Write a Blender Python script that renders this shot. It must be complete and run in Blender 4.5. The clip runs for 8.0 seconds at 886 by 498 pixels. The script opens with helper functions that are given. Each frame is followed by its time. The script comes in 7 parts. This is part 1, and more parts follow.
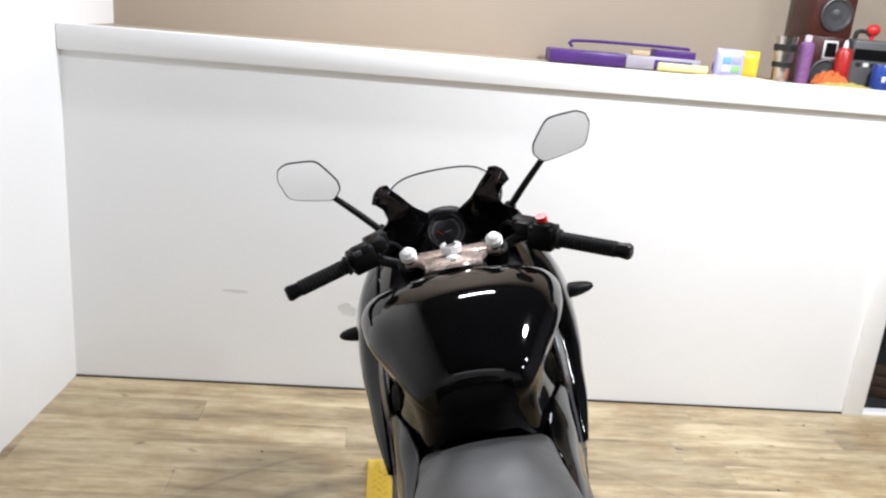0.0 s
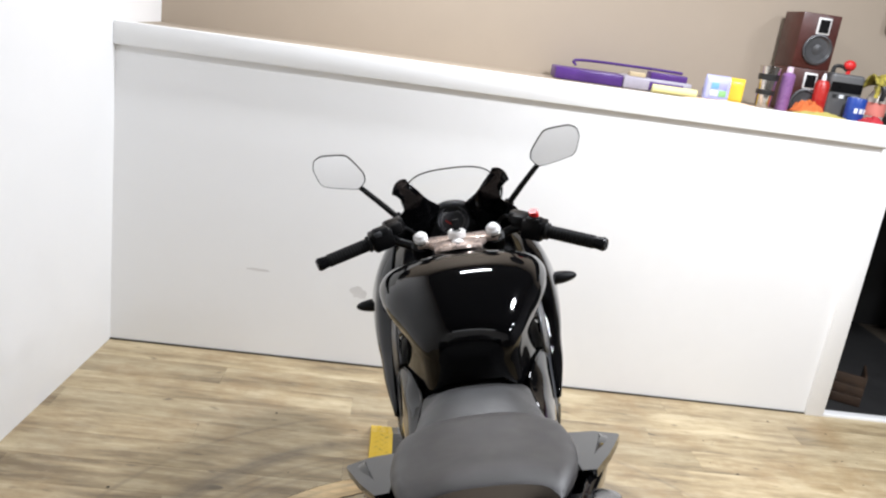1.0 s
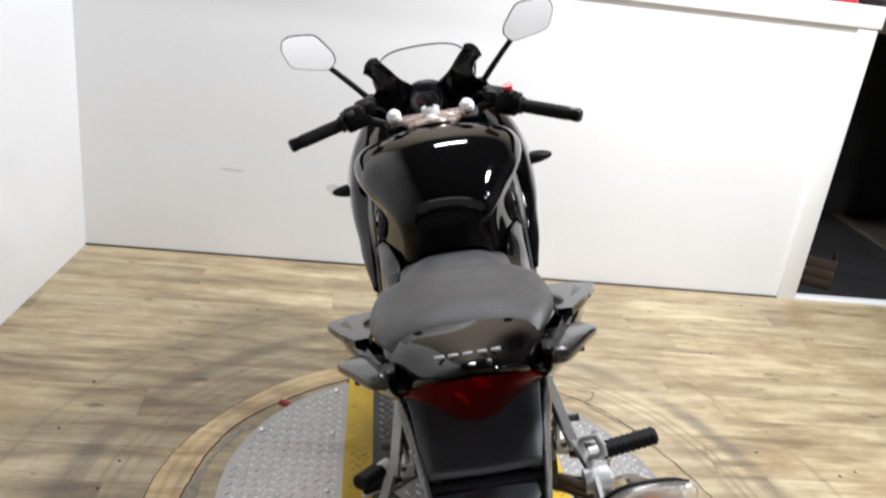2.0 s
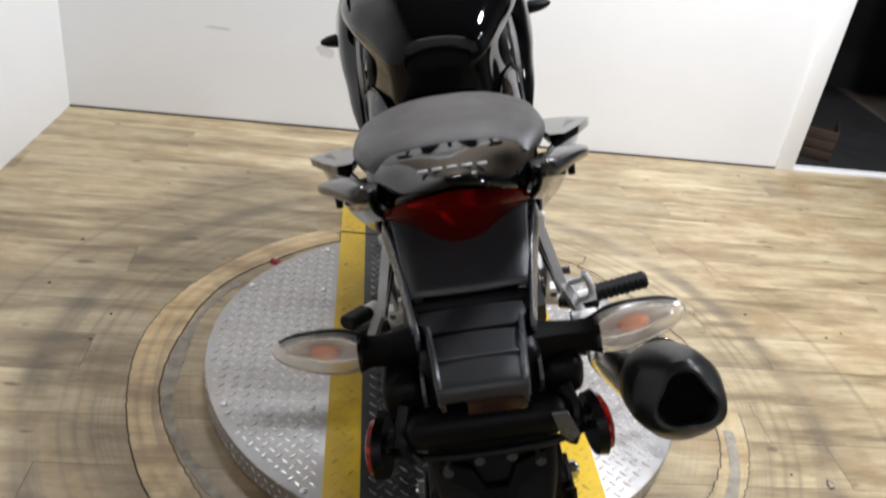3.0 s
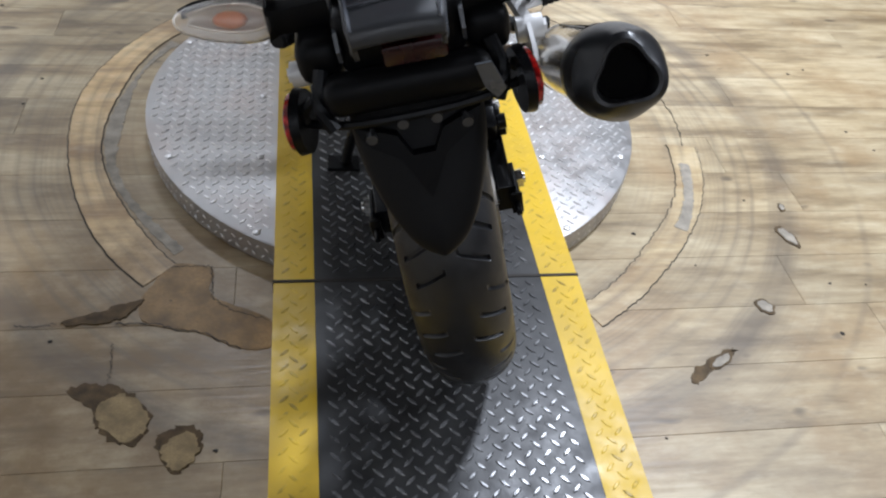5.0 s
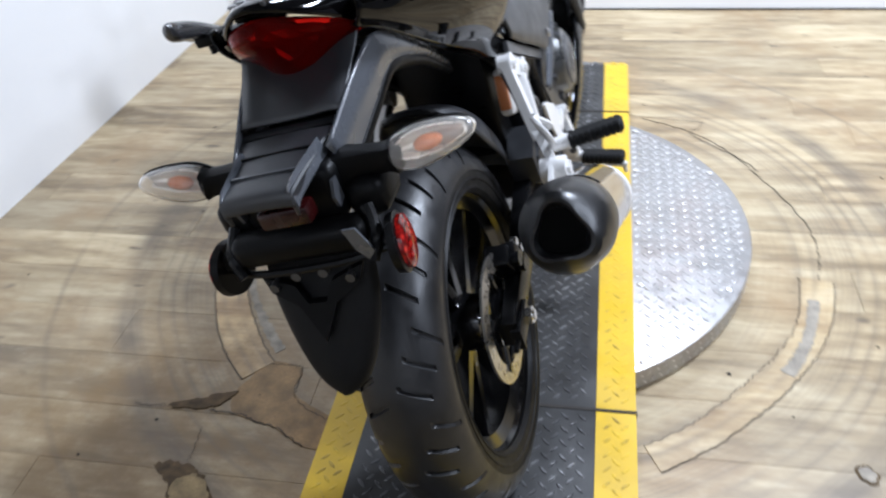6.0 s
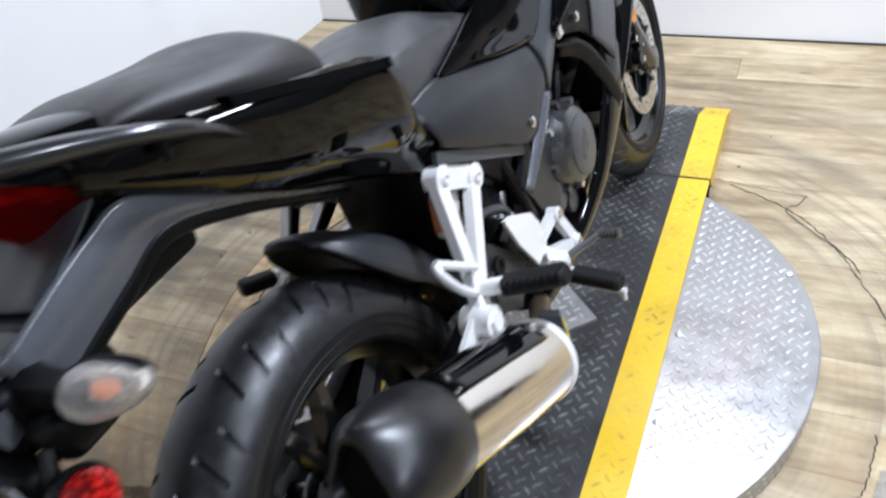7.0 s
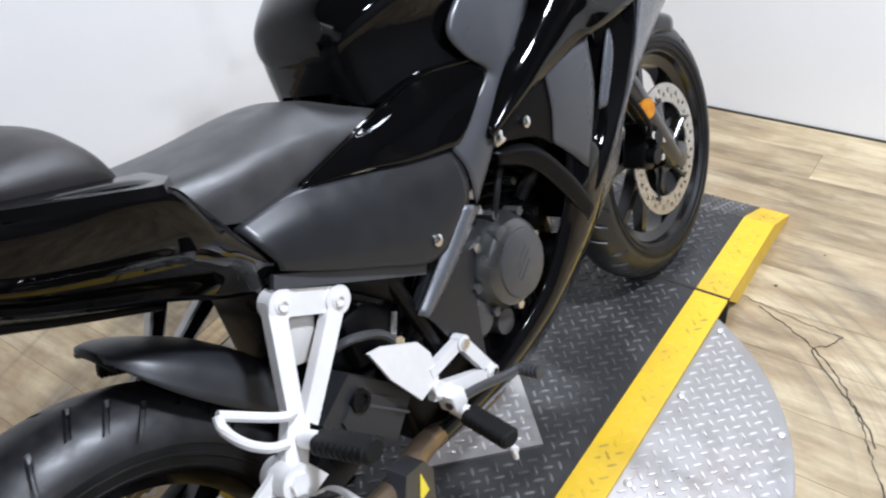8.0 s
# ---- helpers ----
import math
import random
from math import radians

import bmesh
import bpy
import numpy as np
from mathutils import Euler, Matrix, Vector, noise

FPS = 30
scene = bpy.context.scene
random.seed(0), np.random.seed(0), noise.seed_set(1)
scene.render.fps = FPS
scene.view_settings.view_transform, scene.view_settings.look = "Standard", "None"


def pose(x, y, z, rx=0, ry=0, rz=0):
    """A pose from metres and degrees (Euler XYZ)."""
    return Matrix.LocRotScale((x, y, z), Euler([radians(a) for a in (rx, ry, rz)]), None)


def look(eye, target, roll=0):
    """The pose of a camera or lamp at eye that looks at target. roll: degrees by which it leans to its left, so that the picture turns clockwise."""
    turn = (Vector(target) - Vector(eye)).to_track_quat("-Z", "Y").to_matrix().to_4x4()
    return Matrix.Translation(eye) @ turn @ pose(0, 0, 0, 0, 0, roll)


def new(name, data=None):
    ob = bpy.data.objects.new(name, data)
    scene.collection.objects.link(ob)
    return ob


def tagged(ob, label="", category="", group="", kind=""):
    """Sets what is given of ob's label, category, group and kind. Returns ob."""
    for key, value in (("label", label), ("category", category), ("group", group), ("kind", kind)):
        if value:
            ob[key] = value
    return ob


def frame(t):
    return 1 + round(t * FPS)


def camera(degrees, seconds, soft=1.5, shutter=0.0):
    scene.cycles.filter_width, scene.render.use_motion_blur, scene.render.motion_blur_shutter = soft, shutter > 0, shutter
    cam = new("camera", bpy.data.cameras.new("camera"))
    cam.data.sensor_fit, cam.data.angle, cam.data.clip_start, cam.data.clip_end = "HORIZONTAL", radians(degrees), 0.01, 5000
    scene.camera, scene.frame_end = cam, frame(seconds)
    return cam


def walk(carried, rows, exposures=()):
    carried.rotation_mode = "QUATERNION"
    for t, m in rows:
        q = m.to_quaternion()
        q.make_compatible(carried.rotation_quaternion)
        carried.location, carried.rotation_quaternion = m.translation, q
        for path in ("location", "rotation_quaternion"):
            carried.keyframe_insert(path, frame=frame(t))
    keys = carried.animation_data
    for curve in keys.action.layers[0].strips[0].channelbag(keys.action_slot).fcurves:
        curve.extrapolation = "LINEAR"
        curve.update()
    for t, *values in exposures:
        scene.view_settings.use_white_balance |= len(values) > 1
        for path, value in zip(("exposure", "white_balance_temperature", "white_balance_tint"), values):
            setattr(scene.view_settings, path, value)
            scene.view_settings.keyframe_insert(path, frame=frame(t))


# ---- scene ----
cam = camera(58.1, 8.0, soft=2.2, shutter=0.35)
PATH = [
    (0, (-0.289, -0.673, 1.488), (-0.131, 1.237, 0.915), 5.0),
    (0.5, (-0.318, -0.912, 1.535), (-0.132, 0.995, 0.96), 8.0),
    (1, (-0.319, -0.989, 1.535), (-0.169, 0.924, 0.97), 8.1),
    (1.5, (-0.306, -1.013, 1.502), (-0.142, 0.874, 0.862), 7.5),
    (1.7, (-0.307, -1.017, 1.474), (-0.112, 0.853, 0.793), 7.2),
    (2.8, (-0.278, -1.02, 1.383), (-0.029, 0.717, 0.425), 7.8),
    (3, (-0.277, -1.017, 1.357), (-0.025, 0.693, 0.351), 8.3),
    (3.5, (-0.266, -1.026, 1.299), (0.035, 0.593, 0.164), 8.0),
    (4, (-0.255, -1.037, 1.254), (0.093, 0.493, 0.014), 8.5),
    (4.5, (-0.244, -1.052, 1.213), (0.136, 0.374, -0.136), 10.2),
    (4.7, (-0.245, -1.065, 1.212), (0.146, 0.332, -0.164), 10.5),
    (5.8, (0.11, -1.077, 1.292), (-0.063, 0.416, -0.029), -6.0),
    (6, (0.207, -1.066, 1.319), (-0.139, 0.473, 0.088), -4.9),
    (6.5, (0.343, -0.859, 1.307), (-0.289, 0.572, 0.062), -4.9),
    (7, (0.484, -0.603, 1.311), (-0.256, 0.788, 0.078), -9.2),
    (7.5, (0.63, -0.344, 1.319), (-0.387, 0.909, 0.138), -7.2),
    (8, (0.689, -0.238, 1.318), (-0.325, 1.011, 0.129), -6.4),
]
EXPOSURES = [(0.0, 0.3, 6400, 10), (1.5, 0.32, 6400, 10), (3.0, 0.26, 6400, 10), (4.0, 0.2, 6050, 10), (4.7, 0.24, 5950, 10), (6.0, 0.54, 5700, 10), (7.0, 0.48, 5750, 10), (8.0, 0.4, 5950, 11)]
walk(cam, [(t, look(eye, target, roll)) for t, eye, target, roll in PATH], exposures=EXPOSURES)
# world, lamps and exposure
world = bpy.data.worlds.new("world")
scene.world = world
world.use_nodes = True
world.node_tree.nodes["Background"].inputs[0].default_value = (0.75, 0.8, 0.9, 1)
world.node_tree.nodes["Background"].inputs[1].default_value = 0.008
scene.view_settings.exposure = 0.0

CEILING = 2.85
# no lamp is in view; most are placed by highlights and shadows
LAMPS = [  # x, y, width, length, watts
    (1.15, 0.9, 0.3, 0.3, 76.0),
    # added to brighten the left side, set by the tank's front glint
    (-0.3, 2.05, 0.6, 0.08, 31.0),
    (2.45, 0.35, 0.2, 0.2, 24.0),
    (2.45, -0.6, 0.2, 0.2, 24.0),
    # added fill behind the camera, brightens the back wall for the mirrors
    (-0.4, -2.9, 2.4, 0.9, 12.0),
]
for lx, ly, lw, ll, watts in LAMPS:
    light = bpy.data.lights.new("unseen_lamp", "AREA")
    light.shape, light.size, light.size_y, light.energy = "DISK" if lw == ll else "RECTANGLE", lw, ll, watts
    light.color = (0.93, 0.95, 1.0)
    new("unseen_lamp", light).matrix_world = pose(lx, ly, CEILING - 0.075)


# ---- materials ----
def nodes_of(m):
    m.use_nodes = True
    t = m.node_tree
    return t, t.nodes["Principled BSDF"]


def link(t, a, b):
    t.links.new(a, b)


def noise_node(t, vec, scale, detail=4.0, rough=0.55):
    n = t.nodes.new("ShaderNodeTexNoise")
    n.inputs["Scale"].default_value, n.inputs["Detail"].default_value, n.inputs["Roughness"].default_value = scale, detail, rough
    if vec is not None:
        link(t, vec, n.inputs["Vector"])
    return n.outputs["Fac"]


def maprange(t, fac, a, b, lo=0.3, hi=0.7):
    n = t.nodes.new("ShaderNodeMapRange")
    n.inputs[1].default_value, n.inputs[2].default_value, n.inputs[3].default_value, n.inputs[4].default_value = lo, hi, a, b
    link(t, fac, n.inputs[0])
    return n.outputs[0]


def math_node(t, op, a, b=None):
    n = t.nodes.new("ShaderNodeMath")
    n.operation = op
    for i, v in enumerate((a, b)):
        if v is None:
            continue
        if isinstance(v, (int, float)):
            n.inputs[i].default_value = v
        else:
            link(t, v, n.inputs[i])
    return n.outputs[0]


def mix(t, fac, a, b, mode="MIX"):
    n = t.nodes.new("ShaderNodeMix")
    n.data_type, n.blend_type = "RGBA", mode
    for sock, v in ((n.inputs[0], fac), (n.inputs[6], a), (n.inputs[7], b)):
        if isinstance(v, (int, float)):
            sock.default_value = v
        elif isinstance(v, tuple):
            sock.default_value = (*v[:3], 1)
        else:
            link(t, v, sock)
    return n.outputs[2]


def ramp(t, fac, stops):
    n = t.nodes.new("ShaderNodeValToRGB")
    e = n.color_ramp.elements
    while len(e) < len(stops):
        e.new(0.5)
    for el, (p, c) in zip(e, stops):
        el.position, el.color = p, (*c, 1)
    link(t, fac, n.inputs[0])
    return n.outputs[0]


def bump(t, bsdf, height, strength, distance=0.001):
    n = t.nodes.new("ShaderNodeBump")
    n.inputs["Strength"].default_value, n.inputs["Distance"].default_value = strength, distance
    link(t, height, n.inputs["Height"])
    link(t, n.outputs[0], bsdf.inputs["Normal"])


def mat(name, col, rough=0.5, metal=0.0, var=0.12, scale=6.0, grain=0.0, gscale=400.0, coat=0.0, wear=0.06, trans=0.0, spec=0.5, dust=0.0):
    m = bpy.data.materials.new(name)
    t, b = nodes_of(m)
    co = t.nodes.new("ShaderNodeTexCoord").outputs["Object"]
    big = noise_node(t, co, scale, 5)
    fine = noise_node(t, co, scale * 9, 3)
    dark = tuple(c * (1 - var) for c in col)
    lite = tuple(min(1, c * (1 + var)) for c in col)
    c = mix(t, maprange(t, big, 0, 1), dark, lite)
    c = mix(t, maprange(t, fine, 0, 0.5), c, tuple(x * (1 - var * 0.8) for x in col))
    if dust:
        c = mix(t, maprange(t, noise_node(t, co, scale * 2.3, 6), 0, dust, 0.45, 0.75), c, (0.32, 0.3, 0.27))
    link(t, c, b.inputs["Base Color"])
    link(t, maprange(t, noise_node(t, co, scale * 4, 4), max(0.02, rough - wear), min(1, rough + wear)), b.inputs["Roughness"])
    b.inputs["Metallic"].default_value = metal
    b.inputs["Coat Weight"].default_value = coat
    b.inputs["Coat Roughness"].default_value = 0.04
    b.inputs["Transmission Weight"].default_value = trans
    b.inputs["Specular IOR Level"].default_value = spec
    if grain:
        bump(t, b, noise_node(t, co, gscale, 2), grain)
    return m


M_GLOSS = mat("gloss_black_paint", (0.002, 0.002, 0.0023), 0.045, var=0.1, wear=0.02, spec=0.33)
M_GREY = mat("satin_grey_paint", (0.015, 0.0158, 0.0178), 0.34, var=0.08, wear=0.06, spec=0.45)
M_PLASTIC = mat("black_grained_plastic", (0.0025, 0.0025, 0.0028), 0.42, var=0.2, grain=0.2, gscale=900, dust=0.004, spec=0.14)
M_DARKGREY = mat("charcoal_plastic", (0.016, 0.017, 0.0195), 0.42, var=0.12, grain=0.2, gscale=800, dust=0.01, spec=0.7)
M_SEAT = mat("seat_vinyl", (0.011, 0.011, 0.0115), 0.44, var=0.1, grain=0.4, gscale=700, wear=0.08, spec=1.0)
M_PILLION = mat("pillion_vinyl", (0.017, 0.0145, 0.014), 0.46, var=0.08, grain=0.5, gscale=700, wear=0.08, spec=0.6)
for m in (M_SEAT, M_PILLION):
    m.node_tree.nodes["Principled BSDF"].inputs["Sheen Weight"].default_value = 0.07
    m.node_tree.nodes["Principled BSDF"].inputs["Sheen Roughness"].default_value = 0.5
M_RUBBER = mat("tyre_rubber", (0.009, 0.009, 0.01), 0.4, var=0.3, scale=9, grain=0.25, gscale=600, wear=0.1, dust=0.01, spec=0.6)
M_SIDEWALL = mat("tyre_sidewall", (0.0055, 0.0055, 0.006), 0.5, var=0.3, scale=12, grain=0.2, gscale=500, dust=0.012, spec=0.25)
M_GRIP = mat("grip_rubber", (0.006, 0.006, 0.006), 0.6, var=0.2, grain=0.5, gscale=500, spec=0.2)
M_RIM = mat("black_wheel_paint", (0.004, 0.004, 0.0045), 0.16, var=0.2, dust=0.006, spec=0.6)
M_ALU = mat("silver_painted_alloy", (0.74, 0.73, 0.715), 0.36, metal=0.15, var=0.08, grain=0.2, gscale=900)
M_CAST = mat("cast_engine_alloy", (0.085, 0.085, 0.088), 0.34, metal=0.5, var=0.2, grain=0.3, gscale=700)
M_ENGINE = mat("black_engine_paint", (0.004, 0.004, 0.0045), 0.32, var=0.3, grain=0.3, gscale=500, spec=0.16)
M_STEEL = mat("polished_steel", (0.72, 0.68, 0.62), 0.16, metal=1.0, var=0.06, scale=14, wear=0.06)
M_CHROME = mat("bright_fasteners", (0.75, 0.74, 0.72), 0.2, metal=1.0, var=0.1)
M_DISC = mat("brake_disc_steel", (0.55, 0.52, 0.47), 0.3, metal=0.9, var=0.15, scale=20)
M_PIPE = mat("heat_tinted_pipe", (0.34, 0.25, 0.17), 0.35, metal=0.9, var=0.3, scale=18)
# grey lightened for parts that catch the light
M_ARM = mat("satin_grey_lit", (0.075, 0.08, 0.09), 0.27, var=0.06, wear=0.05, spec=0.9)
M_RAIL = mat("satin_black_rail", (0.02, 0.02, 0.021), 0.2, var=0.1, spec=0.85)
# grey between the dark and the lightened one, for half-lit parts
M_FRAME = mat("satin_grey_half_lit", (0.05, 0.052, 0.057), 0.32, var=0.06)
M_CLUTCH = mat("dark_engine_alloy", (0.15, 0.152, 0.15), 0.3, metal=0.9, var=0.25, grain=0.3, gscale=600)
M_FLAP = mat("matt_black_flap", (0.0035, 0.0035, 0.004), 0.5, var=0.25, grain=0.2, gscale=700, dust=0.008, spec=0.2)
M_CAP = mat("matte_black_muffler_cap", (0.007, 0.007, 0.0075), 0.36, var=0.15, grain=0.1, gscale=900, spec=0.5)
M_RED = mat("red_button", (0.6, 0.02, 0.02), 0.35, var=0.08)
M_BRONZE = mat("warm_alloy_bridge", (0.62, 0.5, 0.44), 0.3, metal=0.7, var=0.15, scale=20)
M_ORANGE = mat("orange_reflector_lens", (0.5, 0.19, 0.008), 0.2, var=0.3, scale=60, grain=0.6, gscale=300)
M_YELLOW_LABEL = mat("yellow_label", (0.7, 0.55, 0.03), 0.4)
M_BRASS = mat("gold_chain_links", (0.35, 0.27, 0.14), 0.35, metal=0.9, var=0.25, scale=40)
M_MARK = mat("silver_lettering", (0.36, 0.36, 0.36), 0.35, var=0.05)
M_GAUGE = mat("instrument_face", (0.02, 0.02, 0.022), 0.3, var=0.1)


def lens_mat(name, col, rough, trans, scale=220.0):
    m = bpy.data.materials.new(name)
    t, b = nodes_of(m)
    co = t.nodes.new("ShaderNodeTexCoord").outputs["Object"]
    b.inputs["Base Color"].default_value = (*col, 1)
    b.inputs["Roughness"].default_value = rough
    b.inputs["Transmission Weight"].default_value = trans
    b.inputs["IOR"].default_value = 1.3
    v = t.nodes.new("ShaderNodeTexVoronoi")
    v.inputs["Scale"].default_value = scale
    link(t, co, v.inputs["Vector"])
    bump(t, b, v.outputs["Distance"], 0.25, 0.002)
    return m


M_TAIL = lens_mat("red_tail_lens", (0.62, 0.012, 0.008), 0.03, 0.94, 45)
M_TAIL.node_tree.nodes["Principled BSDF"].inputs["IOR"].default_value = 1.12


def reflex_mat():
    m = bpy.data.materials.new("red_reflex_lens")
    t, b = nodes_of(m)
    v = t.nodes.new("ShaderNodeTexVoronoi")
    v.inputs["Scale"].default_value = 130.0
    link(t, t.nodes.new("ShaderNodeTexCoord").outputs["Object"], v.inputs["Vector"])
    link(t, ramp(t, maprange(t, v.outputs["Distance"], 0, 1, 0.1, 0.65), [(0.0, (0.62, 0.03, 0.02)), (0.5, (0.36, 0.008, 0.006)), (1.0, (0.12, 0.003, 0.003))]), b.inputs["Base Color"])
    b.inputs["Roughness"].default_value = 0.15
    bump(t, b, v.outputs["Distance"], 0.3, 0.001)
    return m


M_REDREF = reflex_mat()
M_CLEAR = lens_mat("clear_indicator_lens", (0.98, 0.95, 0.9), 0.14, 0.92, 70)
M_BULB = mat("amber_bulb", (0.62, 0.2, 0.07), 0.25, var=0.1)
M_REFLECTOR = mat("indicator_reflector", (0.85, 0.8, 0.74), 0.25, metal=0.6, var=0.06)
M_SCREEN = lens_mat("clear_windscreen", (0.97, 0.975, 0.975), 0.02, 1.0, 5)
M_SCREEN.node_tree.nodes["Principled BSDF"].inputs["IOR"].default_value = 1.08
M_MIRROR = mat("mirror_glass", (0.92, 0.92, 0.92), 0.03, metal=1.0, var=0.01, wear=0.01)

M_WALL = mat("white_wall_paint", (0.86, 0.86, 0.855), 0.55, var=0.02, scale=1.5, grain=0.15, gscale=180)
M_TRIM = mat("white_trim_paint", (0.86, 0.86, 0.85), 0.4, var=0.02, scale=3)
M_BEIGE = mat("beige_wall_paint", (0.37, 0.305, 0.235), 0.7, var=0.03, scale=1.2, grain=0.2, gscale=150)
# the recess's darkness is put into this near-black colour
M_CHARCOAL = mat("near_black_recess", (0.018, 0.0175, 0.0175), 0.7, var=0.25, scale=2)
# tone of unseen walls, dark to hold back bounce light
M_SLATE = mat("dark_unseen_wall", (0.1, 0.1, 0.105), 0.7, var=0.1, scale=1.5)
M_SUB = mat("floor_underlay", (0.1, 0.08, 0.06), 0.8, var=0.3, scale=6)
# unseen ceiling's tone, darkened so gloss parts reflect black
M_CEIL = mat("dark_unseen_ceiling", (0.05, 0.05, 0.052), 0.8, var=0.1, scale=2)
M_HOUSING = mat("white_lamp_housing", (0.8, 0.8, 0.8), 0.4)


def floor_mat(name, dark, mid, lite, ring=True):
    """Wood-look vinyl: streaks along the board, scuffs in circles round the turntable."""
    m = bpy.data.materials.new(name)
    t, b = nodes_of(m)
    co = t.nodes.new("ShaderNodeTexCoord").outputs["Object"]
    rnd = t.nodes.new("ShaderNodeObjectInfo").outputs["Random"]
    geo = t.nodes.new("ShaderNodeNewGeometry").outputs["Position"]
    off = t.nodes.new("ShaderNodeCombineXYZ")
    link(t, math_node(t, "MULTIPLY", rnd, 37.0), off.inputs[0])
    link(t, math_node(t, "MULTIPLY", rnd, 91.0), off.inputs[1])
    add = t.nodes.new("ShaderNodeVectorMath")
    link(t, co, add.inputs[0])
    link(t, off.outputs[0], add.inputs[1])
    mp = t.nodes.new("ShaderNodeMapping")
    mp.inputs["Scale"].default_value = (1.1, 6.8, 1.0)
    link(t, add.outputs[0], mp.inputs[0])
    streak = noise_node(t, mp.outputs[0], 1.7, 8, 0.62)
    mp2 = t.nodes.new("ShaderNodeMapping")
    mp2.inputs["Scale"].default_value = (5.0, 90.0, 1.0)
    link(t, add.outputs[0], mp2.inputs[0])
    fine = noise_node(t, mp2.outputs[0], 1.5, 5, 0.6)
    c = ramp(t, streak, [(0.37, dark), (0.5, mid), (0.66, lite)])
    c = mix(t, maprange(t, fine, 0.0, 0.3, 0.42, 0.7), c, tuple(x * 0.72 for x in mid))
    tone = maprange(t, rnd, 0.8, 1.1, 0, 1)
    grey = t.nodes.new("ShaderNodeCombineColor")
    for i in range(3):
        link(t, tone, grey.inputs[i])
    c = mix(t, 1.0, c, grey.outputs[0], "MULTIPLY")
    patch = noise_node(t, geo, 2.1, 4)
    c = mix(t, maprange(t, patch, 0, 0.35, 0.45, 0.68), c, (0.27, 0.225, 0.16))
    c = mix(t, maprange(t, noise_node(t, geo, 3.3, 6, 0.65), 0, 0.62, 0.5, 0.66), c, (0.3, 0.2, 0.1))
    mp4 = t.nodes.new("ShaderNodeMapping")
    mp4.inputs["Scale"].default_value = (6.5, 21.0, 1.0)
    link(t, geo, mp4.inputs[0])
    flecks = noise_node(t, mp4.outputs[0], 1.6, 5, 0.7)
    c = mix(t, maprange(t, flecks, 0, 0.4, 0.5, 0.7), c, (0.2, 0.145, 0.08))
    c = mix(t, maprange(t, flecks, 0.3, 0, 0.3, 0.47), c, (0.56, 0.49, 0.35))
    # knots
    mp3 = t.nodes.new("ShaderNodeMapping")
    mp3.inputs["Scale"].default_value = (5.0, 11.0, 1.0)
    link(t, add.outputs[0], mp3.inputs[0])
    knot = noise_node(t, mp3.outputs[0], 2.2, 1, 0.4)
    c = mix(t, maprange(t, knot, 0, 0.75, 0.71, 0.8), c, (0.085, 0.065, 0.045))
    # brown stain round the broken boards; dim shade there is painted in too
    away = t.nodes.new("ShaderNodeVectorMath")
    away.operation = "DISTANCE"
    link(t, geo, away.inputs[0])
    away.inputs[1].default_value = (-0.62, -0.12, 0.0)
    edge = math_node(t, "ADD", away.outputs["Value"], math_node(t, "MULTIPLY", math_node(t, "SUBTRACT", noise_node(t, geo, 5.0, 5, 0.65), 0.5), 0.55))
    stain_and_shade = math_node(t, "MULTIPLY", maprange(t, edge, 0.8, 0.0, 0.25, 0.6), maprange(t, noise_node(t, geo, 11.0, 5, 0.65), 0.25, 1.0, 0.36, 0.6))
    c = mix(t, stain_and_shade, c, (0.19, 0.118, 0.045))
    # circular scuffs
    sub = t.nodes.new("ShaderNodeVectorMath")
    sub.operation = "SUBTRACT"
    link(t, geo, sub.inputs[0])
    sub.inputs[1].default_value = (0.012, 0.643, 0.0)
    ln = t.nodes.new("ShaderNodeVectorMath")
    ln.operation = "LENGTH"
    link(t, sub.outputs[0], ln.inputs[0])
    r = math_node(t, "ADD", ln.outputs["Value"], math_node(t, "MULTIPLY", math_node(t, "SUBTRACT", noise_node(t, geo, 3.0, 3), 0.5), 0.03))
    rv = t.nodes.new("ShaderNodeCombineXYZ")
    link(t, r, rv.inputs[0])
    rings = noise_node(t, rv.outputs[0], 31.0, 5, 0.7)
    near = math_node(t, "MULTIPLY", maprange(t, r, 0, 1, 0.55, 0.72), maprange(t, r, 1, 0, 0.9, 1.2))
    patchy = maprange(t, noise_node(t, geo, 4.0, 4), 0.2, 0.92, 0.35, 0.62)
    scuff = math_node(t, "MULTIPLY", math_node(t, "MULTIPLY", maprange(t, rings, 0, 0.75, 0.47, 0.64), near), patchy)
    c = mix(t, scuff, c, (0.13, 0.105, 0.075))
    band = maprange(t, math_node(t, "ABSOLUTE", math_node(t, "SUBTRACT", r, 1.008)), 1, 0, 0.012, 0.045)
    c = mix(t, math_node(t, "MULTIPLY", math_node(t, "MULTIPLY", band, patchy), 0.72), c, (0.11, 0.088, 0.066))
    thin = maprange(t, math_node(t, "ABSOLUTE", math_node(t, "SUBTRACT", r, 1.2)), 1, 0, 0.003, 0.012)
    c = mix(t, math_node(t, "MULTIPLY", math_node(t, "MULTIPLY", thin, patchy), 0.4), c, (0.12, 0.095, 0.07))
    link(t, c, b.inputs["Base Color"])
    link(t, maprange(t, fine, 0.34, 0.52), b.inputs["Roughness"])
    bump(t, b, fine, 0.12, 0.001)
    return m


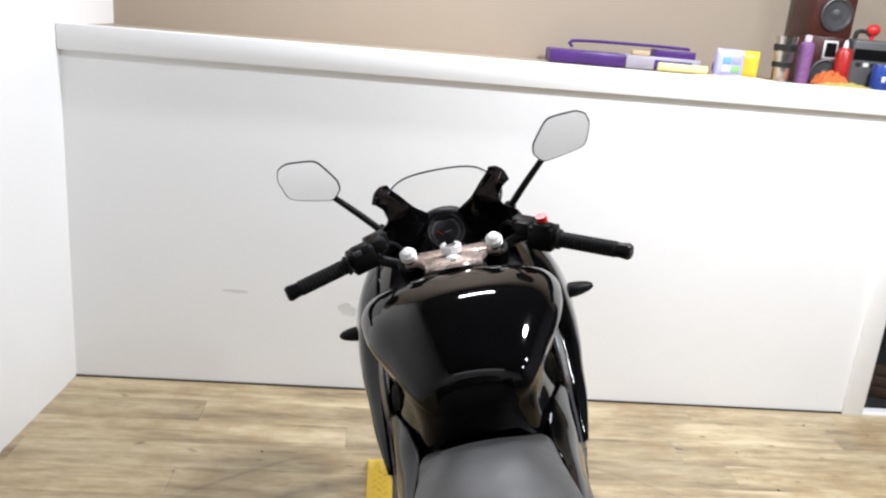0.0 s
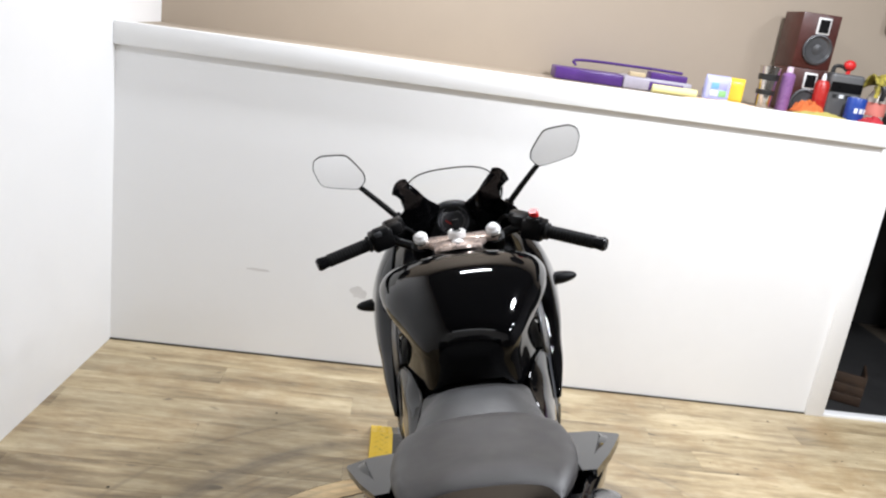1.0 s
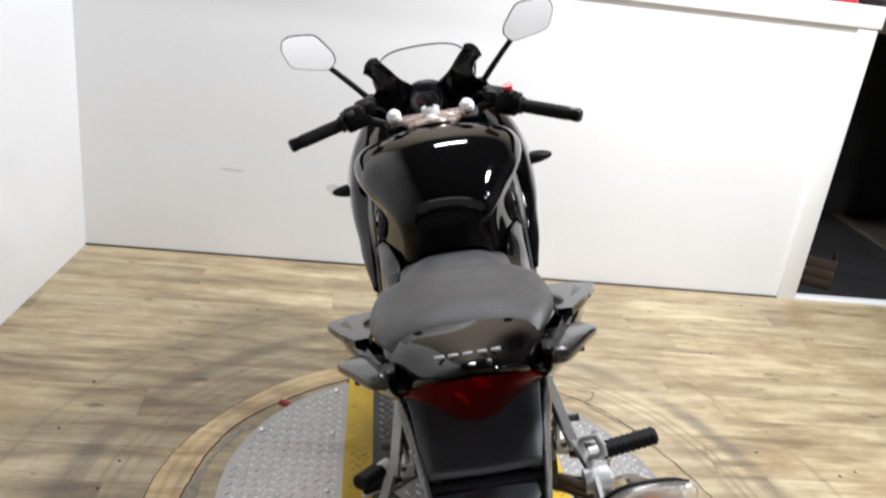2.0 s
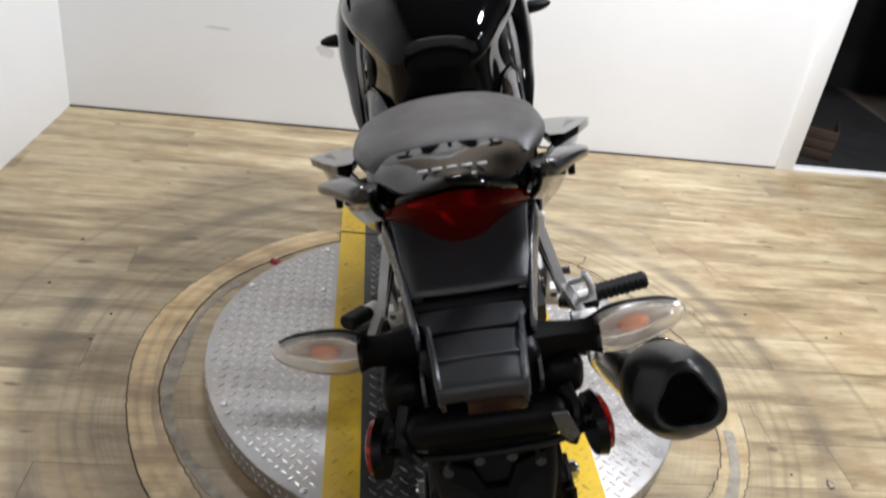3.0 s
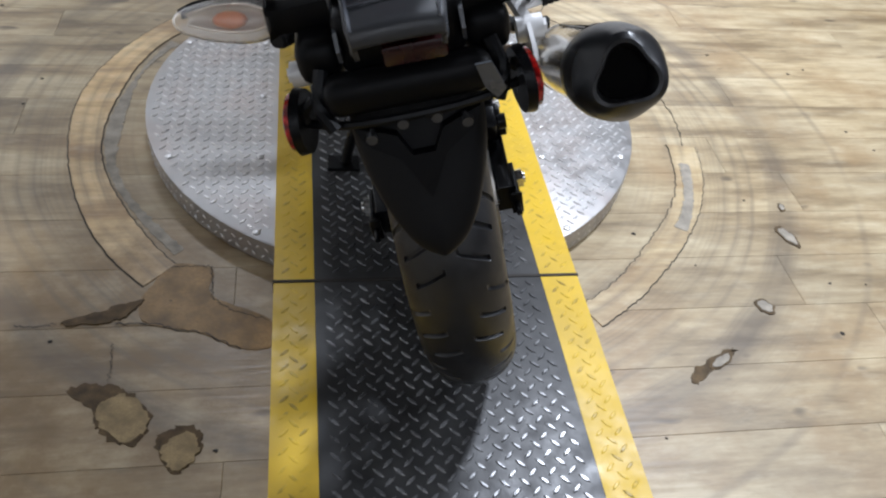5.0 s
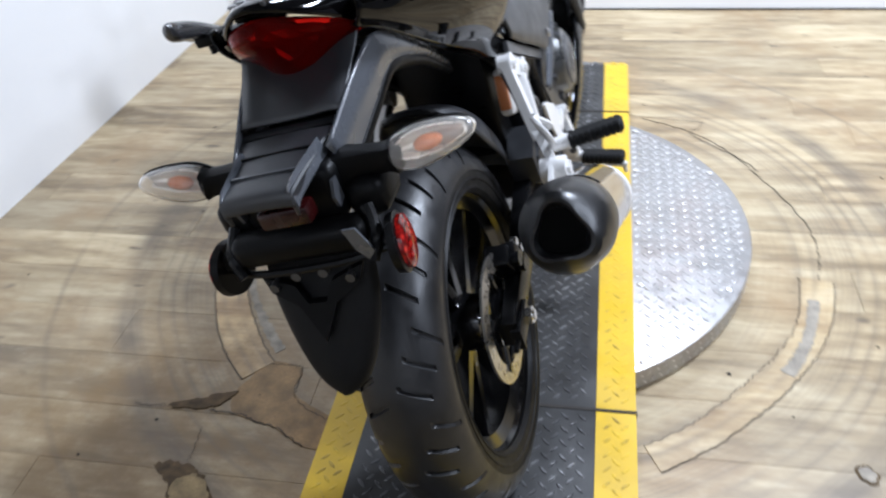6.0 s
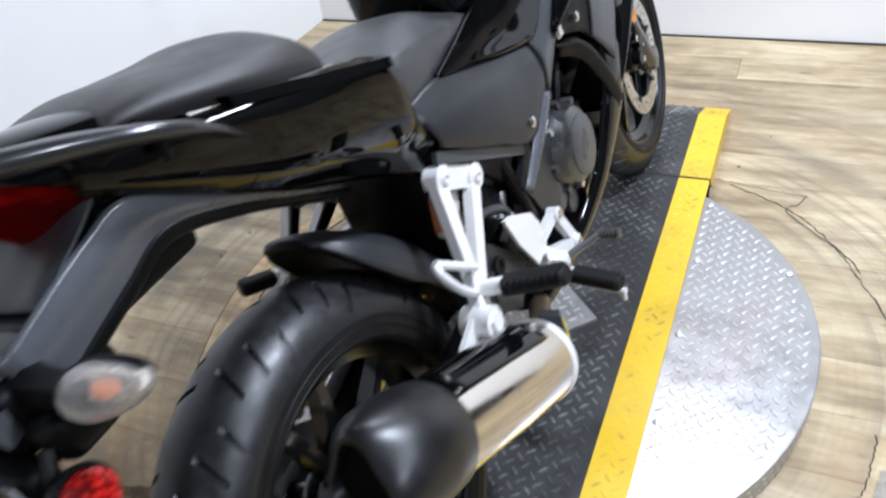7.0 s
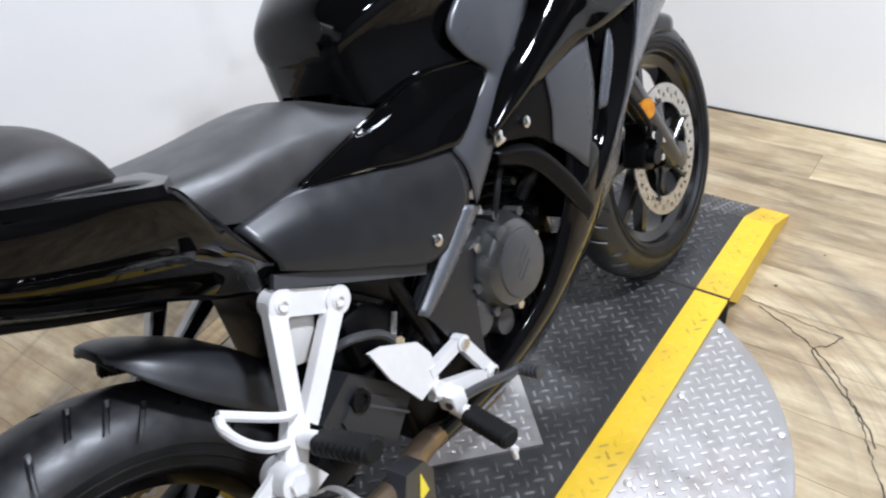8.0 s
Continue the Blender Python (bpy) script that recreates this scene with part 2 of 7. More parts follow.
M_PLANK = floor_mat("wood_look_vinyl", (0.19, 0.138, 0.077), (0.4, 0.31, 0.18), (0.57, 0.475, 0.305))
M_PLY = floor_mat("exposed_ring_board", (0.36, 0.22, 0.1), (0.7, 0.49, 0.24), (0.85, 0.66, 0.38))
M_RINGPALE = floor_mat("pale_ring_board", (0.3, 0.2, 0.1), (0.5, 0.38, 0.21), (0.66, 0.54, 0.34))
M_CRACK = mat("dark_floor_crack", (0.03, 0.025, 0.02), 0.8, var=0.3, scale=20)
M_WORN = mat("worn_through_floor", (0.3, 0.265, 0.21), 0.75, var=0.4, scale=30, grain=0.5, gscale=150)
M_BROWN = mat("bare_brown_board", (0.25, 0.155, 0.062), 0.6, var=0.5, scale=16, grain=0.5, gscale=120)
M_TAN = mat("bare_tan_filler", (0.31, 0.225, 0.11), 0.75, var=0.5, scale=30, grain=0.5, gscale=150)
M_TORN = mat("torn_floor_dirt", (0.1, 0.065, 0.03), 0.85, var=0.6, scale=40, grain=0.5, gscale=150)


def plate_mat(name, col, wearcol, rough, metal, amount, scale=7.0):
    m = bpy.data.materials.new(name)
    t, b = nodes_of(m)
    co = t.nodes.new("ShaderNodeTexCoord").outputs["Object"]
    w = maprange(t, noise_node(t, co, scale, 7, 0.65), 0, amount, 0.48, 0.62)
    c = mix(t, maprange(t, noise_node(t, co, 2.0, 4), 0, 0.4), col, tuple(x * 0.75 for x in col))
    c = mix(t, w, c, wearcol)
    link(t, c, b.inputs["Base Color"])
    link(t, maprange(t, noise_node(t, co, 25.0, 4), rough - 0.1, rough + 0.1), b.inputs["Roughness"])
    b.inputs["Metallic"].default_value = metal
    b.inputs["Specular IOR Level"].default_value = 0.4
    bump(t, b, noise_node(t, co, 300.0, 2), 0.2)
    return m


M_DECK = plate_mat("black_tread_paint", (0.034, 0.0335, 0.033), (0.07, 0.069, 0.067), 0.4, 0.1, 0.45)
M_DECKTREAD = plate_mat("worn_black_tread", (0.12, 0.12, 0.122), (0.36, 0.36, 0.36), 0.28, 0.5, 0.7)
M_YELLOW = plate_mat("yellow_tread_paint", (0.72, 0.47, 0.02), (0.45, 0.3, 0.04), 0.42, 0.0, 0.35)
M_YTREAD = plate_mat("scuffed_yellow_tread", (0.72, 0.48, 0.03), (0.22, 0.15, 0.03), 0.4, 0.0, 0.75, 14)
M_DIAMOND = plate_mat("aluminium_tread_plate", (0.45, 0.44, 0.43), (0.45, 0.395, 0.37), 0.44, 0.85, 0.5)
M_DTREAD = plate_mat("aluminium_treads", (0.74, 0.73, 0.72), (0.62, 0.58, 0.54), 0.33, 0.65, 0.4)


# ---- mesh helpers ----
def finish(name, bm, material, angle=35, parent=None):
    bmesh.ops.recalc_face_normals(bm, faces=bm.faces)
    me = bpy.data.meshes.new(name)
    bm.to_mesh(me)
    bm.free()
    if angle:
        for p in me.polygons:
            p.use_smooth = True
        me.set_sharp_from_angle(angle=radians(angle))
    me.materials.append(material)
    ob = new(name, me)
    ob.parent = parent
    return ob


def part(name, bm, material, parent, label="", angle=35):
    ob = finish(name, bm, material, angle, parent)
    if label:
        ob["label"] = label
    return ob


def thick(ob, t):
    s = ob.modifiers.new("thickness", "SOLIDIFY")
    s.thickness, s.offset = t, 0.0
    return ob


def box(bm, c, s, rot=None):
    m = Matrix.Translation(c) @ (rot.to_4x4() if rot else Matrix()) @ Matrix.Diagonal((*s, 1))
    return bmesh.ops.create_cube(bm, size=1.0, matrix=m)["verts"]


def soften(bm, w, seg=2, angle=30):
    es = [e for e in bm.edges if len(e.link_faces) == 2 and e.calc_face_angle(0) > radians(angle)]
    bmesh.ops.bevel(bm, geom=es, offset=w, segments=seg, profile=0.5, affect="EDGES", clamp_overlap=True)


def cyl(bm, p0, p1, r0, r1=None, seg=20):
    p0, p1 = Vector(p0), Vector(p1)
    d = p1 - p0
    m = Matrix.Translation((p0 + p1) / 2) @ d.to_track_quat("Z", "Y").to_matrix().to_4x4()
    return bmesh.ops.create_cone(bm, cap_ends=True, segments=seg, radius1=r0, radius2=r0 if r1 is None else r1, depth=d.length, matrix=m)["verts"]


def spline(pts, n, closed=False):
    pts = [Vector(p) for p in pts]
    k = len(pts)
    if k == 2:
        return [pts[0].lerp(pts[1], i / n) for i in range(n + 1)]
    out = []
    spans = k if closed else k - 1
    total = n if closed else n + 1
    for i in range(total):
        u = i / n * spans
        j = min(int(u), spans - 1)
        f = u - j
        g = (lambda q: pts[q % k]) if closed else (lambda q: pts[q] if 0 <= q < k else (pts[0] * 2 - pts[1] if q < 0 else pts[-1] * 2 - pts[-2]))
        a, b, c, d = g(j - 1), g(j), g(j + 1), g(j + 2)
        out.append(0.5 * ((2 * b) + (c - a) * f + (2 * a - 5 * b + 4 * c - d) * f * f + (3 * b - a - 3 * c + d) * f ** 3))
    return out


def tube(bm, pts, r, n=16, seg=10, r1=None):
    line = spline(pts, n)
    up = Vector((0.13, 0.2, 1)).normalized()
    rings = []
    for i, p in enumerate(line):
        d = (line[min(i + 1, n)] - line[max(i - 1, 0)]).normalized()
        a = d.cross(up).normalized()
        if a.length < 0.1:
            a = d.cross(Vector((1, 0, 0))).normalized()
        b = a.cross(d)
        rr = r if r1 is None else r + (r1 - r) * i / n
        rings.append([bm.verts.new(p + (a * math.cos(q) + b * math.sin(q)) * rr) for q in (2 * math.pi * s / seg for s in range(seg))])
    for a, b in zip(rings, rings[1:]):
        for s in range(seg):
            bm.faces.new((a[s], a[(s + 1) % seg], b[(s + 1) % seg], b[s]))
    bm.faces.new(rings[0])
    bm.faces.new(rings[-1][::-1])


def loft(bm, sections, nu=24, nv=16, closed=False, caps=False):
    """A smooth skin through cross-sections (lists of points, alike in number)."""
    rows = [spline(s, nv, closed) for s in sections]
    cols = [spline([r[j] for r in rows], nu) for j in range(len(rows[0]))]
    grid = [[bm.verts.new(cols[j][i]) for j in range(len(cols))] for i in range(nu + 1)]
    w = len(cols)
    for i in range(nu):
        for j in range(w if closed else w - 1):
            bm.faces.new((grid[i][j], grid[i][(j + 1) % w], grid[i + 1][(j + 1) % w], grid[i + 1][j]))
    if caps:
        bm.faces.new(grid[0])
        bm.faces.new(grid[-1][::-1])
    return grid


def prism(bm, outline, depth, place):
    """A plate: a flat outline (u, v) laid out by place(u, v, w), from w = 0 to depth."""
    a = [bm.verts.new(place(u, v, 0.0)) for u, v in outline]
    b = [bm.verts.new(place(u, v, depth)) for u, v in outline]
    n = len(a)
    bm.faces.new(a)
    bm.faces.new(b[::-1])
    for i in range(n):
        bm.faces.new((a[i], b[i], b[(i + 1) % n], a[(i + 1) % n]))


def lathe(bm, profile, centre, axis="x", seg=64, closed=False):
    """Turn a profile of (along, radius) about an axis through centre."""
    c = Vector(centre)
    rings = []
    for h, r in profile:
        ring = []
        for s in range(seg):
            q = 2 * math.pi * s / seg
            u, v = r * math.cos(q), r * math.sin(q)
            ring.append(bm.verts.new(c + (Vector((h, u, v)) if axis == "x" else Vector((u, h, v)) if axis == "y" else Vector((u, v, h)))))
        rings.append(ring)
    pairs = list(zip(rings, rings[1:])) + ([(rings[-1], rings[0])] if closed else [])
    for a, b in pairs:
        for s in range(seg):
            bm.faces.new((a[s], a[(s + 1) % seg], b[(s + 1) % seg], b[s]))
    if not closed:
        for ring in (rings[0], rings[-1]):
            if (ring[0].co - ring[seg // 2].co).length > 1e-4:
                bm.faces.new(ring)


def turned(bm, m):
    bmesh.ops.transform(bm, matrix=m, verts=bm.verts)


def empty(name, m, label, category, group="", kind=""):
    ob = new(name)
    ob.matrix_world = m
    return tagged(ob, label, category, group, kind)


def treads(pitch, length, width, height, inside, x0, x1, y0, y1, z=lambda x, y: 0.0):
    """Raised bars in a basket lattice turned by 45 degrees, as on tread plate."""
    vs, fs = [], []
    span = int((abs(x1 - x0) + abs(y1 - y0)) / pitch) + 2
    cx, cy = (x0 + x1) / 2, (y0 + y1) / 2
    k2 = math.sqrt(0.5)
    for m in range(-span, span + 1):
        for n in range(-span, span + 1):
            x, y = cx + (m - n) * pitch * k2, cy + (m + n) * pitch * k2
            if not (x0 + 0.006 < x < x1 - 0.006 and y0 + 0.006 < y < y1 - 0.006 and inside(x, y)):
                continue
            a = Vector((k2, k2, 0)) if (m + n) % 2 else Vector((-k2, k2, 0))
            b = Vector((-a.y, a.x, 0))
            k = len(vs)
            o = Vector((x, y, z(x, y)))
            t = Vector((0, 0, height))
            base = [o + a * length / 2, o + a * 0.22 * length + b * width / 2, o - a * 0.22 * length + b * width / 2, o - a * length / 2, o - a * 0.22 * length - b * width / 2, o + a * 0.22 * length - b * width / 2]
            top = [o + (q - o) * 0.6 + t for q in base]
            vs += base + top
            for q in range(6):
                fs.append((k + q, k + (q + 1) % 6, k + 6 + (q + 1) % 6, k + 6 + q))
            fs.append(tuple(k + 6 + q for q in range(6)))
    return vs, fs


def raw(name, vs, fs, material, parent=None, smooth=False):
    me = bpy.data.meshes.new(name)
    me.from_pydata([tuple(v) for v in vs], [], fs)
    me.update()
    if smooth:
        for p in me.polygons:
            p.use_smooth = True
    me.materials.append(material)
    ob = new(name, me)
    ob.parent = parent
    return ob


# ---- the room ----
LEFT, FAR, RIGHT, BACK, REAR = -1.44, 2.25, 3.3, -3.4, 3.68
SHELF_WALL = 2.74


def slab(name, lo, hi, material, label, category, bevel=0.0, kind="structure"):
    bm = bmesh.new()
    c = [(a + b) / 2 for a, b in zip(lo, hi)]
    box(bm, c, [b - a for a, b in zip(lo, hi)])
    if bevel:
        soften(bm, bevel)
    return tagged(finish(name, bm, material, 30), label, category, kind=kind)


floor = slab("floor", (LEFT - 0.5, BACK, -0.12), (RIGHT, REAR, -0.006), M_SUB, "worn wood-look plank floor round a turntable", "floor")
wall_left = slab("wall_left", (-0.12, BACK - 2.3, -0.1), (0, REAR - 2.2, CEILING), M_WALL, "plain white painted wall", "wall")
wall_left.matrix_world = pose(LEFT, 2.25, 0, 0, 0, -3.1)
slab("wall_half", (LEFT, FAR, -0.1), (1.704, FAR + 0.1, 1.248), M_WALL, "white painted half-height wall with faint scuffs", "wall")
# thin dark strip paints in the shadow gap of the wall's joint
slab("wall_joint_shadow", (LEFT, FAR - 0.006, -0.003), (1.695, FAR - 0.0005, 0.006), M_CRACK, "dark joint at the half wall's foot, its shadow gap painted in", "joint")
slab("wall_end", (1.704, FAR + 0.02, -0.1), (1.779, FAR + 0.1, 1.248), M_WALL, "white end of the half-height wall", "wall")
slab("trim_post", (1.696, FAR - 0.014, -0.003), (1.782, FAR + 0.0195, 1.247), M_TRIM, "white upright trim board at the wall's end", "trim", 0.003)
slab("trim_fascia", (LEFT, FAR - 0.024, 1.2475), (1.789, FAR + 0.02, 1.336), M_TRIM, "white fascia board along the top of the half wall", "trim", 0.003)
slab("ledge", (LEFT, FAR + 0.0205, 1.3), (1.789, SHELF_WALL, 1.325), M_BEIGE, "beige ledge behind the half wall, used as a shelf", "ledge", 0.002)
slab("wall_rear", (LEFT, SHELF_WALL, 1.2), (RIGHT, SHELF_WALL + 0.1, CEILING), M_BEIGE, "plain beige painted wall above the ledge", "wall")
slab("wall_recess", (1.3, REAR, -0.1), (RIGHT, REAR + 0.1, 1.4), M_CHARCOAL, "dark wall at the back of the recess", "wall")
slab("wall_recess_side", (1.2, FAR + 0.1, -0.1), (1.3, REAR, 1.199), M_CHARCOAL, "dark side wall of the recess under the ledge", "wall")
# unseen soffit and side panel, added to keep the recess dark
slab("wall_recess_top", (1.79, FAR + 0.02, 1.3), (2.75, SHELF_WALL, 1.36), M_CHARCOAL, "dark unseen soffit added to close the recess", "wall")
slab("wall_recess_right", (2.75, FAR, -0.1), (RIGHT, SHELF_WALL - 0.001, 1.36), M_CHARCOAL, "dark unseen panel added beside the recess", "wall")
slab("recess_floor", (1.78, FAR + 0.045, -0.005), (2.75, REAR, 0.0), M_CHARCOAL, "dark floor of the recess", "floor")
slab("threshold", (1.783, FAR - 0.012, -0.003), (2.75, FAR + 0.04, 0.012), M_TRIM, "white threshold strip at the recess", "trim", 0.003)
slab("wall_right", (RIGHT, BACK, -0.1), (RIGHT + 0.1, REAR, CEILING), M_SLATE, "unseen wall, made dark to cut reflected light", "wall")
# unseen back wall: white above for the mirrors, dark below against fill
slab("wall_back", (LEFT - 0.5, BACK - 0.1, 0.9), (RIGHT, BACK, CEILING), M_WALL, "unseen upper wall, white for the mirrors to reflect", "wall")
slab("wall_back_lower", (LEFT - 0.5, BACK - 0.1, -0.1), (RIGHT, BACK, 0.899), M_SLATE, "unseen lower wall, made dark to cut reflected light", "wall")
slab("ceiling", (LEFT - 0.5, BACK, CEILING), (RIGHT, REAR, CEILING + 0.1), M_CEIL, "unseen ceiling, made dark to keep the tank's reflections black", "ceiling")
# housings put round the lamps, all out of view
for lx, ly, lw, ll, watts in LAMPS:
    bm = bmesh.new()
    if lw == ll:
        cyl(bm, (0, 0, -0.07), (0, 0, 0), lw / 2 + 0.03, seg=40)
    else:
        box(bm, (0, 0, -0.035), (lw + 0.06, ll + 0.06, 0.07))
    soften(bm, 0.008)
    ob = tagged(finish("unseen_lamp_housing", bm, M_HOUSING), "white housing put over an unseen ceiling lamp's bright panel", "ceiling light", "ceiling lights")
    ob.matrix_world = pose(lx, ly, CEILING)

# wooden crate in the recess
def crate():
    root = empty("wooden_crate", pose(1.98, 2.5, 0.0, 0, 0, -28) @ Matrix.Scale(0.62, 4), "dark brown wooden crate standing in the recess", "crate")
    wood = mat("dark_crate_wood", (0.035, 0.018, 0.009), 0.6, var=0.3, scale=12)
    for k in range(3):
        bm = bmesh.new()
        box(bm, (0, -0.14, 0.045 + k * 0.083), (0.34, 0.018, 0.078))
        soften(bm, 0.003)
        part("front_board", bm, wood, root)
    for s in (-1, 1):
        bm = bmesh.new()
        box(bm, (0.161 * s, 0.01, 0.13), (0.018, 0.28, 0.25))
        soften(bm, 0.003)
        part("side_board", bm, wood, root)
    bm = bmesh.new()
    box(bm, (0, 0.01, 0.012), (0.3, 0.28, 0.018))
    part("bottom_board", bm, wood, root)
crate()


# ---- turntable ----
CX, CY, TR = 0.012, 0.643, 0.609
RAMP_L, RAMP_R, RAMP_Z = -0.282, 0.326, 0.076
PLATE_Z = 0.066


def turntable():
    root = empty("turntable", pose(CX, CY, 0), "round aluminium tread-plate turntable set on the floor", "turntable")
    bm = bmesh.new()
    lathe(bm, [(0.006, TR - 0.004), (PLATE_Z - 0.006, TR - 0.002), (PLATE_Z - 0.002, TR - 0.002), (PLATE_Z, TR - 0.006)], (0, 0, 0), "z", 128)
    part("plate", bm, M_DIAMOND, root)
    gap = 0.004
    vs, fs = treads(0.0222, 0.0245, 0.0062, 0.0018, lambda x, y: math.hypot(x, y) < TR - 0.02 and not RAMP_L - CX - 0.01 < x < RAMP_R - CX + 0.01, -0.6, 0.6, -0.6, 0.6)
    tagged(raw("treads", [v + Vector((0, 0, PLATE_Z - 0.0002)) for v in vs], fs, M_DTREAD, root), kind="stuff")
    vs, fs = [], []
    for i in range(180):
        for j in range(2):
            q = 2 * math.pi * (i + 0.5 * j) / 180
            o = Vector((math.cos(q), math.sin(q), 0)) * (TR - 0.003) + Vector((0, 0, 0.02 + 0.024 * j))
            tang, nrm = Vector((-math.sin(q), math.cos(q), 0)), Vector((math.cos(q), math.sin(q), 0))
            s = 1 if (i + j) % 2 else -1
            a = (tang + Vector((0, 0, s))).normalized() * 0.0095
            b = (tang - Vector((0, 0, s))).normalized() * 0.003
            k = len(vs)
            vs += [o + a, o + b, o - a, o - b, o + nrm * 0.002]
            fs += [(k, k + 1, k + 4), (k + 1, k + 2, k + 4), (k + 2, k + 3, k + 4), (k + 3, k, k + 4)]
    tagged(raw("rim_treads", vs, fs, M_DTREAD, root), kind="stuff")
    spots = [(s * 0.332, y) for s in (-1, 1) for y in (-0.49, -0.238, 0.006, 0.257, 0.48)] + [(s * 0.532, y) for s in (-1, 1) for y in (-0.238, 0.257)]
    bm = bmesh.new()
    bmesh.ops.create_uvsphere(bm, u_segments=12, v_segments=6, radius=0.0085, matrix=Matrix.Diagonal((1, 1, 0.45, 1)))
    first = part("bolt", bm, M_DTREAD, root)
    for i, (x, y) in enumerate(spots):
        ob = first if i == 0 else new("bolt", first.data)
        ob.parent = root
        ob.location = (x, y, PLATE_Z + 0.001)
    bm = bmesh.new()
    tube(bm, [(-0.45, 0.44, 0.02), (-0.475, 0.455, 0.02), (-0.5, 0.468, 0.02)], 0.01, 6, 10)
    part("locking_knob", bm, mat("dark_red_knob", (0.25, 0.012, 0.012), 0.4), root, "red locking knob at the edge")
turntable()


# ---- ramp ----
def ramp_height(y):
    return RAMP_Z if y < 1.56 else RAMP_Z - (y - 1.56) * 0.42


def ramp_section(y0, y1, label):
    root = empty("ramp_section", pose(0, y0, 0), label, "ramp", "ramp sections")
    n = max(2, int((y1 - y0) / 0.08))
    stops = [y0 + (y1 - y0) * i / n for i in range(n + 1)]
    over = 0.0
    for name, xa, xb, m, tm, lab in (("deck", RAMP_L + 0.078, RAMP_R - 0.078, M_DECK, M_DECKTREAD, ""), ("edge_strip", RAMP_L, RAMP_L + 0.0775, M_YELLOW, M_YTREAD, "yellow painted edge"), ("edge_strip", RAMP_R - 0.0775, RAMP_R, M_YELLOW, M_YTREAD, "yellow painted edge")):
        bm = bmesh.new()
        low = PLATE_Z + 0.002
        rings = []
        for y in stops:
            z = ramp_height(y)
            lo = min(low, z - 0.004)
            if not 0.05 < y < 1.24:
                lo = 0.0
            rings.append([bm.verts.new((x, y - y0, h)) for x, h in ((xa, lo), (xb, lo), (xb, z), (xa, z))])
        for a, b in zip(rings, rings[1:]):
            for s in range(4):
                bm.faces.new((a[s], a[(s + 1) % 4], b[(s + 1) % 4], b[s]))
        bm.faces.new(rings[0])
        bm.faces.new(rings[-1][::-1])
        strip = part(name, bm, m, root, lab, 20)
        pad = 0.004
        hole = lambda x, y: not (name == "deck" and abs(x - CX) + abs(y + y0 - CY) < 0.175)
        vs, fs = treads(0.0235, 0.0265, 0.0066, 0.0026 if name == "deck" else 0.0013, hole, xa + pad, xb - pad, pad, y1 - y0 - pad, lambda x, y: ramp_height(y + y0) - 0.0003)
        tagged(raw("treads", vs, fs, tm, strip), kind="stuff")
    return root


ramp_section(1.2275, 1.725, "short black tread-plate ramp end with yellow edges, sloping to the floor")
ramp_section(0.0075, 1.2205, "black tread-plate ramp section with yellow edges over the turntable")
ramp_section(-1.9, -0.0005, "black tread-plate ramp section with worn yellow edges")
for y in (1.224, 0.0035):
    slab("ramp_joint", (RAMP_L - 0.002, y - 0.0033, 0.002), (RAMP_R + 0.002, y + 0.0033, RAMP_Z + 0.0015), M_CRACK, "black joint strip between ramp sections", "joint strip", 0, "")


def hub_plate():
    bm = bmesh.new()
    prism(bm, [(0.16, 0), (0, 0.16), (-0.16, 0), (0, -0.16)], 0.005, lambda u, v, w: Vector((u, v, w)))
    soften(bm, 0.0015)
    ob = finish("hub_plate", bm, M_DIAMOND)
    ob.matrix_world = pose(CX, CY - 0.005, RAMP_Z + 0.0005)
    tagged(ob, "square aluminium tread plate lying on the black ramp", "plate")
    vs, fs = treads(0.0222, 0.0245, 0.0062, 0.0018, lambda x, y: abs(x) + abs(y) < 0.145, -0.16, 0.16, -0.16, 0.16)
    tagged(raw("treads", [v + Vector((0, 0, 0.0048)) for v in vs], fs, M_DTREAD, ob), kind="stuff")
hub_plate()


# ---- the motorcycle (its own axes: y ahead from the rear wheel's foot, x to its right) ----
LEAN_LEFT = 15.0
BIKE = Matrix.Translation((0.086, -0.096, RAMP_Z + 0.0005)) @ pose(0, 0, 0, 0, 0, -1.4) @ pose(0, 0, 0, 0, -LEAN_LEFT, 0) @ pose(0, 0, 0, -0.5, 0, 0)
bike = empty("motorcycle", BIKE, "black and grey sport motorcycle leaning on its side stand", "motorcycle")


def tyre_mesh(radius, width, rim, pitches, slant):
    """A round-shouldered tread with slanting grooves cut into it; its grid runs along the grooves."""
    per, npf = 24, 58
    na = per * pitches
    b = 0.46 * width
    rc = radius - b
    vs, fs = [], []
    phis = np.radians(np.linspace(-84, 84, npf))
    for i in range(na):
        for ph in phis:
            x = width / 2 * math.sin(ph)
            r = max(rc + b * math.cos(ph), rim)
            deg = abs(math.degrees(ph))
            k = (i + (per // 2 if ph > 0 else 0)) % (per * 3)
            lo, hi = ((10, 44), (34, 74), (22, 56))[k // per]
            if 9 <= k % per <= 12 and lo < deg < hi:
                r -= 0.0065
            if deg > 82:
                r -= 0.003
            th = 2 * math.pi * (i / na + slant * max(0, deg - 6) / 60 / pitches)
            vs.append((x, r * math.cos(th), r * math.sin(th)))
    for i in range(na):
        a, c = i * npf, (i + 1) % na * npf
        for j in range(npf - 1):
            fs.append((a + j, a + j + 1, c + j + 1, c + j))
    return vs, fs


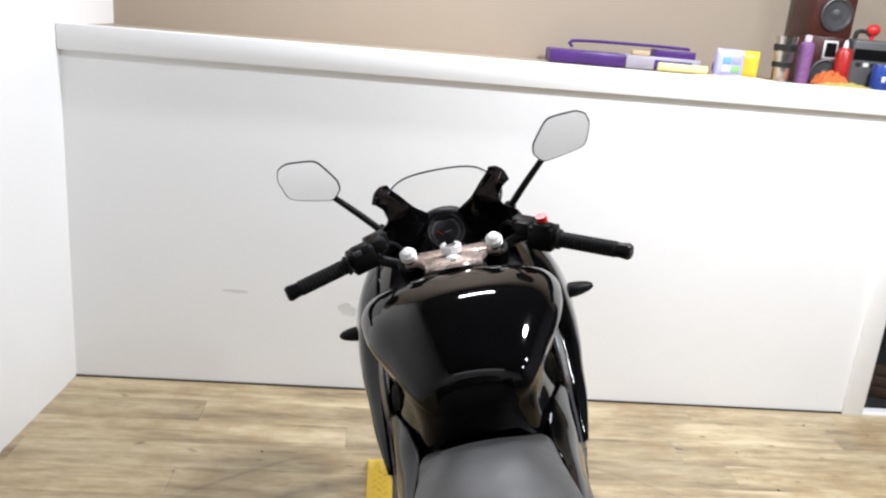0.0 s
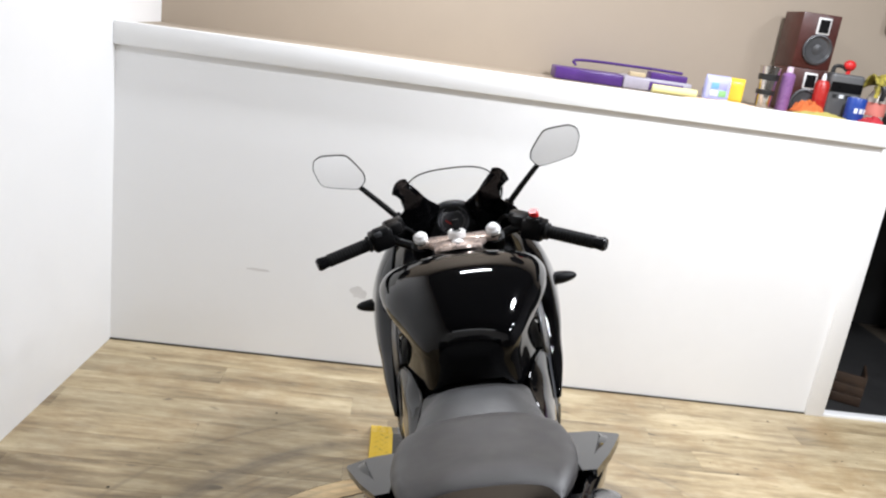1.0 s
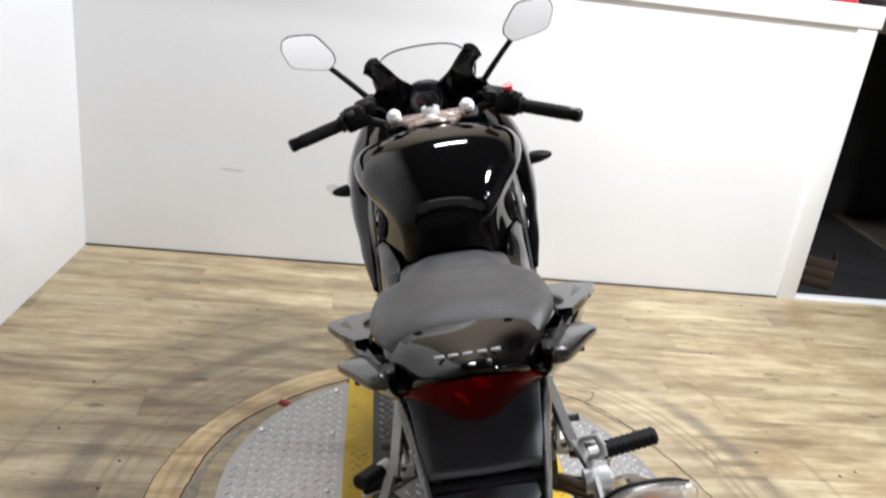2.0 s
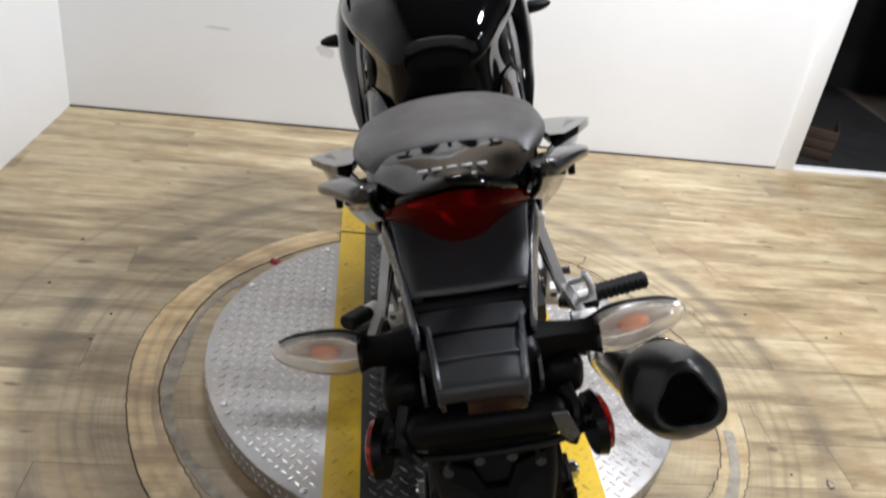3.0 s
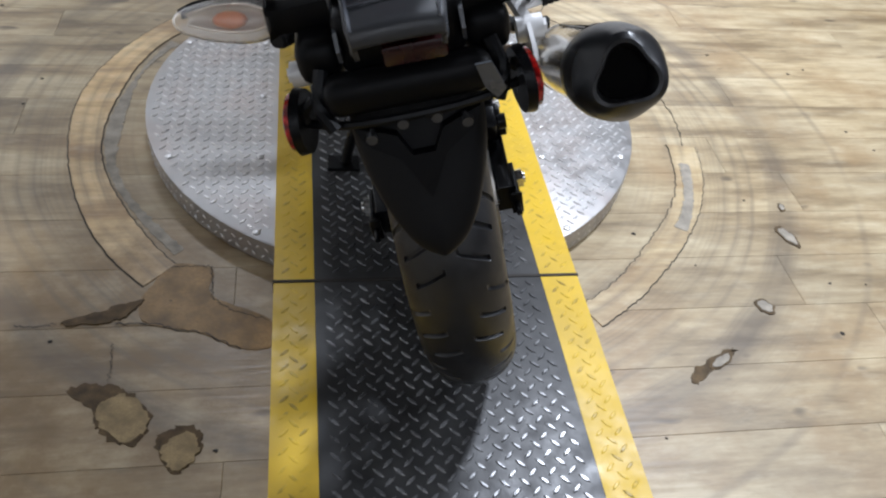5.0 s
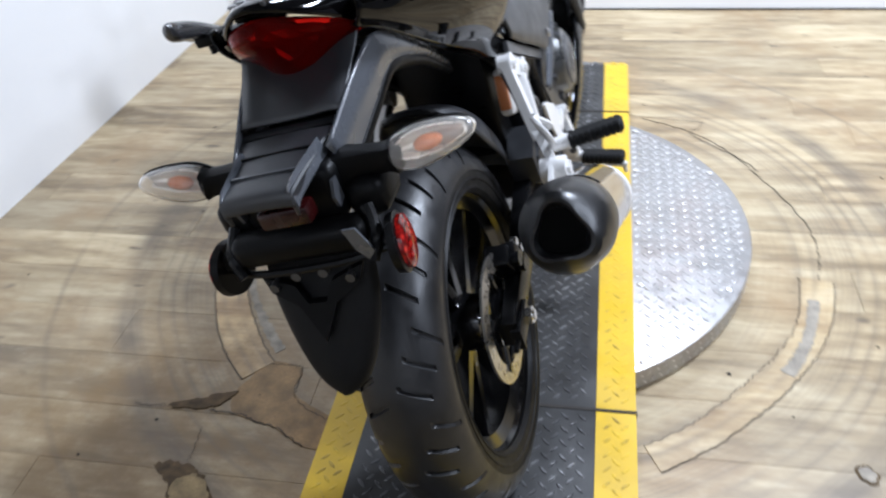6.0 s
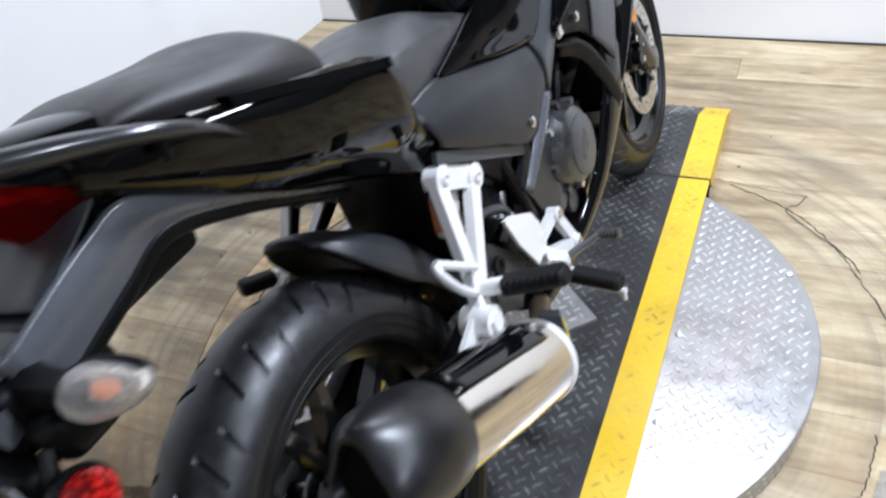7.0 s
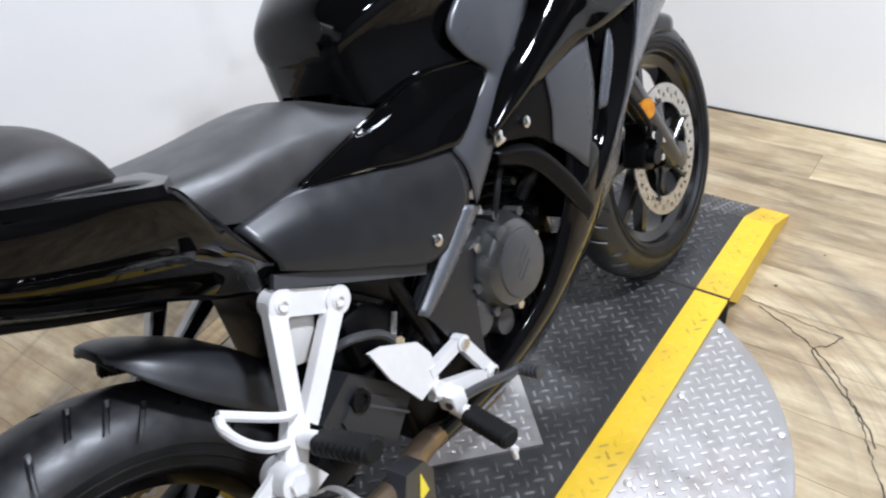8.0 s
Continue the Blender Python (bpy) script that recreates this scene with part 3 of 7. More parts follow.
def sidewall(side, radius, width, rim):
    """One flank of the tyre, from under the tread's edge down to the bead, with two raised rings."""
    b = 0.46 * width
    rc = radius - b
    prof = []
    for deg, proud in ((76, -0.003), (82, -0.0016), (90, -0.0012), (96, -0.001), (97, 0.0008), (100, 0.0008), (101, -0.001), (110, -0.001), (111, 0.001), (114, 0.001), (115, -0.001), (122, -0.002), (130, -0.004)):
        q = radians(deg)
        prof.append((side * (width / 2 * math.sin(q) + proud), max(rc + b * math.cos(q), rim - 0.004)))
    bm = bmesh.new()
    lathe(bm, prof, (0, 0, 0), "x", 120)
    for f in [f for f in bm.faces if len(f.verts) > 4]:
        bm.faces.remove(f)
    return bm


def wheel(name, centre, radius, width, rim, rimw, disc_r, disc_x, nut_x, parent):
    root = new(name)
    root.parent = parent
    root.location = centre
    vs, fs = tyre_mesh(radius, width, rim + 0.002, 42 if width > 0.12 else 39, 0.8)
    ty = raw("tyre", vs, fs, M_RUBBER, root, True)
    ty.data.set_sharp_from_angle(angle=radians(38))
    ty["label"] = "grey-black road tyre tread with slanting grooves"
    for side in (-1, 1):
        part("sidewall", sidewall(side, radius, width, rim + 0.002), M_SIDEWALL, ty, "matt black tyre sidewall")
    bm = bmesh.new()
    h = rimw / 2
    lathe(bm, [(-h, rim + 0.012), (-h - 0.004, rim + 0.008), (-h - 0.003, rim), (-h + 0.01, rim - 0.006), (-h + 0.02, rim - 0.026), (h - 0.02, rim - 0.026), (h - 0.01, rim - 0.006), (h + 0.003, rim), (h + 0.004, rim + 0.008), (h, rim + 0.012)], (0, 0, 0), "x", 96, True)
    part("rim", bm, M_RIM, root)
    bm = bmesh.new()
    lathe(bm, [(-h - 0.0055, rim + 0.004), (-h - 0.0055, rim + 0.006), (-h - 0.003, rim + 0.005)], (0, 0, 0), "x", 96, True)
    lathe(bm, [(h + 0.0055, rim + 0.004), (h + 0.0055, rim + 0.006), (h + 0.003, rim + 0.005)], (0, 0, 0), "x", 96, True)
    part("rim_line", bm, M_CAST, root, "thin bright line round the rim")
    bm = bmesh.new()
    lathe(bm, [(-0.05, 0.03), (-0.048, 0.042), (-0.02, 0.05), (0.02, 0.05), (0.048, 0.042), (0.05, 0.03)], (0, 0, 0), "x", 40)
    part("hub", bm, M_RIM, root)
    for k in range(5):
        bm = bmesh.new()
        q = 2 * math.pi * k / 5 + 0.3
        for e in (-0.17, 0.17):
            a, b = q + e * 0.7, q + e * 1.5
            p0 = Vector((0, math.cos(a), math.sin(a))) * 0.04
            p1 = Vector((0, math.cos(b), math.sin(b))) * (rim - 0.02)
            d = (p1 - p0).normalized()
            sd = Vector((0, -d.z, d.y))
            vv = []
            for p, w, t in ((p0, 0.011, 0.036), (p1, 0.0085, 0.022)):
                vv.append([bm.verts.new(p + sd * w * u + Vector((t / 2 * v, 0, 0))) for u, v in ((1, 1), (-1, 1), (-1, -1), (1, -1))])
            for s in range(4):
                bm.faces.new((vv[0][s], vv[0][(s + 1) % 4], vv[1][(s + 1) % 4], vv[1][s]))
            bm.faces.new(vv[0])
            bm.faces.new(vv[1][::-1])
        soften(bm, 0.003)
        part("spoke", bm, M_RIM, root)
    disc(disc_r, disc_x, root)
    bm = bmesh.new()
    cyl(bm, (-nut_x, 0, 0), (nut_x, 0, 0), 0.009, seg=16)
    cyl(bm, (nut_x - 0.02, 0, 0), (nut_x - 0.004, 0, 0), 0.016, seg=6)
    cyl(bm, (-nut_x + 0.02, 0, 0), (-nut_x + 0.004, 0, 0), 0.016, seg=6)
    part("axle", bm, M_CHROME, root)
    return root


def disc(r, x, root):
    """A drilled brake disc on a dark carrier."""
    inner = r * 0.72
    bm = bmesh.new()
    seg, rows = 120, 4
    for face in (-0.002, 0.002):
        rings = []
        for i in range(rows + 1):
            rr = inner + (r - inner) * i / rows
            rings.append([bm.verts.new((x + face, rr * math.cos(2 * math.pi * s / seg), rr * math.sin(2 * math.pi * s / seg))) for s in range(seg)])
        for i, (a, b) in enumerate(zip(rings, rings[1:])):
            for s in range(seg):
                if (i == 1 and s % 6 == 0) or (i == 2 and s % 6 == 3):
                    continue
                bm.faces.new((a[s], a[(s + 1) % seg], b[(s + 1) % seg], b[s]))
    bmesh.ops.bridge_loops(bm, edges=[e for e in bm.edges if e.is_boundary and (e.verts[0].co.yz.length > r - 0.0005 and e.verts[1].co.yz.length > r - 0.0005)])
    part("brake_disc", bm, M_DISC, root, "drilled steel brake disc")
    bm = bmesh.new()
    lathe(bm, [(x - 0.004, 0.03), (x - 0.004, 0.05), (x + 0.003, 0.05), (x + 0.003, 0.03)], (0, 0, 0), "x", 40, True)
    for k in range(5):
        q = 2 * math.pi * k / 5
        cyl(bm, (x, 0.045 * math.cos(q), 0.045 * math.sin(q)), (x, inner * 1.05 * math.cos(q + 0.25), inner * 1.05 * math.sin(q + 0.25)), 0.006, seg=8)
        cyl(bm, (x + 0.002, inner * 1.06 * math.cos(q + 0.25), inner * 1.06 * math.sin(q + 0.25)), (x + 0.006, inner * 1.06 * math.cos(q + 0.25), inner * 1.06 * math.sin(q + 0.25)), 0.007, seg=12)
    part("disc_carrier", bm, M_RIM, root)


REAR_AXLE, FRONT_AXLE = Vector((0, 0.0, 0.314)), Vector((0.014, 1.392, 0.306))
wheel("rear_wheel", REAR_AXLE, 0.314, 0.142, 0.218, 0.108, 0.11, 0.078, 0.135, bike)
wheel("front_wheel", FRONT_AXLE, 0.299, 0.112, 0.218, 0.084, 0.148, 0.062, 0.105, bike)


def caliper(name, centre, rot, size):
    bm = bmesh.new()
    box(bm, (0, 0, 0), (size * 0.55, size * 0.5, size))
    box(bm, (size * 0.22, size * 0.16, 0), (size * 0.35, size * 0.36, size * 0.72))
    soften(bm, 0.006)
    cyl(bm, (size * 0.3, -0.004, size * 0.22), (size * 0.48, -0.004, size * 0.22), size * 0.17, seg=20)
    cyl(bm, (size * 0.3, -0.004, -size * 0.22), (size * 0.48, -0.004, -size * 0.22), size * 0.17, seg=20)
    turned(bm, Matrix.Translation(centre) @ Euler([radians(a) for a in rot]).to_matrix().to_4x4())
    ob = part(name, bm, M_ENGINE, bike)
    bm = bmesh.new()
    cyl(bm, (size * 0.28, size * 0.36, size * 0.2), (size * 0.42, size * 0.36, size * 0.2), 0.008, seg=6)
    cyl(bm, (size * 0.28, size * 0.36, -size * 0.2), (size * 0.42, size * 0.36, -size * 0.2), 0.008, seg=6)
    turned(bm, Matrix.Translation(centre) @ Euler([radians(a) for a in rot]).to_matrix().to_4x4())
    part("caliper_bolt", bm, M_CHROME, ob)


caliper("rear_caliper", (0.085, 0.075, 0.375), (35, 0, 0), 0.075)
caliper("front_caliper", (0.084, 1.272, 0.37), (-30, 0, 0), 0.095)
bm = bmesh.new()
tube(bm, [(0.118, 1.262, 0.4), (0.13, 1.245, 0.44), (0.112, 1.215, 0.52), (0.1, 1.16, 0.62)], 0.005, 18, 8)
part("brake_hose", bm, M_GRIP, bike)
bm = bmesh.new()
cyl(bm, (0.112, 1.266, 0.398), (0.128, 1.264, 0.4), 0.008, seg=8)
cyl(bm, (0.12, 1.262, 0.4), (0.119, 1.258, 0.424), 0.004, seg=8)
part("banjo_bolt", bm, M_CHROME, bike)


def swingarm():
    bm = bmesh.new()
    for s in (-1, 1):
        loft(bm, [[(0.098 * s + a, y, z + b) for a, b in ((-w, -h), (w, -h), (w, h), (-w, h))] for y, z, w, h in ((-0.045, 0.314, 0.013, 0.02), (0.1, 0.33, 0.015, 0.026), (0.3, 0.365, 0.018, 0.034), (0.47, 0.4, 0.018, 0.04))], 12, 4, True, True)
    box(bm, (0, 0.4, 0.395), (0.2, 0.05, 0.07))
    soften(bm, 0.003)
    arm = part("swingarm", bm, M_ENGINE, bike)
    for s in (-1, 1):
        bm = bmesh.new()
        box(bm, (0.116 * s, -0.015, 0.314), (0.008, 0.075, 0.034))
        box(bm, (0.113 * s, -0.058, 0.314), (0.018, 0.006, 0.04))
        cyl(bm, (0.113 * s, -0.085, 0.314), (0.113 * s, -0.05, 0.314), 0.005, seg=10)
        soften(bm, 0.0015)
        part("chain_adjuster", bm, M_ENGINE, arm, "black chain adjuster with a bolt")
swingarm()


def chain_drive():
    bm = bmesh.new()
    lathe(bm, [(-0.079, 0.06), (-0.079, 0.098), (-0.073, 0.098), (-0.073, 0.06)], (0, 0, 0.314), "x", 76, True)
    part("rear_sprocket", bm, M_CAST, bike)
    vs = bmesh.new()
    n = 46
    for z0, z1 in ((0.412, 0.43), (0.216, 0.345)):
        for i in range(n):
            f = (i + 0.5) / n
            y, z = 0.54 * f, z0 + (z1 - z0) * f
            box(vs, (-0.07 - 0.006 * (i % 2), y, z), (0.003, 0.0145, 0.011))
            box(vs, (-0.082 + 0.006 * (i % 2), y, z), (0.003, 0.0145, 0.011))
    tagged(part("chain", vs, M_BRASS, bike, "dull drive chain"), kind="stuff")
    bm = bmesh.new()
    loft(bm, [[(x, y, z) for x in (-0.058, -0.076, -0.094)] for y, z in ((-0.06, 0.435), (0.06, 0.44), (0.3, 0.445), (0.5, 0.455))], 12, 4)
    thick(part("chain_guard", bm, M_PLASTIC, bike), 0.004)
chain_drive()


def hugger():
    bm = bmesh.new()
    secs = []
    for y, z, ye, ze, w in ((0.125, 0.655, 0.125, 0.645, 0.04), (0.132, 0.655, 0.13, 0.64, 0.052), (0.16, 0.645, 0.147, 0.61, 0.072), (0.2, 0.62, 0.175, 0.57, 0.083), (0.25, 0.58, 0.212, 0.525, 0.086), (0.31, 0.506, 0.265, 0.47, 0.086), (0.355, 0.41, 0.312, 0.4, 0.08)):
        ym, zm = y * 0.75 + ye * 0.25, z * 0.78 + ze * 0.22
        secs.append([(-w, ye, ze), (-w * 0.8, ym, zm), (0, y, z), (w * 0.8, ym, zm), (w, ye, ze)])
    loft(bm, secs, 28, 18)
    thick(part("rear_hugger", bm, M_DARKGREY, bike, "charcoal inner mudguard over the rear tyre"), 0.005)
    bm = bmesh.new()
    tube(bm, [(-0.048, 0.129, 0.641), (-0.02, 0.125, 0.652), (0.02, 0.125, 0.652), (0.048, 0.129, 0.641)], 0.006, 12, 8)
    part("hugger_lip", bm, M_PLASTIC, bike)
hugger()



def engine():
    root = new("engine")
    root.parent = bike
    bm = bmesh.new()
    box(bm, (0, 0.62, 0.36), (0.22, 0.36, 0.2))
    box(bm, (0, 0.56, 0.44), (0.2, 0.24, 0.12))
    box(bm, (0, 0.72, 0.27), (0.16, 0.2, 0.1))
    soften(bm, 0.02, 3)
    part("crankcase", bm, M_ENGINE, root)
    bm = bmesh.new()
    box(bm, (0, 0.8, 0.56), (0.16, 0.15, 0.2), Euler((-0.35, 0, 0)).to_matrix())
    soften(bm, 0.012, 2)
    part("cylinder", bm, M_ENGINE, root)
    for k in range(6):
        bm = bmesh.new()
        box(bm, (0, 0.79 - k * 0.006, 0.5 + k * 0.022), (0.215, 0.19, 0.006), Euler((-0.35, 0, 0)).to_matrix())
        soften(bm, 0.002)
        part("cooling_fin", bm, M_ENGINE, root)
    bm = bmesh.new()
    box(bm, (0, 0.83, 0.39), (0.2, 0.14, 0.24), Euler((0.25, 0, 0)).to_matrix())
    soften(bm, 0.018, 2)
    part("front_case", bm, M_ENGINE, root)
    bm = bmesh.new()
    cyl(bm, (0.09, 0.87, 0.355), (0.13, 0.87, 0.355), 0.034, seg=32)
    cyl(bm, (0.13, 0.87, 0.355), (0.139, 0.87, 0.355), 0.026, seg=32)
    soften(bm, 0.003)
    part("oil_filter_cover", bm, M_CLUTCH, root, "dark grey round oil filter cover")
    bm = bmesh.new()
    box(bm, (0, 0.83, 0.68), (0.2, 0.17, 0.1), Euler((0.35, 0, 0)).to_matrix())
    soften(bm, 0.015, 3)
    part("cylinder_head", bm, M_ENGINE, root)
    # clutch cover
    bm = bmesh.new()
    lathe(bm, [(0.1, 0.082), (0.138, 0.08), (0.148, 0.075), (0.163, 0.069), (0.168, 0.061), (0.17, 0.03), (0.169, 0.002)], (0, 0.7, 0.443), "x", 48)
    part("clutch_cover", bm, M_CLUTCH, root, "round grey clutch cover")
    bm = bmesh.new()
    lathe(bm, [(0.166, 0.058), (0.1715, 0.056), (0.173, 0.052), (0.173, 0.002)], (0, 0.708, 0.437), "x", 40)
    for k in range(3):
        box(bm, (0.1735, 0.708, 0.437 + 0.013 * (k - 1)), (0.002, 0.05 - 0.012 * abs(k - 1), 0.005), Euler((0.6, 0, 0)).to_matrix())
    part("cover_badge", bm, M_CAST, root, "dark round plate on the clutch cover")
    for k in range(8):
        bm = bmesh.new()
        q = 2 * math.pi * k / 8
        cyl(bm, (0.12, 0.7 + 0.083 * math.cos(q), 0.443 + 0.083 * math.sin(q)), (0.15, 0.7 + 0.083 * math.cos(q), 0.443 + 0.083 * math.sin(q)), 0.0085, seg=6)
        part("cover_bolt", bm, M_CHROME if k % 3 == 0 else M_CAST, root)
    bm = bmesh.new()
    lathe(bm, [(0.1, 0.035), (0.128, 0.034), (0.135, 0.026), (0.136, 0.002)], (0.006, 0.614, 0.387), "x", 32)
    lathe(bm, [(0.1, 0.024), (0.13, 0.022), (0.134, 0.002)], (0.006, 0.668, 0.345), "x", 24)
    part("side_cover", bm, M_CAST, root, "small round grey engine cover")
    bm = bmesh.new()
    box(bm, (0.135, 0.655, 0.505), (0.018, 0.075, 0.016), Euler((-0.35, 0, 0)).to_matrix())
    cyl(bm, (0.13, 0.682, 0.503), (0.168, 0.682, 0.503), 0.014, seg=18)
    soften(bm, 0.003)
    part("clutch_lever", bm, M_CAST, root, "grey clutch release arm")
    for pts, r in (([(0.14, 0.69, 0.5), (0.15, 0.72, 0.56), (0.14, 0.78, 0.63), (0.1, 0.9, 0.75)], 0.006), ([(0.11, 0.6, 0.5), (0.13, 0.66, 0.58), (0.12, 0.72, 0.66), (0.1, 0.72, 0.74)], 0.009),
                   ([(0.115, 0.36, 0.512), (0.13, 0.382, 0.515), (0.134, 0.422, 0.495), (0.13, 0.44, 0.464), (0.118, 0.418, 0.435)], 0.0068), ([(0.12, 0.8, 0.5), (0.14, 0.86, 0.56), (0.13, 0.88, 0.64)], 0.012)):
        bm = bmesh.new()
        tube(bm, pts, r, 18, 8)
        part("hose", bm, M_CAST if r == 0.0068 else M_GRIP, root)
    bm = bmesh.new()
    box(bm, (0, 0.97, 0.52), (0.3, 0.035, 0.27), Euler((-0.25, 0, 0)).to_matrix())
    soften(bm, 0.006)
    part("radiator", bm, M_ENGINE, root)
    bm = bmesh.new()
    box(bm, (0, 0.4, 0.56), (0.17, 0.15, 0.24))
    box(bm, (0.06, 0.44, 0.49), (0.1, 0.1, 0.09))
    soften(bm, 0.012)
    part("airbox", bm, M_ENGINE, root)
    outline = [(0.286, 0.446), (0.352, 0.479), (0.444, 0.385), (0.378, 0.33), (0.293, 0.386)]
    bm = bmesh.new()
    prism(bm, outline, 0.05, lambda u, v, w: Vector((0.084 + w, u, v)))
    soften(bm, 0.007, 3)
    cover = part("pivot_cover", bm, M_DARKGREY, root, "charcoal box over the swingarm pivot")
    bm = bmesh.new()
    prism(bm, [(0.355 + (u - 0.355) * 0.62, 0.402 + (v - 0.402) * 0.62) for u, v in outline], 0.006, lambda u, v, w: Vector((0.1325 + w, u, v)))
    soften(bm, 0.002)
    part("raised_panel", bm, M_DARKGREY, cover)
    bm = bmesh.new()
    lathe(bm, [(0.138, 0.017), (0.143, 0.016), (0.143, 0.011), (0.139, 0.009), (0.139, 0.001)], (0, 0.35, 0.437), "x", 24)
    part("boss", bm, M_ENGINE, cover)
    bm = bmesh.new()
    box(bm, (0.137, 0.388, 0.392), (0.006, 0.085, 0.004), Euler((-0.8, 0, 0)).to_matrix())
    part("panel_edge", bm, M_CAST, cover)
    bm = bmesh.new()
    box(bm, (0.085, 0.448, 0.515), (0.04, 0.055, 0.075), Euler((-0.5, 0, 0)).to_matrix())
    soften(bm, 0.005)
    part("relay_box", bm, M_DARKGREY, root, "charcoal plastic electrical box")
    bm = bmesh.new()
    tube(bm, [(0.13, 0.47, 0.56), (0.13, 0.478, 0.54), (0.13, 0.5, 0.46), (0.13, 0.522, 0.37)], 0.012, 12, 10)
    part("frame_tube", bm, M_ENGINE, root)
    bm = bmesh.new()
    cyl(bm, (0.1, 0.455, 0.452), (0.126, 0.455, 0.452), 0.012, seg=8)
    cyl(bm, (0.112, 0.462, 0.462), (0.112, 0.478, 0.492), 0.006, seg=8)
    part("union_bolt", bm, M_CHROME, root)
    bm = bmesh.new()
    box(bm, (0.112, 0.322, 0.568), (0.026, 0.045, 0.085), Euler((-0.35, 0, 0)).to_matrix())
    soften(bm, 0.008)
    tank_pot = part("fluid_reservoir", bm, mat("milky_plastic", (0.55, 0.53, 0.5), 0.4), root, "milky plastic brake fluid reservoir")
    bm = bmesh.new()
    box(bm, (0.112, 0.2985, 0.5766), (0.02, 0.005, 0.062), Euler((-0.35, 0, 0)).to_matrix())
    soften(bm, 0.002)
    part("fluid_window", bm, mat("amber_fluid", (0.5, 0.17, 0.05), 0.3, var=0.15), tank_pot, "amber brake fluid window")
    bm = bmesh.new()
    prism(bm, [(0.49, 0.49), (0.56, 0.545), (0.652, 0.565), (0.652, 0.516), (0.618, 0.455), (0.602, 0.385), (0.59, 0.315), (0.55, 0.37), (0.515, 0.45)], 0.012, lambda u, v, w: Vector((0.132 + w, u, v)))
    soften(bm, 0.004)
    part("gearbox_cover", bm, M_GREY, root, "dark grey angular frame guard")
    for y, z in ((0.676, 0.575), (0.682, 0.545), (0.645, 0.497), (0.78, 0.545), (0.755, 0.575), (0.8, 0.385), (0.815, 0.47), (0.735, 0.34)):
        bm = bmesh.new()
        cyl(bm, (0.09, y, z), (0.138, y, z), 0.0075, seg=8)
        part("engine_bolt", bm, M_CHROME, root)
engine()


def frame_rails():
    bm = bmesh.new()
    for s in (-1, 1):
        tube(bm, [(0.1 * s, 0.98, 0.88), (0.13 * s, 0.82, 0.74), (0.13 * s, 0.6, 0.56), (0.11 * s, 0.48, 0.42)], 0.019, 20, 10)
        tube(bm, [(0.1 * s, 0.47, 0.52), (0.1 * s, 0.3, 0.66), (0.08 * s, 0.05, 0.8), (0.06 * s, -0.12, 0.86)], 0.014, 20, 10)
    cyl(bm, (0, 0.97, 0.86), (0, 1.0, 0.955), 0.036, seg=24)
    part("main_frame", bm, M_ENGINE, bike)
    bm = bmesh.new()
    prof = [(0.43, 0.028)]
    for k in range(9):
        prof += [(0.45 + k * 0.022, 0.03), (0.461 + k * 0.022, 0.041)]
    prof += [(0.65, 0.03), (0.68, 0.028)]
    lathe(bm, prof, (0, 0.365, 0), "z", 24)
    part("rear_shock", bm, M_ENGINE, bike)
frame_rails()


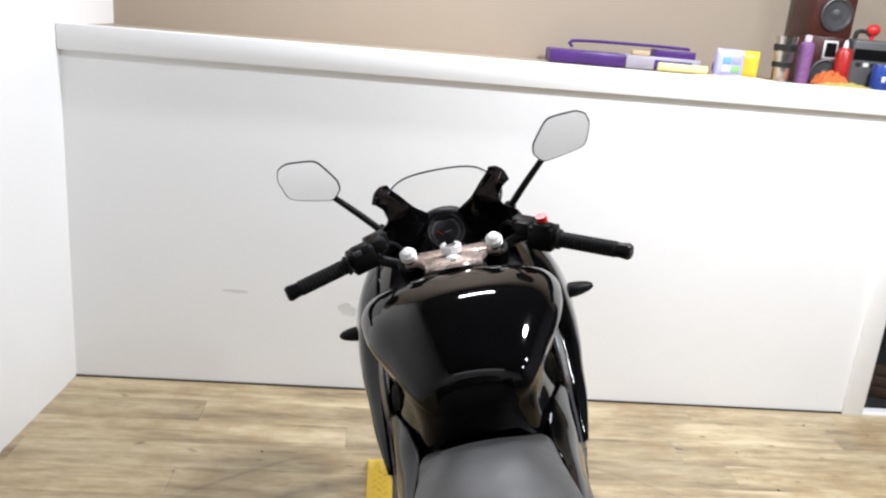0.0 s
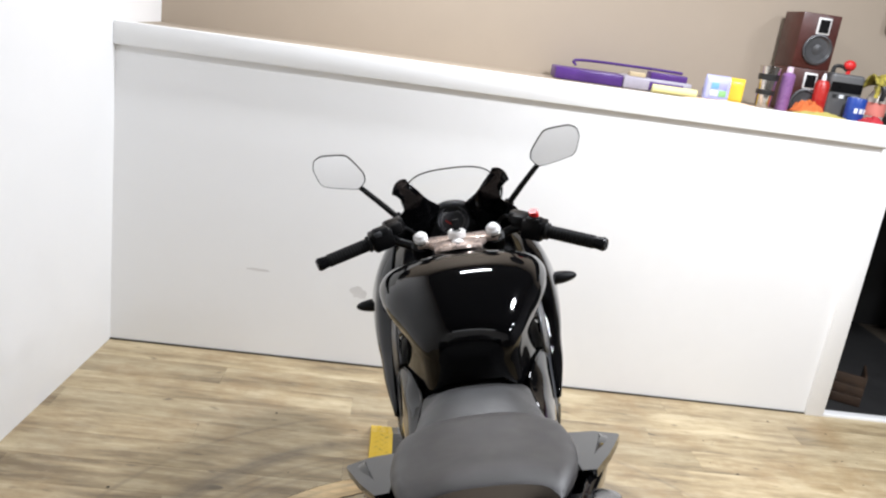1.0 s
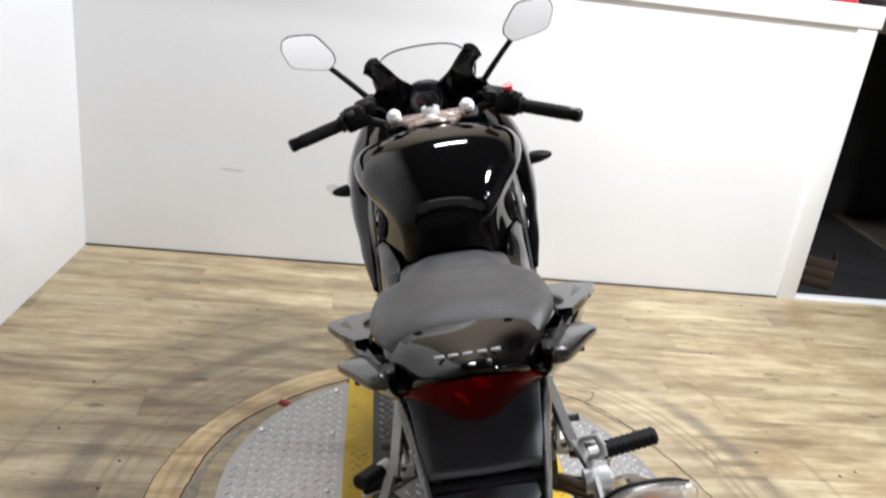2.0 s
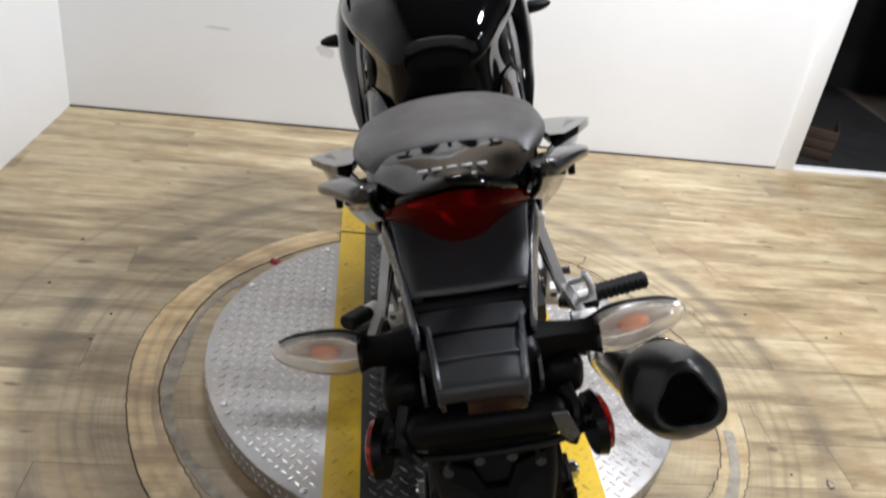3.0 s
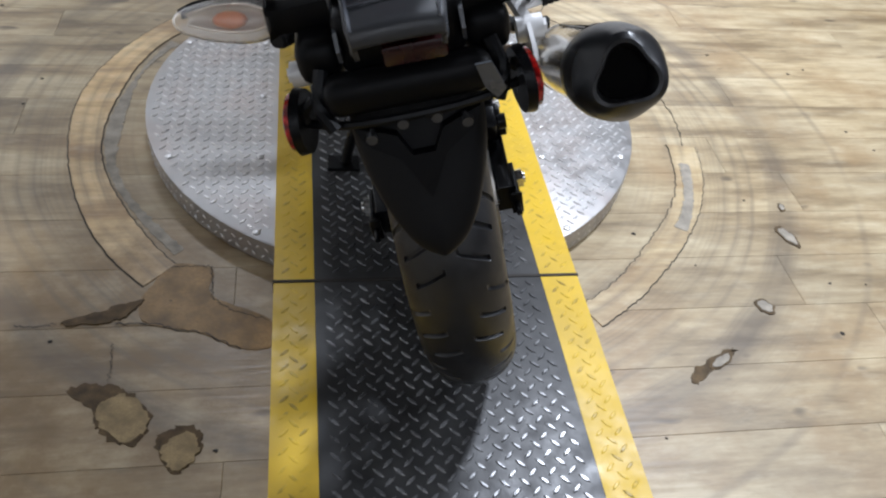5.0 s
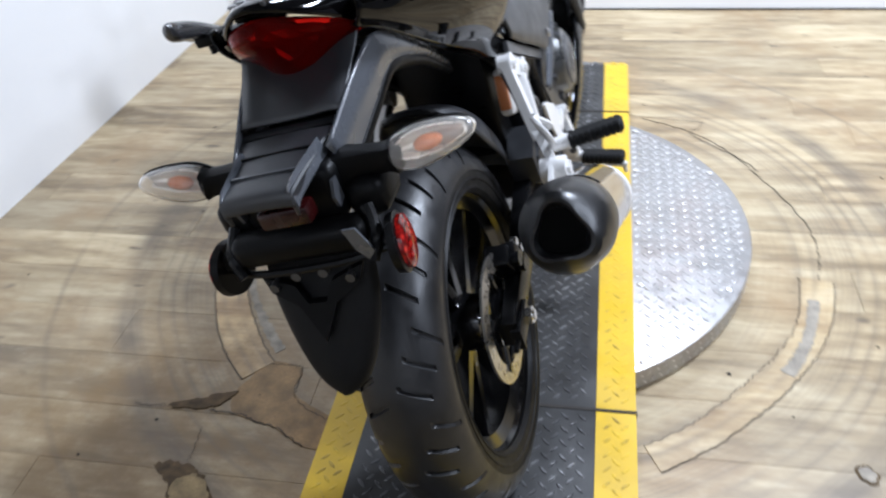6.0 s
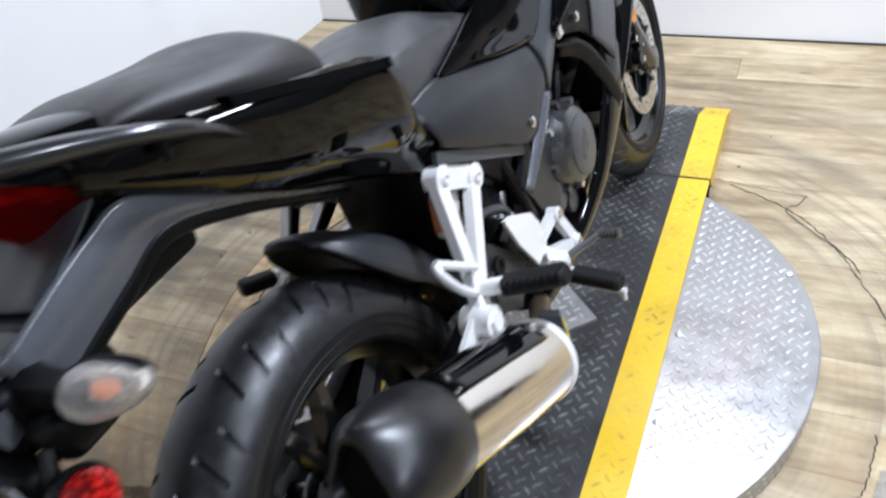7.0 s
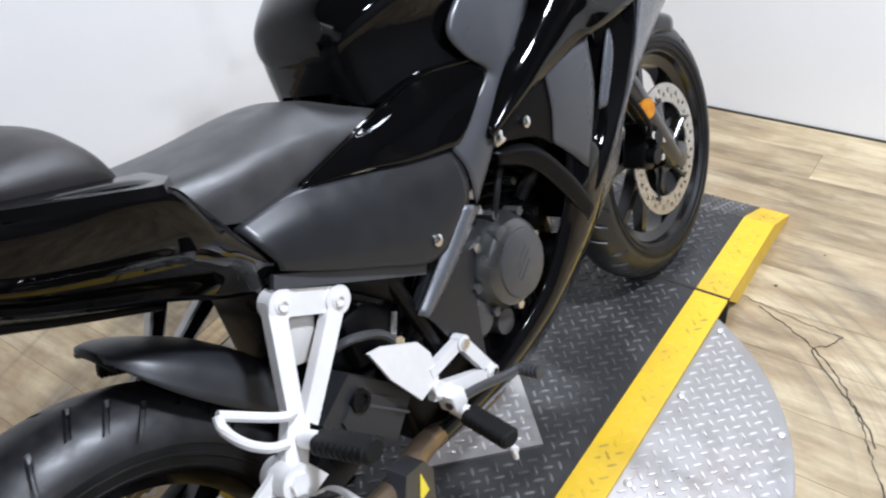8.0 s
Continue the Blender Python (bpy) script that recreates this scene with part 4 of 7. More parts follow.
def exhaust():
    root = new("exhaust")
    root.parent = bike
    bm = bmesh.new()
    tube(bm, [(0.02, 0.9, 0.6), (0.03, 0.95, 0.45), (0.06, 0.88, 0.26), (0.06, 0.68, 0.19), (0.075, 0.56, 0.215), (0.115, 0.46, 0.27), (0.17, 0.36, 0.32), (0.21, 0.29, 0.347), (0.238, 0.225, 0.378)], 0.018, 40, 14, 0.02)
    part("header_pipe", bm, M_PIPE, root, "heat-tinted exhaust pipe")
    axis0, axis1 = Vector((0.248, 0.192, 0.396)), Vector((0.254, -0.062, 0.53))
    d = axis1 - axis0
    turn = d.to_track_quat("Y", "Z").to_matrix().to_4x4()
    place = Matrix.Translation(axis0) @ turn
    L = d.length
    bm = bmesh.new()
    lathe(bm, [(-0.022, 0.0261), (-0.016, 0.0418), (0.0, 0.0539), (0.006, 0.0583), (0.014, 0.0583), (0.018, 0.0557)], (0, 0, 0), "y", 56)
    turned(bm, place)
    part("front_ring", bm, M_ALU, root, "bright front ring of the silencer")
    bm = bmesh.new()
    lathe(bm, [(0.012, 0.0557), (0.02, 0.0570), (L * 0.5, 0.0583), (L - 0.006, 0.0574)], (0, 0, 0), "y", 64)
    turned(bm, place)
    part("silencer_body", bm, M_STEEL, root, "polished steel silencer body")
    bm = bmesh.new()
    lathe(bm, [(L - 0.004, 0.0579), (L + 0.004, 0.062), (L + 0.045, 0.0645), (L + 0.083, 0.0615), (L + 0.107, 0.055), (L + 0.121, 0.047), (L + 0.126, 0.04), (L + 0.125, 0.0355), (L + 0.116, 0.032), (L + 0.1, 0.031)], (0, 0, 0), "y", 56)
    for v in bm.verts:
        if v.co.y > L + 0.1:
            q = math.atan2(v.co.z, v.co.x)
            k = 1 - 0.15 * math.cos(3 * (q - 0.5)) * min(1.0, (v.co.y - L - 0.1) / 0.018)
            v.co.x *= k
            v.co.z *= k
            v.co.y -= 0.35 * max(0, v.co.x)
    turned(bm, place)
    cap = part("end_cap", bm, M_CAP, root, "matte black silencer end cap")
    # shade inside the silencer put into a near-black colour
    bm = bmesh.new()
    lathe(bm, [(L + 0.103, 0.0335), (L + 0.04, 0.031), (L - 0.06, 0.03), (L - 0.062, 0.001)], (0, 0, 0), "y", 40)
    turned(bm, place)
    part("bore", bm, mat("bore_shade_black", (0.0015, 0.0014, 0.0013), 0.8, spec=0.1), cap)
    bm = bmesh.new()
    loft(bm, [[place @ Vector((0.06 * math.sin(q), y, 0.06 * math.cos(q))) for q in (-0.75, -0.4, -0.1, 0.2)] for y in (0.05, 0.12, 0.2, L - 0.01)], 12, 8)
    thick(part("heat_shield", bm, M_GLOSS, root, "dark strip along the silencer"), 0.003)
    bm = bmesh.new()
    prism(bm, [(0.2732, 0.3746), (0.3065, 0.3946), (0.362, 0.3598), (0.379, 0.3265), (0.3509, 0.2932), (0.2917, 0.3265)], 0.035, lambda u, v, w: Vector((0.204 + w - (u - 0.3) * 0.55, u, v - 0.02)))
    soften(bm, 0.013, 4)
    guard = part("pipe_guard", bm, M_DARKGREY, root, "black guard on the exhaust pipe")
    bm = bmesh.new()
    prism(bm, [(0.3139, 0.3428), (0.345, 0.328), (0.3398, 0.362)], 0.002, lambda u, v, w: Vector((0.2395 + w - (u - 0.3) * 0.55, u, v - 0.02)))
    part("warning_label", bm, M_YELLOW_LABEL, guard, "yellow triangular label")
    bm = bmesh.new()
    prism(bm, [(0.235, 0.43), (0.215, 0.47), (0.18, 0.49), (0.13, 0.475), (0.105, 0.455), (0.115, 0.44), (0.19, 0.42)], 0.007, lambda u, v, w: Vector((0.184 + w, u, v)))
    soften(bm, 0.002)
    part("hanger", bm, M_ALU, root, "silver silencer mounting plate")
exhaust()


def strut(bm, p0, p1, w0, w1, t):
    """A flat cast strut in the side plane."""
    p0, p1 = Vector(p0), Vector(p1)
    d = p1 - p0
    sd = Vector((0, -d.z, d.y)).normalized()
    rings = []
    for p, w in ((p0, w0), (p1, w1)):
        rings.append([bm.verts.new(p + sd * w / 2 * a + Vector((t / 2 * b, 0, 0))) for a, b in ((1, 1), (-1, 1), (-1, -1), (1, -1))])
    for s in range(4):
        bm.faces.new((rings[0][s], rings[0][(s + 1) % 4], rings[1][(s + 1) % 4], rings[1][s]))
    bm.faces.new(rings[0])
    bm.faces.new(rings[1][::-1])


def peg(name, p0, p1, parent, bar):
    p0, p1 = Vector(p0), Vector(p1)
    d = (p1 - p0).normalized()
    bm = bmesh.new()
    n, size = 9, (p1 - p0).length
    prof = [(0.0, 0.009), (0.001, 0.0135)]
    for k in range(n):
        q = size * (k + 0.1) / n
        prof += [(q, 0.0137), (q + 0.001, 0.0152), (q + size * 0.74 / n, 0.0152), (q + size * 0.74 / n + 0.001, 0.0137)]
    prof += [(size - 0.001, 0.0138), (size + 0.003, 0.011)]
    lathe(bm, prof, (0, 0, 0), "x", 24)
    for v in bm.verts:
        v.co.z = max(-0.0125, min(0.0118, v.co.z))
        v.co.y *= 1.18
    turned(bm, Matrix.Translation(p0) @ d.to_track_quat("X", "Z").to_matrix().to_4x4())
    ob = part(name, bm, M_GRIP, parent, "black ribbed rubber foot peg")
    bm = bmesh.new()
    if bar:
        cyl(bm, p0 - Vector((0, 0, 0.016)), p1 - Vector((0, 0, 0.018)) + d * 0.006, 0.006, seg=10)
        cyl(bm, p1 + Vector((0, 0, -0.02)), p1 + Vector((0, 0, -0.036)), 0.005, 0.004, seg=10)
    cyl(bm, p0 - d * 0.03, p0 + d * 0.004, 0.012, seg=12)
    part("peg_mount", bm, M_ALU, ob)


def passenger_bracket(s):
    root = new("passenger_bracket")
    root.parent = bike
    x = 0.132 * s
    t = 0.016
    bm = bmesh.new()
    strut(bm, (x, 0.29, 0.634), (x, 0.388, 0.578), 0.034, 0.034, t)
    strut(bm, (x, 0.296, 0.634), (x + 0.034 * s, 0.236, 0.505), 0.027, 0.023, t)
    strut(bm, (x, 0.382, 0.584), (x + 0.034 * s, 0.252, 0.492), 0.027, 0.024, t)
    strut(bm, (x + 0.034 * s, 0.243, 0.512), (x + 0.062 * s, 0.188, 0.466), 0.034, 0.036, t)
    soften(bm, 0.005, 3)
    for y, z in ((0.3, 0.627), (0.377, 0.583)):
        cyl(bm, (x - 0.012 * s, y, z), (x + 0.012 * s, y, z), 0.02, seg=24)
    cyl(bm, (x + 0.036 * s, 0.186, 0.47), (x + 0.08 * s, 0.186, 0.47), 0.022, seg=24)
    part("bracket_frame", bm, M_ALU, root, "silver cast passenger peg bracket")
    # black strips paint in the shade of the bracket's hollow inner side
    for p0, p1 in (((x, 0.288, 0.618), (x + 0.034 * s, 0.242, 0.516)), ((x, 0.37, 0.574), (x + 0.034 * s, 0.262, 0.499))):
        bm = bmesh.new()
        strut(bm, Vector(p0) - Vector((0.0085 * s, 0, 0)), Vector(p1) - Vector((0.0085 * s, 0, 0)), 0.019, 0.015, 0.003)
        part("hollow_shade_strip", bm, M_ENGINE, root, "dark strip standing for the shaded hollow of the bracket")
    if s > 0:
        bm = bmesh.new()
        tube(bm, [(0.176, 0.236, 0.522), (0.196, 0.207, 0.545), (0.187, 0.15, 0.593)], 0.0062, 8, 8)
        tube(bm, [(0.187, 0.15, 0.593), (0.194, 0.146, 0.578), (0.2, 0.157, 0.551), (0.199, 0.18, 0.524), (0.188, 0.206, 0.504)], 0.0062, 12, 8)
        part("heel_loop", bm, M_ALU, root)
    for y, z in ((0.3, 0.627), (0.377, 0.583)):
        bm = bmesh.new()
        lathe(bm, [(0.011, 0.0115), (0.0135, 0.0115), (0.0135, 0.0085), (0.017, 0.008), (0.017, 0.005), (0.013, 0.0045), (0.013, 0.001)], (0, 0, 0), "x", 20)
        turned(bm, Matrix.Translation((x, y, z)) @ Matrix.Diagonal((s, 1, 1, 1)))
        part("bracket_bolt", bm, M_ALU, root)
    bm = bmesh.new()
    cyl(bm, (x + 0.078 * s, 0.186, 0.47), (x + 0.086 * s, 0.186, 0.47), 0.0135, seg=6)
    part("bracket_bolt", bm, M_ALU, root)
    if s > 0:
        peg("passenger_peg", (x + 0.086, 0.229, 0.497), (x + 0.176, 0.233, 0.509), root, False)
    else:
        # folded up
        peg("passenger_peg", (-0.19, 0.236, 0.52), (-0.217, 0.19, 0.534), root, False)
passenger_bracket(1)
passenger_bracket(-1)


def rider_controls(s):
    root = new("rider_footrest")
    root.parent = bike
    x = 0.155 * s
    bm = bmesh.new()
    prism(bm, [(0.376, 0.5), (0.4, 0.494), (0.459, 0.459), (0.474, 0.43), (0.473, 0.385), (0.43, 0.378), (0.394, 0.443)], 0.006, lambda u, v, w: Vector((x + w * s, u, v)))
    soften(bm, 0.0025)
    part("heel_plate", bm, M_ALU, root, "silver heel guard plate")
    bm = bmesh.new()
    strut(bm, (x, 0.462, 0.4), (x, 0.538, 0.403), 0.018, 0.017, 0.014)
    strut(bm, (x, 0.538, 0.403), (x, 0.578, 0.32), 0.02, 0.02, 0.014)
    strut(bm, (x, 0.455, 0.37), (x, 0.578, 0.314), 0.024, 0.02, 0.014)
    soften(bm, 0.004, 3)
    for y, z in ((0.537, 0.402), (0.576, 0.318), (0.465, 0.372)):
        cyl(bm, (x - 0.008, y, z), (x + 0.011 * s, y, z), 0.0125, seg=18)
    part("hanger_plate", bm, M_ALU, root)
    for y, z in ((0.537, 0.402), (0.576, 0.318)):
        bm = bmesh.new()
        cyl(bm, (x + 0.01 * s, y, z), (x + 0.016 * s, y, z), 0.0075, seg=6)
        part("hanger_bolt", bm, M_CHROME, root)
    bm = bmesh.new()
    box(bm, (x + 0.012 * s, 0.478, 0.345), (0.034, 0.03, 0.03))
    cyl(bm, (x + 0.018 * s, 0.48, 0.362), (x + 0.018 * s, 0.48, 0.318), 0.009, seg=14)
    soften(bm, 0.005)
    part("peg_clevis", bm, M_ALU, root, "cast clevis that carries the peg")
    peg("rider_peg", (x + 0.03 * s, 0.482, 0.316), (x + 0.112 * s, 0.468, 0.306), root, True)
    bm = bmesh.new()
    tube(bm, [(x + 0.018 * s, 0.462, 0.345), (x + 0.02 * s, 0.52, 0.33), (x + 0.026 * s, 0.57, 0.314), (x + 0.036 * s, 0.605, 0.308)], 0.0075, 14, 8)
    cyl(bm, (x + 0.032 * s, 0.606, 0.308), (x + 0.076 * s, 0.61, 0.304), 0.0075, seg=10)
    for k in range(6):
        cyl(bm, (x + (0.036 + k * 0.0075) * s, 0.606, 0.307), (x + (0.039 + k * 0.0075) * s, 0.606, 0.307), 0.0105, seg=10)
    part("foot_pedal", bm, M_CAST, root, "grey metal foot pedal with a ribbed tip")
rider_controls(1)
rider_controls(-1)


def side_stand():
    bm = bmesh.new()
    tube(bm, [(-0.1, 0.5, 0.28), (-0.165, 0.47, 0.17), (-0.215, 0.455, 0.072)], 0.012, 12, 10)
    box(bm, (-0.222, 0.455, 0.066), (0.07, 0.05, 0.008), Euler((0, radians(16), 0)).to_matrix())
    part("side_stand", bm, M_ENGINE, bike)
side_stand()


# bodywork
def tank():
    bm = bmesh.new()
    secs = []
    for y, zt, zb, w, wt, lean in ((0.556, 0.862, 0.79, 0.06, 0.056, 0.05), (0.558, 0.884, 0.772, 0.08, 0.075, 0.08), (0.568, 0.908, 0.764, 0.096, 0.094, 0.08), (0.6, 0.932, 0.76, 0.11, 0.114, 0.05), (0.65, 0.959, 0.756, 0.13, 0.138, 0.02), (0.72, 0.983, 0.755, 0.15, 0.17, 0.0), (0.8, 0.988, 0.758, 0.165, 0.19, 0.0), (0.86, 0.976, 0.79, 0.168, 0.193, 0.0), (0.905, 0.955, 0.83, 0.16, 0.18, 0.0), (0.93, 0.93, 0.86, 0.145, 0.158, 0.0)):
        h = zt - zb
        half = [(w, 0.0), (w * 0.97, 0.36), (wt * 0.975, 0.57), (wt, 0.645), (wt * 0.98, 0.725), (wt * 0.88, 0.835), (wt * 0.68, 0.92), (wt * 0.36, 0.98)]
        side = [(x, y + lean * h * (1 - f), zb + h * f) for x, f in half]
        secs.append([(-x, v, z) for x, v, z in side] + [(0, y, zt)] + side[::-1])
    loft(bm, secs, 48, 56, False, True)
    ob = part("fuel_tank", bm, M_GLOSS, bike, "gloss black fuel tank", 50)
    # cap placed and coloured to stand for the bright reflection on the tank
    bm = bmesh.new()
    lathe(bm, [(0.0, 0.044), (0.006, 0.043), (0.008, 0.036), (0.006, 0.03), (0.01, 0.026), (0.011, 0.002)], (0, 0, 0), "z", 40)
    turned(bm, Matrix.Translation((0, 0.872, 0.978)) @ Euler((-0.3, 0, 0)).to_matrix().to_4x4())
    part("fuel_cap", bm, M_BRONZE, ob, "bright metal fuel cap standing for the tank's front reflection")
tank()


def seats():
    bm = bmesh.new()
    secs = []
    for y, zt, zs, w, zb in ((0.19, 0.835, 0.82, 0.1, 0.79), (0.26, 0.818, 0.81, 0.118, 0.755), (0.34, 0.814, 0.8, 0.125, 0.725), (0.43, 0.815, 0.79, 0.118, 0.715), (0.5, 0.806, 0.776, 0.114, 0.72), (0.555, 0.78, 0.768, 0.114, 0.722), (0.588, 0.757, 0.754, 0.112, 0.728)):
        secs.append([(-w * 1.02, y, zb), (-w, y, zs - 0.02), (-w * 0.86, y, zs), (-w * 0.5, y, zt - 0.004), (0, y, zt), (w * 0.5, y, zt - 0.004), (w * 0.86, y, zs), (w, y, zs - 0.02), (w * 1.02, y, zb)])
    loft(bm, secs, 30, 36, False, True)
    part("rider_seat", bm, M_SEAT, bike, "dark grey vinyl rider seat", 60)
    bm = bmesh.new()
    secs = []
    for y, zt, w, zb in ((0.208, 0.842, 0.098, 0.828), (0.205, 0.872, 0.114, 0.831), (0.188, 0.908, 0.125, 0.84), (0.15, 0.929, 0.131, 0.851), (0.09, 0.934, 0.133, 0.869), (0.03, 0.941, 0.127, 0.89), (-0.02, 0.949, 0.117, 0.905), (-0.06, 0.947, 0.102, 0.916), (-0.078, 0.936, 0.092, 0.922)):
        h = zt - zb
        half = [(0.95, 0.0), (1.0, 0.32), (0.94, 0.58), (0.8, 0.75), (0.45, 0.95)]
        secs.append([(-w * u, y, zb + h * v) for u, v in half] + [(0, y, zt)] + [(w * u, y, zb + h * v) for u, v in half[::-1]])
    loft(bm, secs, 36, 36, False, True)
    part("pillion_seat", bm, M_PILLION, bike, "grey-brown vinyl pillion seat", 60)
seats()


def mirrored(name, material, s, sections, nu, nv, t, label="", angle=35):
    bm = bmesh.new()
    loft(bm, [[(x * s, y, z) for x, y, z in sec] for sec in sections], nu, nv)
    return thick(part(name, bm, material, bike, label, angle), t)


def blade(s, name, outline, zf, t, material, label):
    """A flat winged blade: outline in x, y; zf gives its height."""
    bm = bmesh.new()
    prism(bm, [(x, y) for x, y in outline], t, lambda u, v, w: Vector((u * s, v, zf(u, v) - w)))
    soften(bm, 0.0045, 3, 25)
    return part(name, bm, material, bike, label, 40)


def tail(s):
    # gloss black band along the tail, flaring into a fin beside the seat
    mirrored("tail_panel", M_GLOSS, s, [
        [(0.141, 0.284, 0.731), (0.148, 0.285, 0.724), (0.145, 0.3, 0.7), (0.136, 0.318, 0.67), (0.12, 0.292, 0.648)],
        [(0.166, 0.245, 0.793), (0.176, 0.246, 0.783), (0.166, 0.262, 0.735), (0.14, 0.272, 0.695), (0.118, 0.245, 0.67)],
        [(0.184, 0.2, 0.846), (0.199, 0.201, 0.832), (0.183, 0.215, 0.772), (0.15, 0.22, 0.724), (0.116, 0.19, 0.703)],
        [(0.16, 0.1, 0.875), (0.175, 0.1, 0.862), (0.167, 0.1, 0.818), (0.146, 0.085, 0.789), (0.115, 0.065, 0.768)],
        [(0.131, 0.0, 0.896), (0.143, 0.0, 0.886), (0.139, 0.0, 0.862), (0.126, -0.015, 0.842), (0.106, -0.03, 0.829)],
        [(0.11, -0.07, 0.912), (0.119, -0.07, 0.906), (0.117, -0.075, 0.893), (0.11, -0.085, 0.88), (0.098, -0.09, 0.869)],
        [(0.088, -0.132, 0.929), (0.095, -0.132, 0.925), (0.096, -0.132, 0.914), (0.092, -0.132, 0.902), (0.084, -0.13, 0.892)],
    ], 44, 20, 0.004, "gloss black tail side panel")
    # fin over the panel, with a slot under it
    blade(s, "tail_fin", [(0.128, 0.225), (0.18, 0.224), (0.213, 0.199), (0.214, 0.19), (0.207, 0.168), (0.18, 0.09), (0.15, 0.02), (0.13, 0.02)], lambda x, y: 0.907 - 0.29 * y - (x - 0.13) * 0.06, 0.012, M_GLOSS, "gloss black fin beside the pillion seat")
    bm = bmesh.new()
    secs = []
    for y, xi, xo, z, t in ((-0.203, 0.094, 0.1, 0.968, 0.012), (-0.19, 0.092, 0.114, 0.966, 0.02), (-0.13, 0.106, 0.142, 0.947, 0.02), (-0.07, 0.121, 0.164, 0.922, 0.018), (-0.02, 0.132, 0.16, 0.896, 0.016), (0.024, 0.142, 0.148, 0.858, 0.008)):
        secs.append([(xi * s, y, z - t * 0.2), ((xi * 0.7 + xo * 0.3) * s, y, z + t * 0.1), (xo * 0.97 * s, y, z - t * 0.1), (xo * s, y, z - t * 0.6), (xo * 0.95 * s, y, z - t), (xi * s, y, z - t)])
    loft(bm, secs, 34, 24, True, True)
    part("grab_rail", bm, M_RAIL, bike, "gloss black grab rail blade", 45)
    for y, z in ((-0.05, 0.898), (-0.11, 0.918)):
        bm = bmesh.new()
        box(bm, (0.108 * s, y, z), (0.04, 0.03, 0.014))
        soften(bm, 0.004)
        part("rail_mount", bm, M_PLASTIC, bike)
    bm = bmesh.new()
    cyl(bm, (0.142 * s, -0.07, 0.904), (0.142 * s, -0.071, 0.886), 0.0045, seg=8)
    part("luggage_hook", bm, M_ENGINE, bike)
    # undertail arm, coloured in its lit grey
    mirrored("fender_arm", M_ARM, s, [
        [(0.068, 0.2, 0.7), (0.07, 0.2, 0.692), (0.066, 0.2, 0.684)],
        [(0.086, 0.1, 0.757), (0.09, 0.1, 0.744), (0.084, 0.1, 0.738)],
        [(0.097, 0.02, 0.812), (0.101, 0.012, 0.796), (0.094, 0.005, 0.789)],
        [(0.091, -0.09, 0.867), (0.095, -0.09, 0.842), (0.088, -0.078, 0.818)],
        [(0.078, -0.15, 0.858), (0.082, -0.152, 0.828), (0.076, -0.14, 0.796)],
        [(0.06, -0.265, 0.815), (0.063, -0.255, 0.79), (0.06, -0.225, 0.762)],
    ], 34, 10, 0.004, "grey rear mudguard arm")
    # black lip along the arm's lower edge
    mirrored("arm_lip", M_PLASTIC, s, [
        [(x + 0.002, y, z + 0.004), (x + 0.003, y + 0.002, z - d * 0.5), (x - 0.006, y + 0.004, z - d)]
        for x, y, z, d in ((0.066, 0.2, 0.684, 0.01), (0.084, 0.1, 0.738, 0.012), (0.094, 0.005, 0.789, 0.014), (0.088, -0.078, 0.818, 0.015), (0.076, -0.14, 0.796, 0.015), (0.06, -0.225, 0.762, 0.014))
    ], 34, 6, 0.003, "black lip under the mudguard arm")


tail(1)
tail(-1)


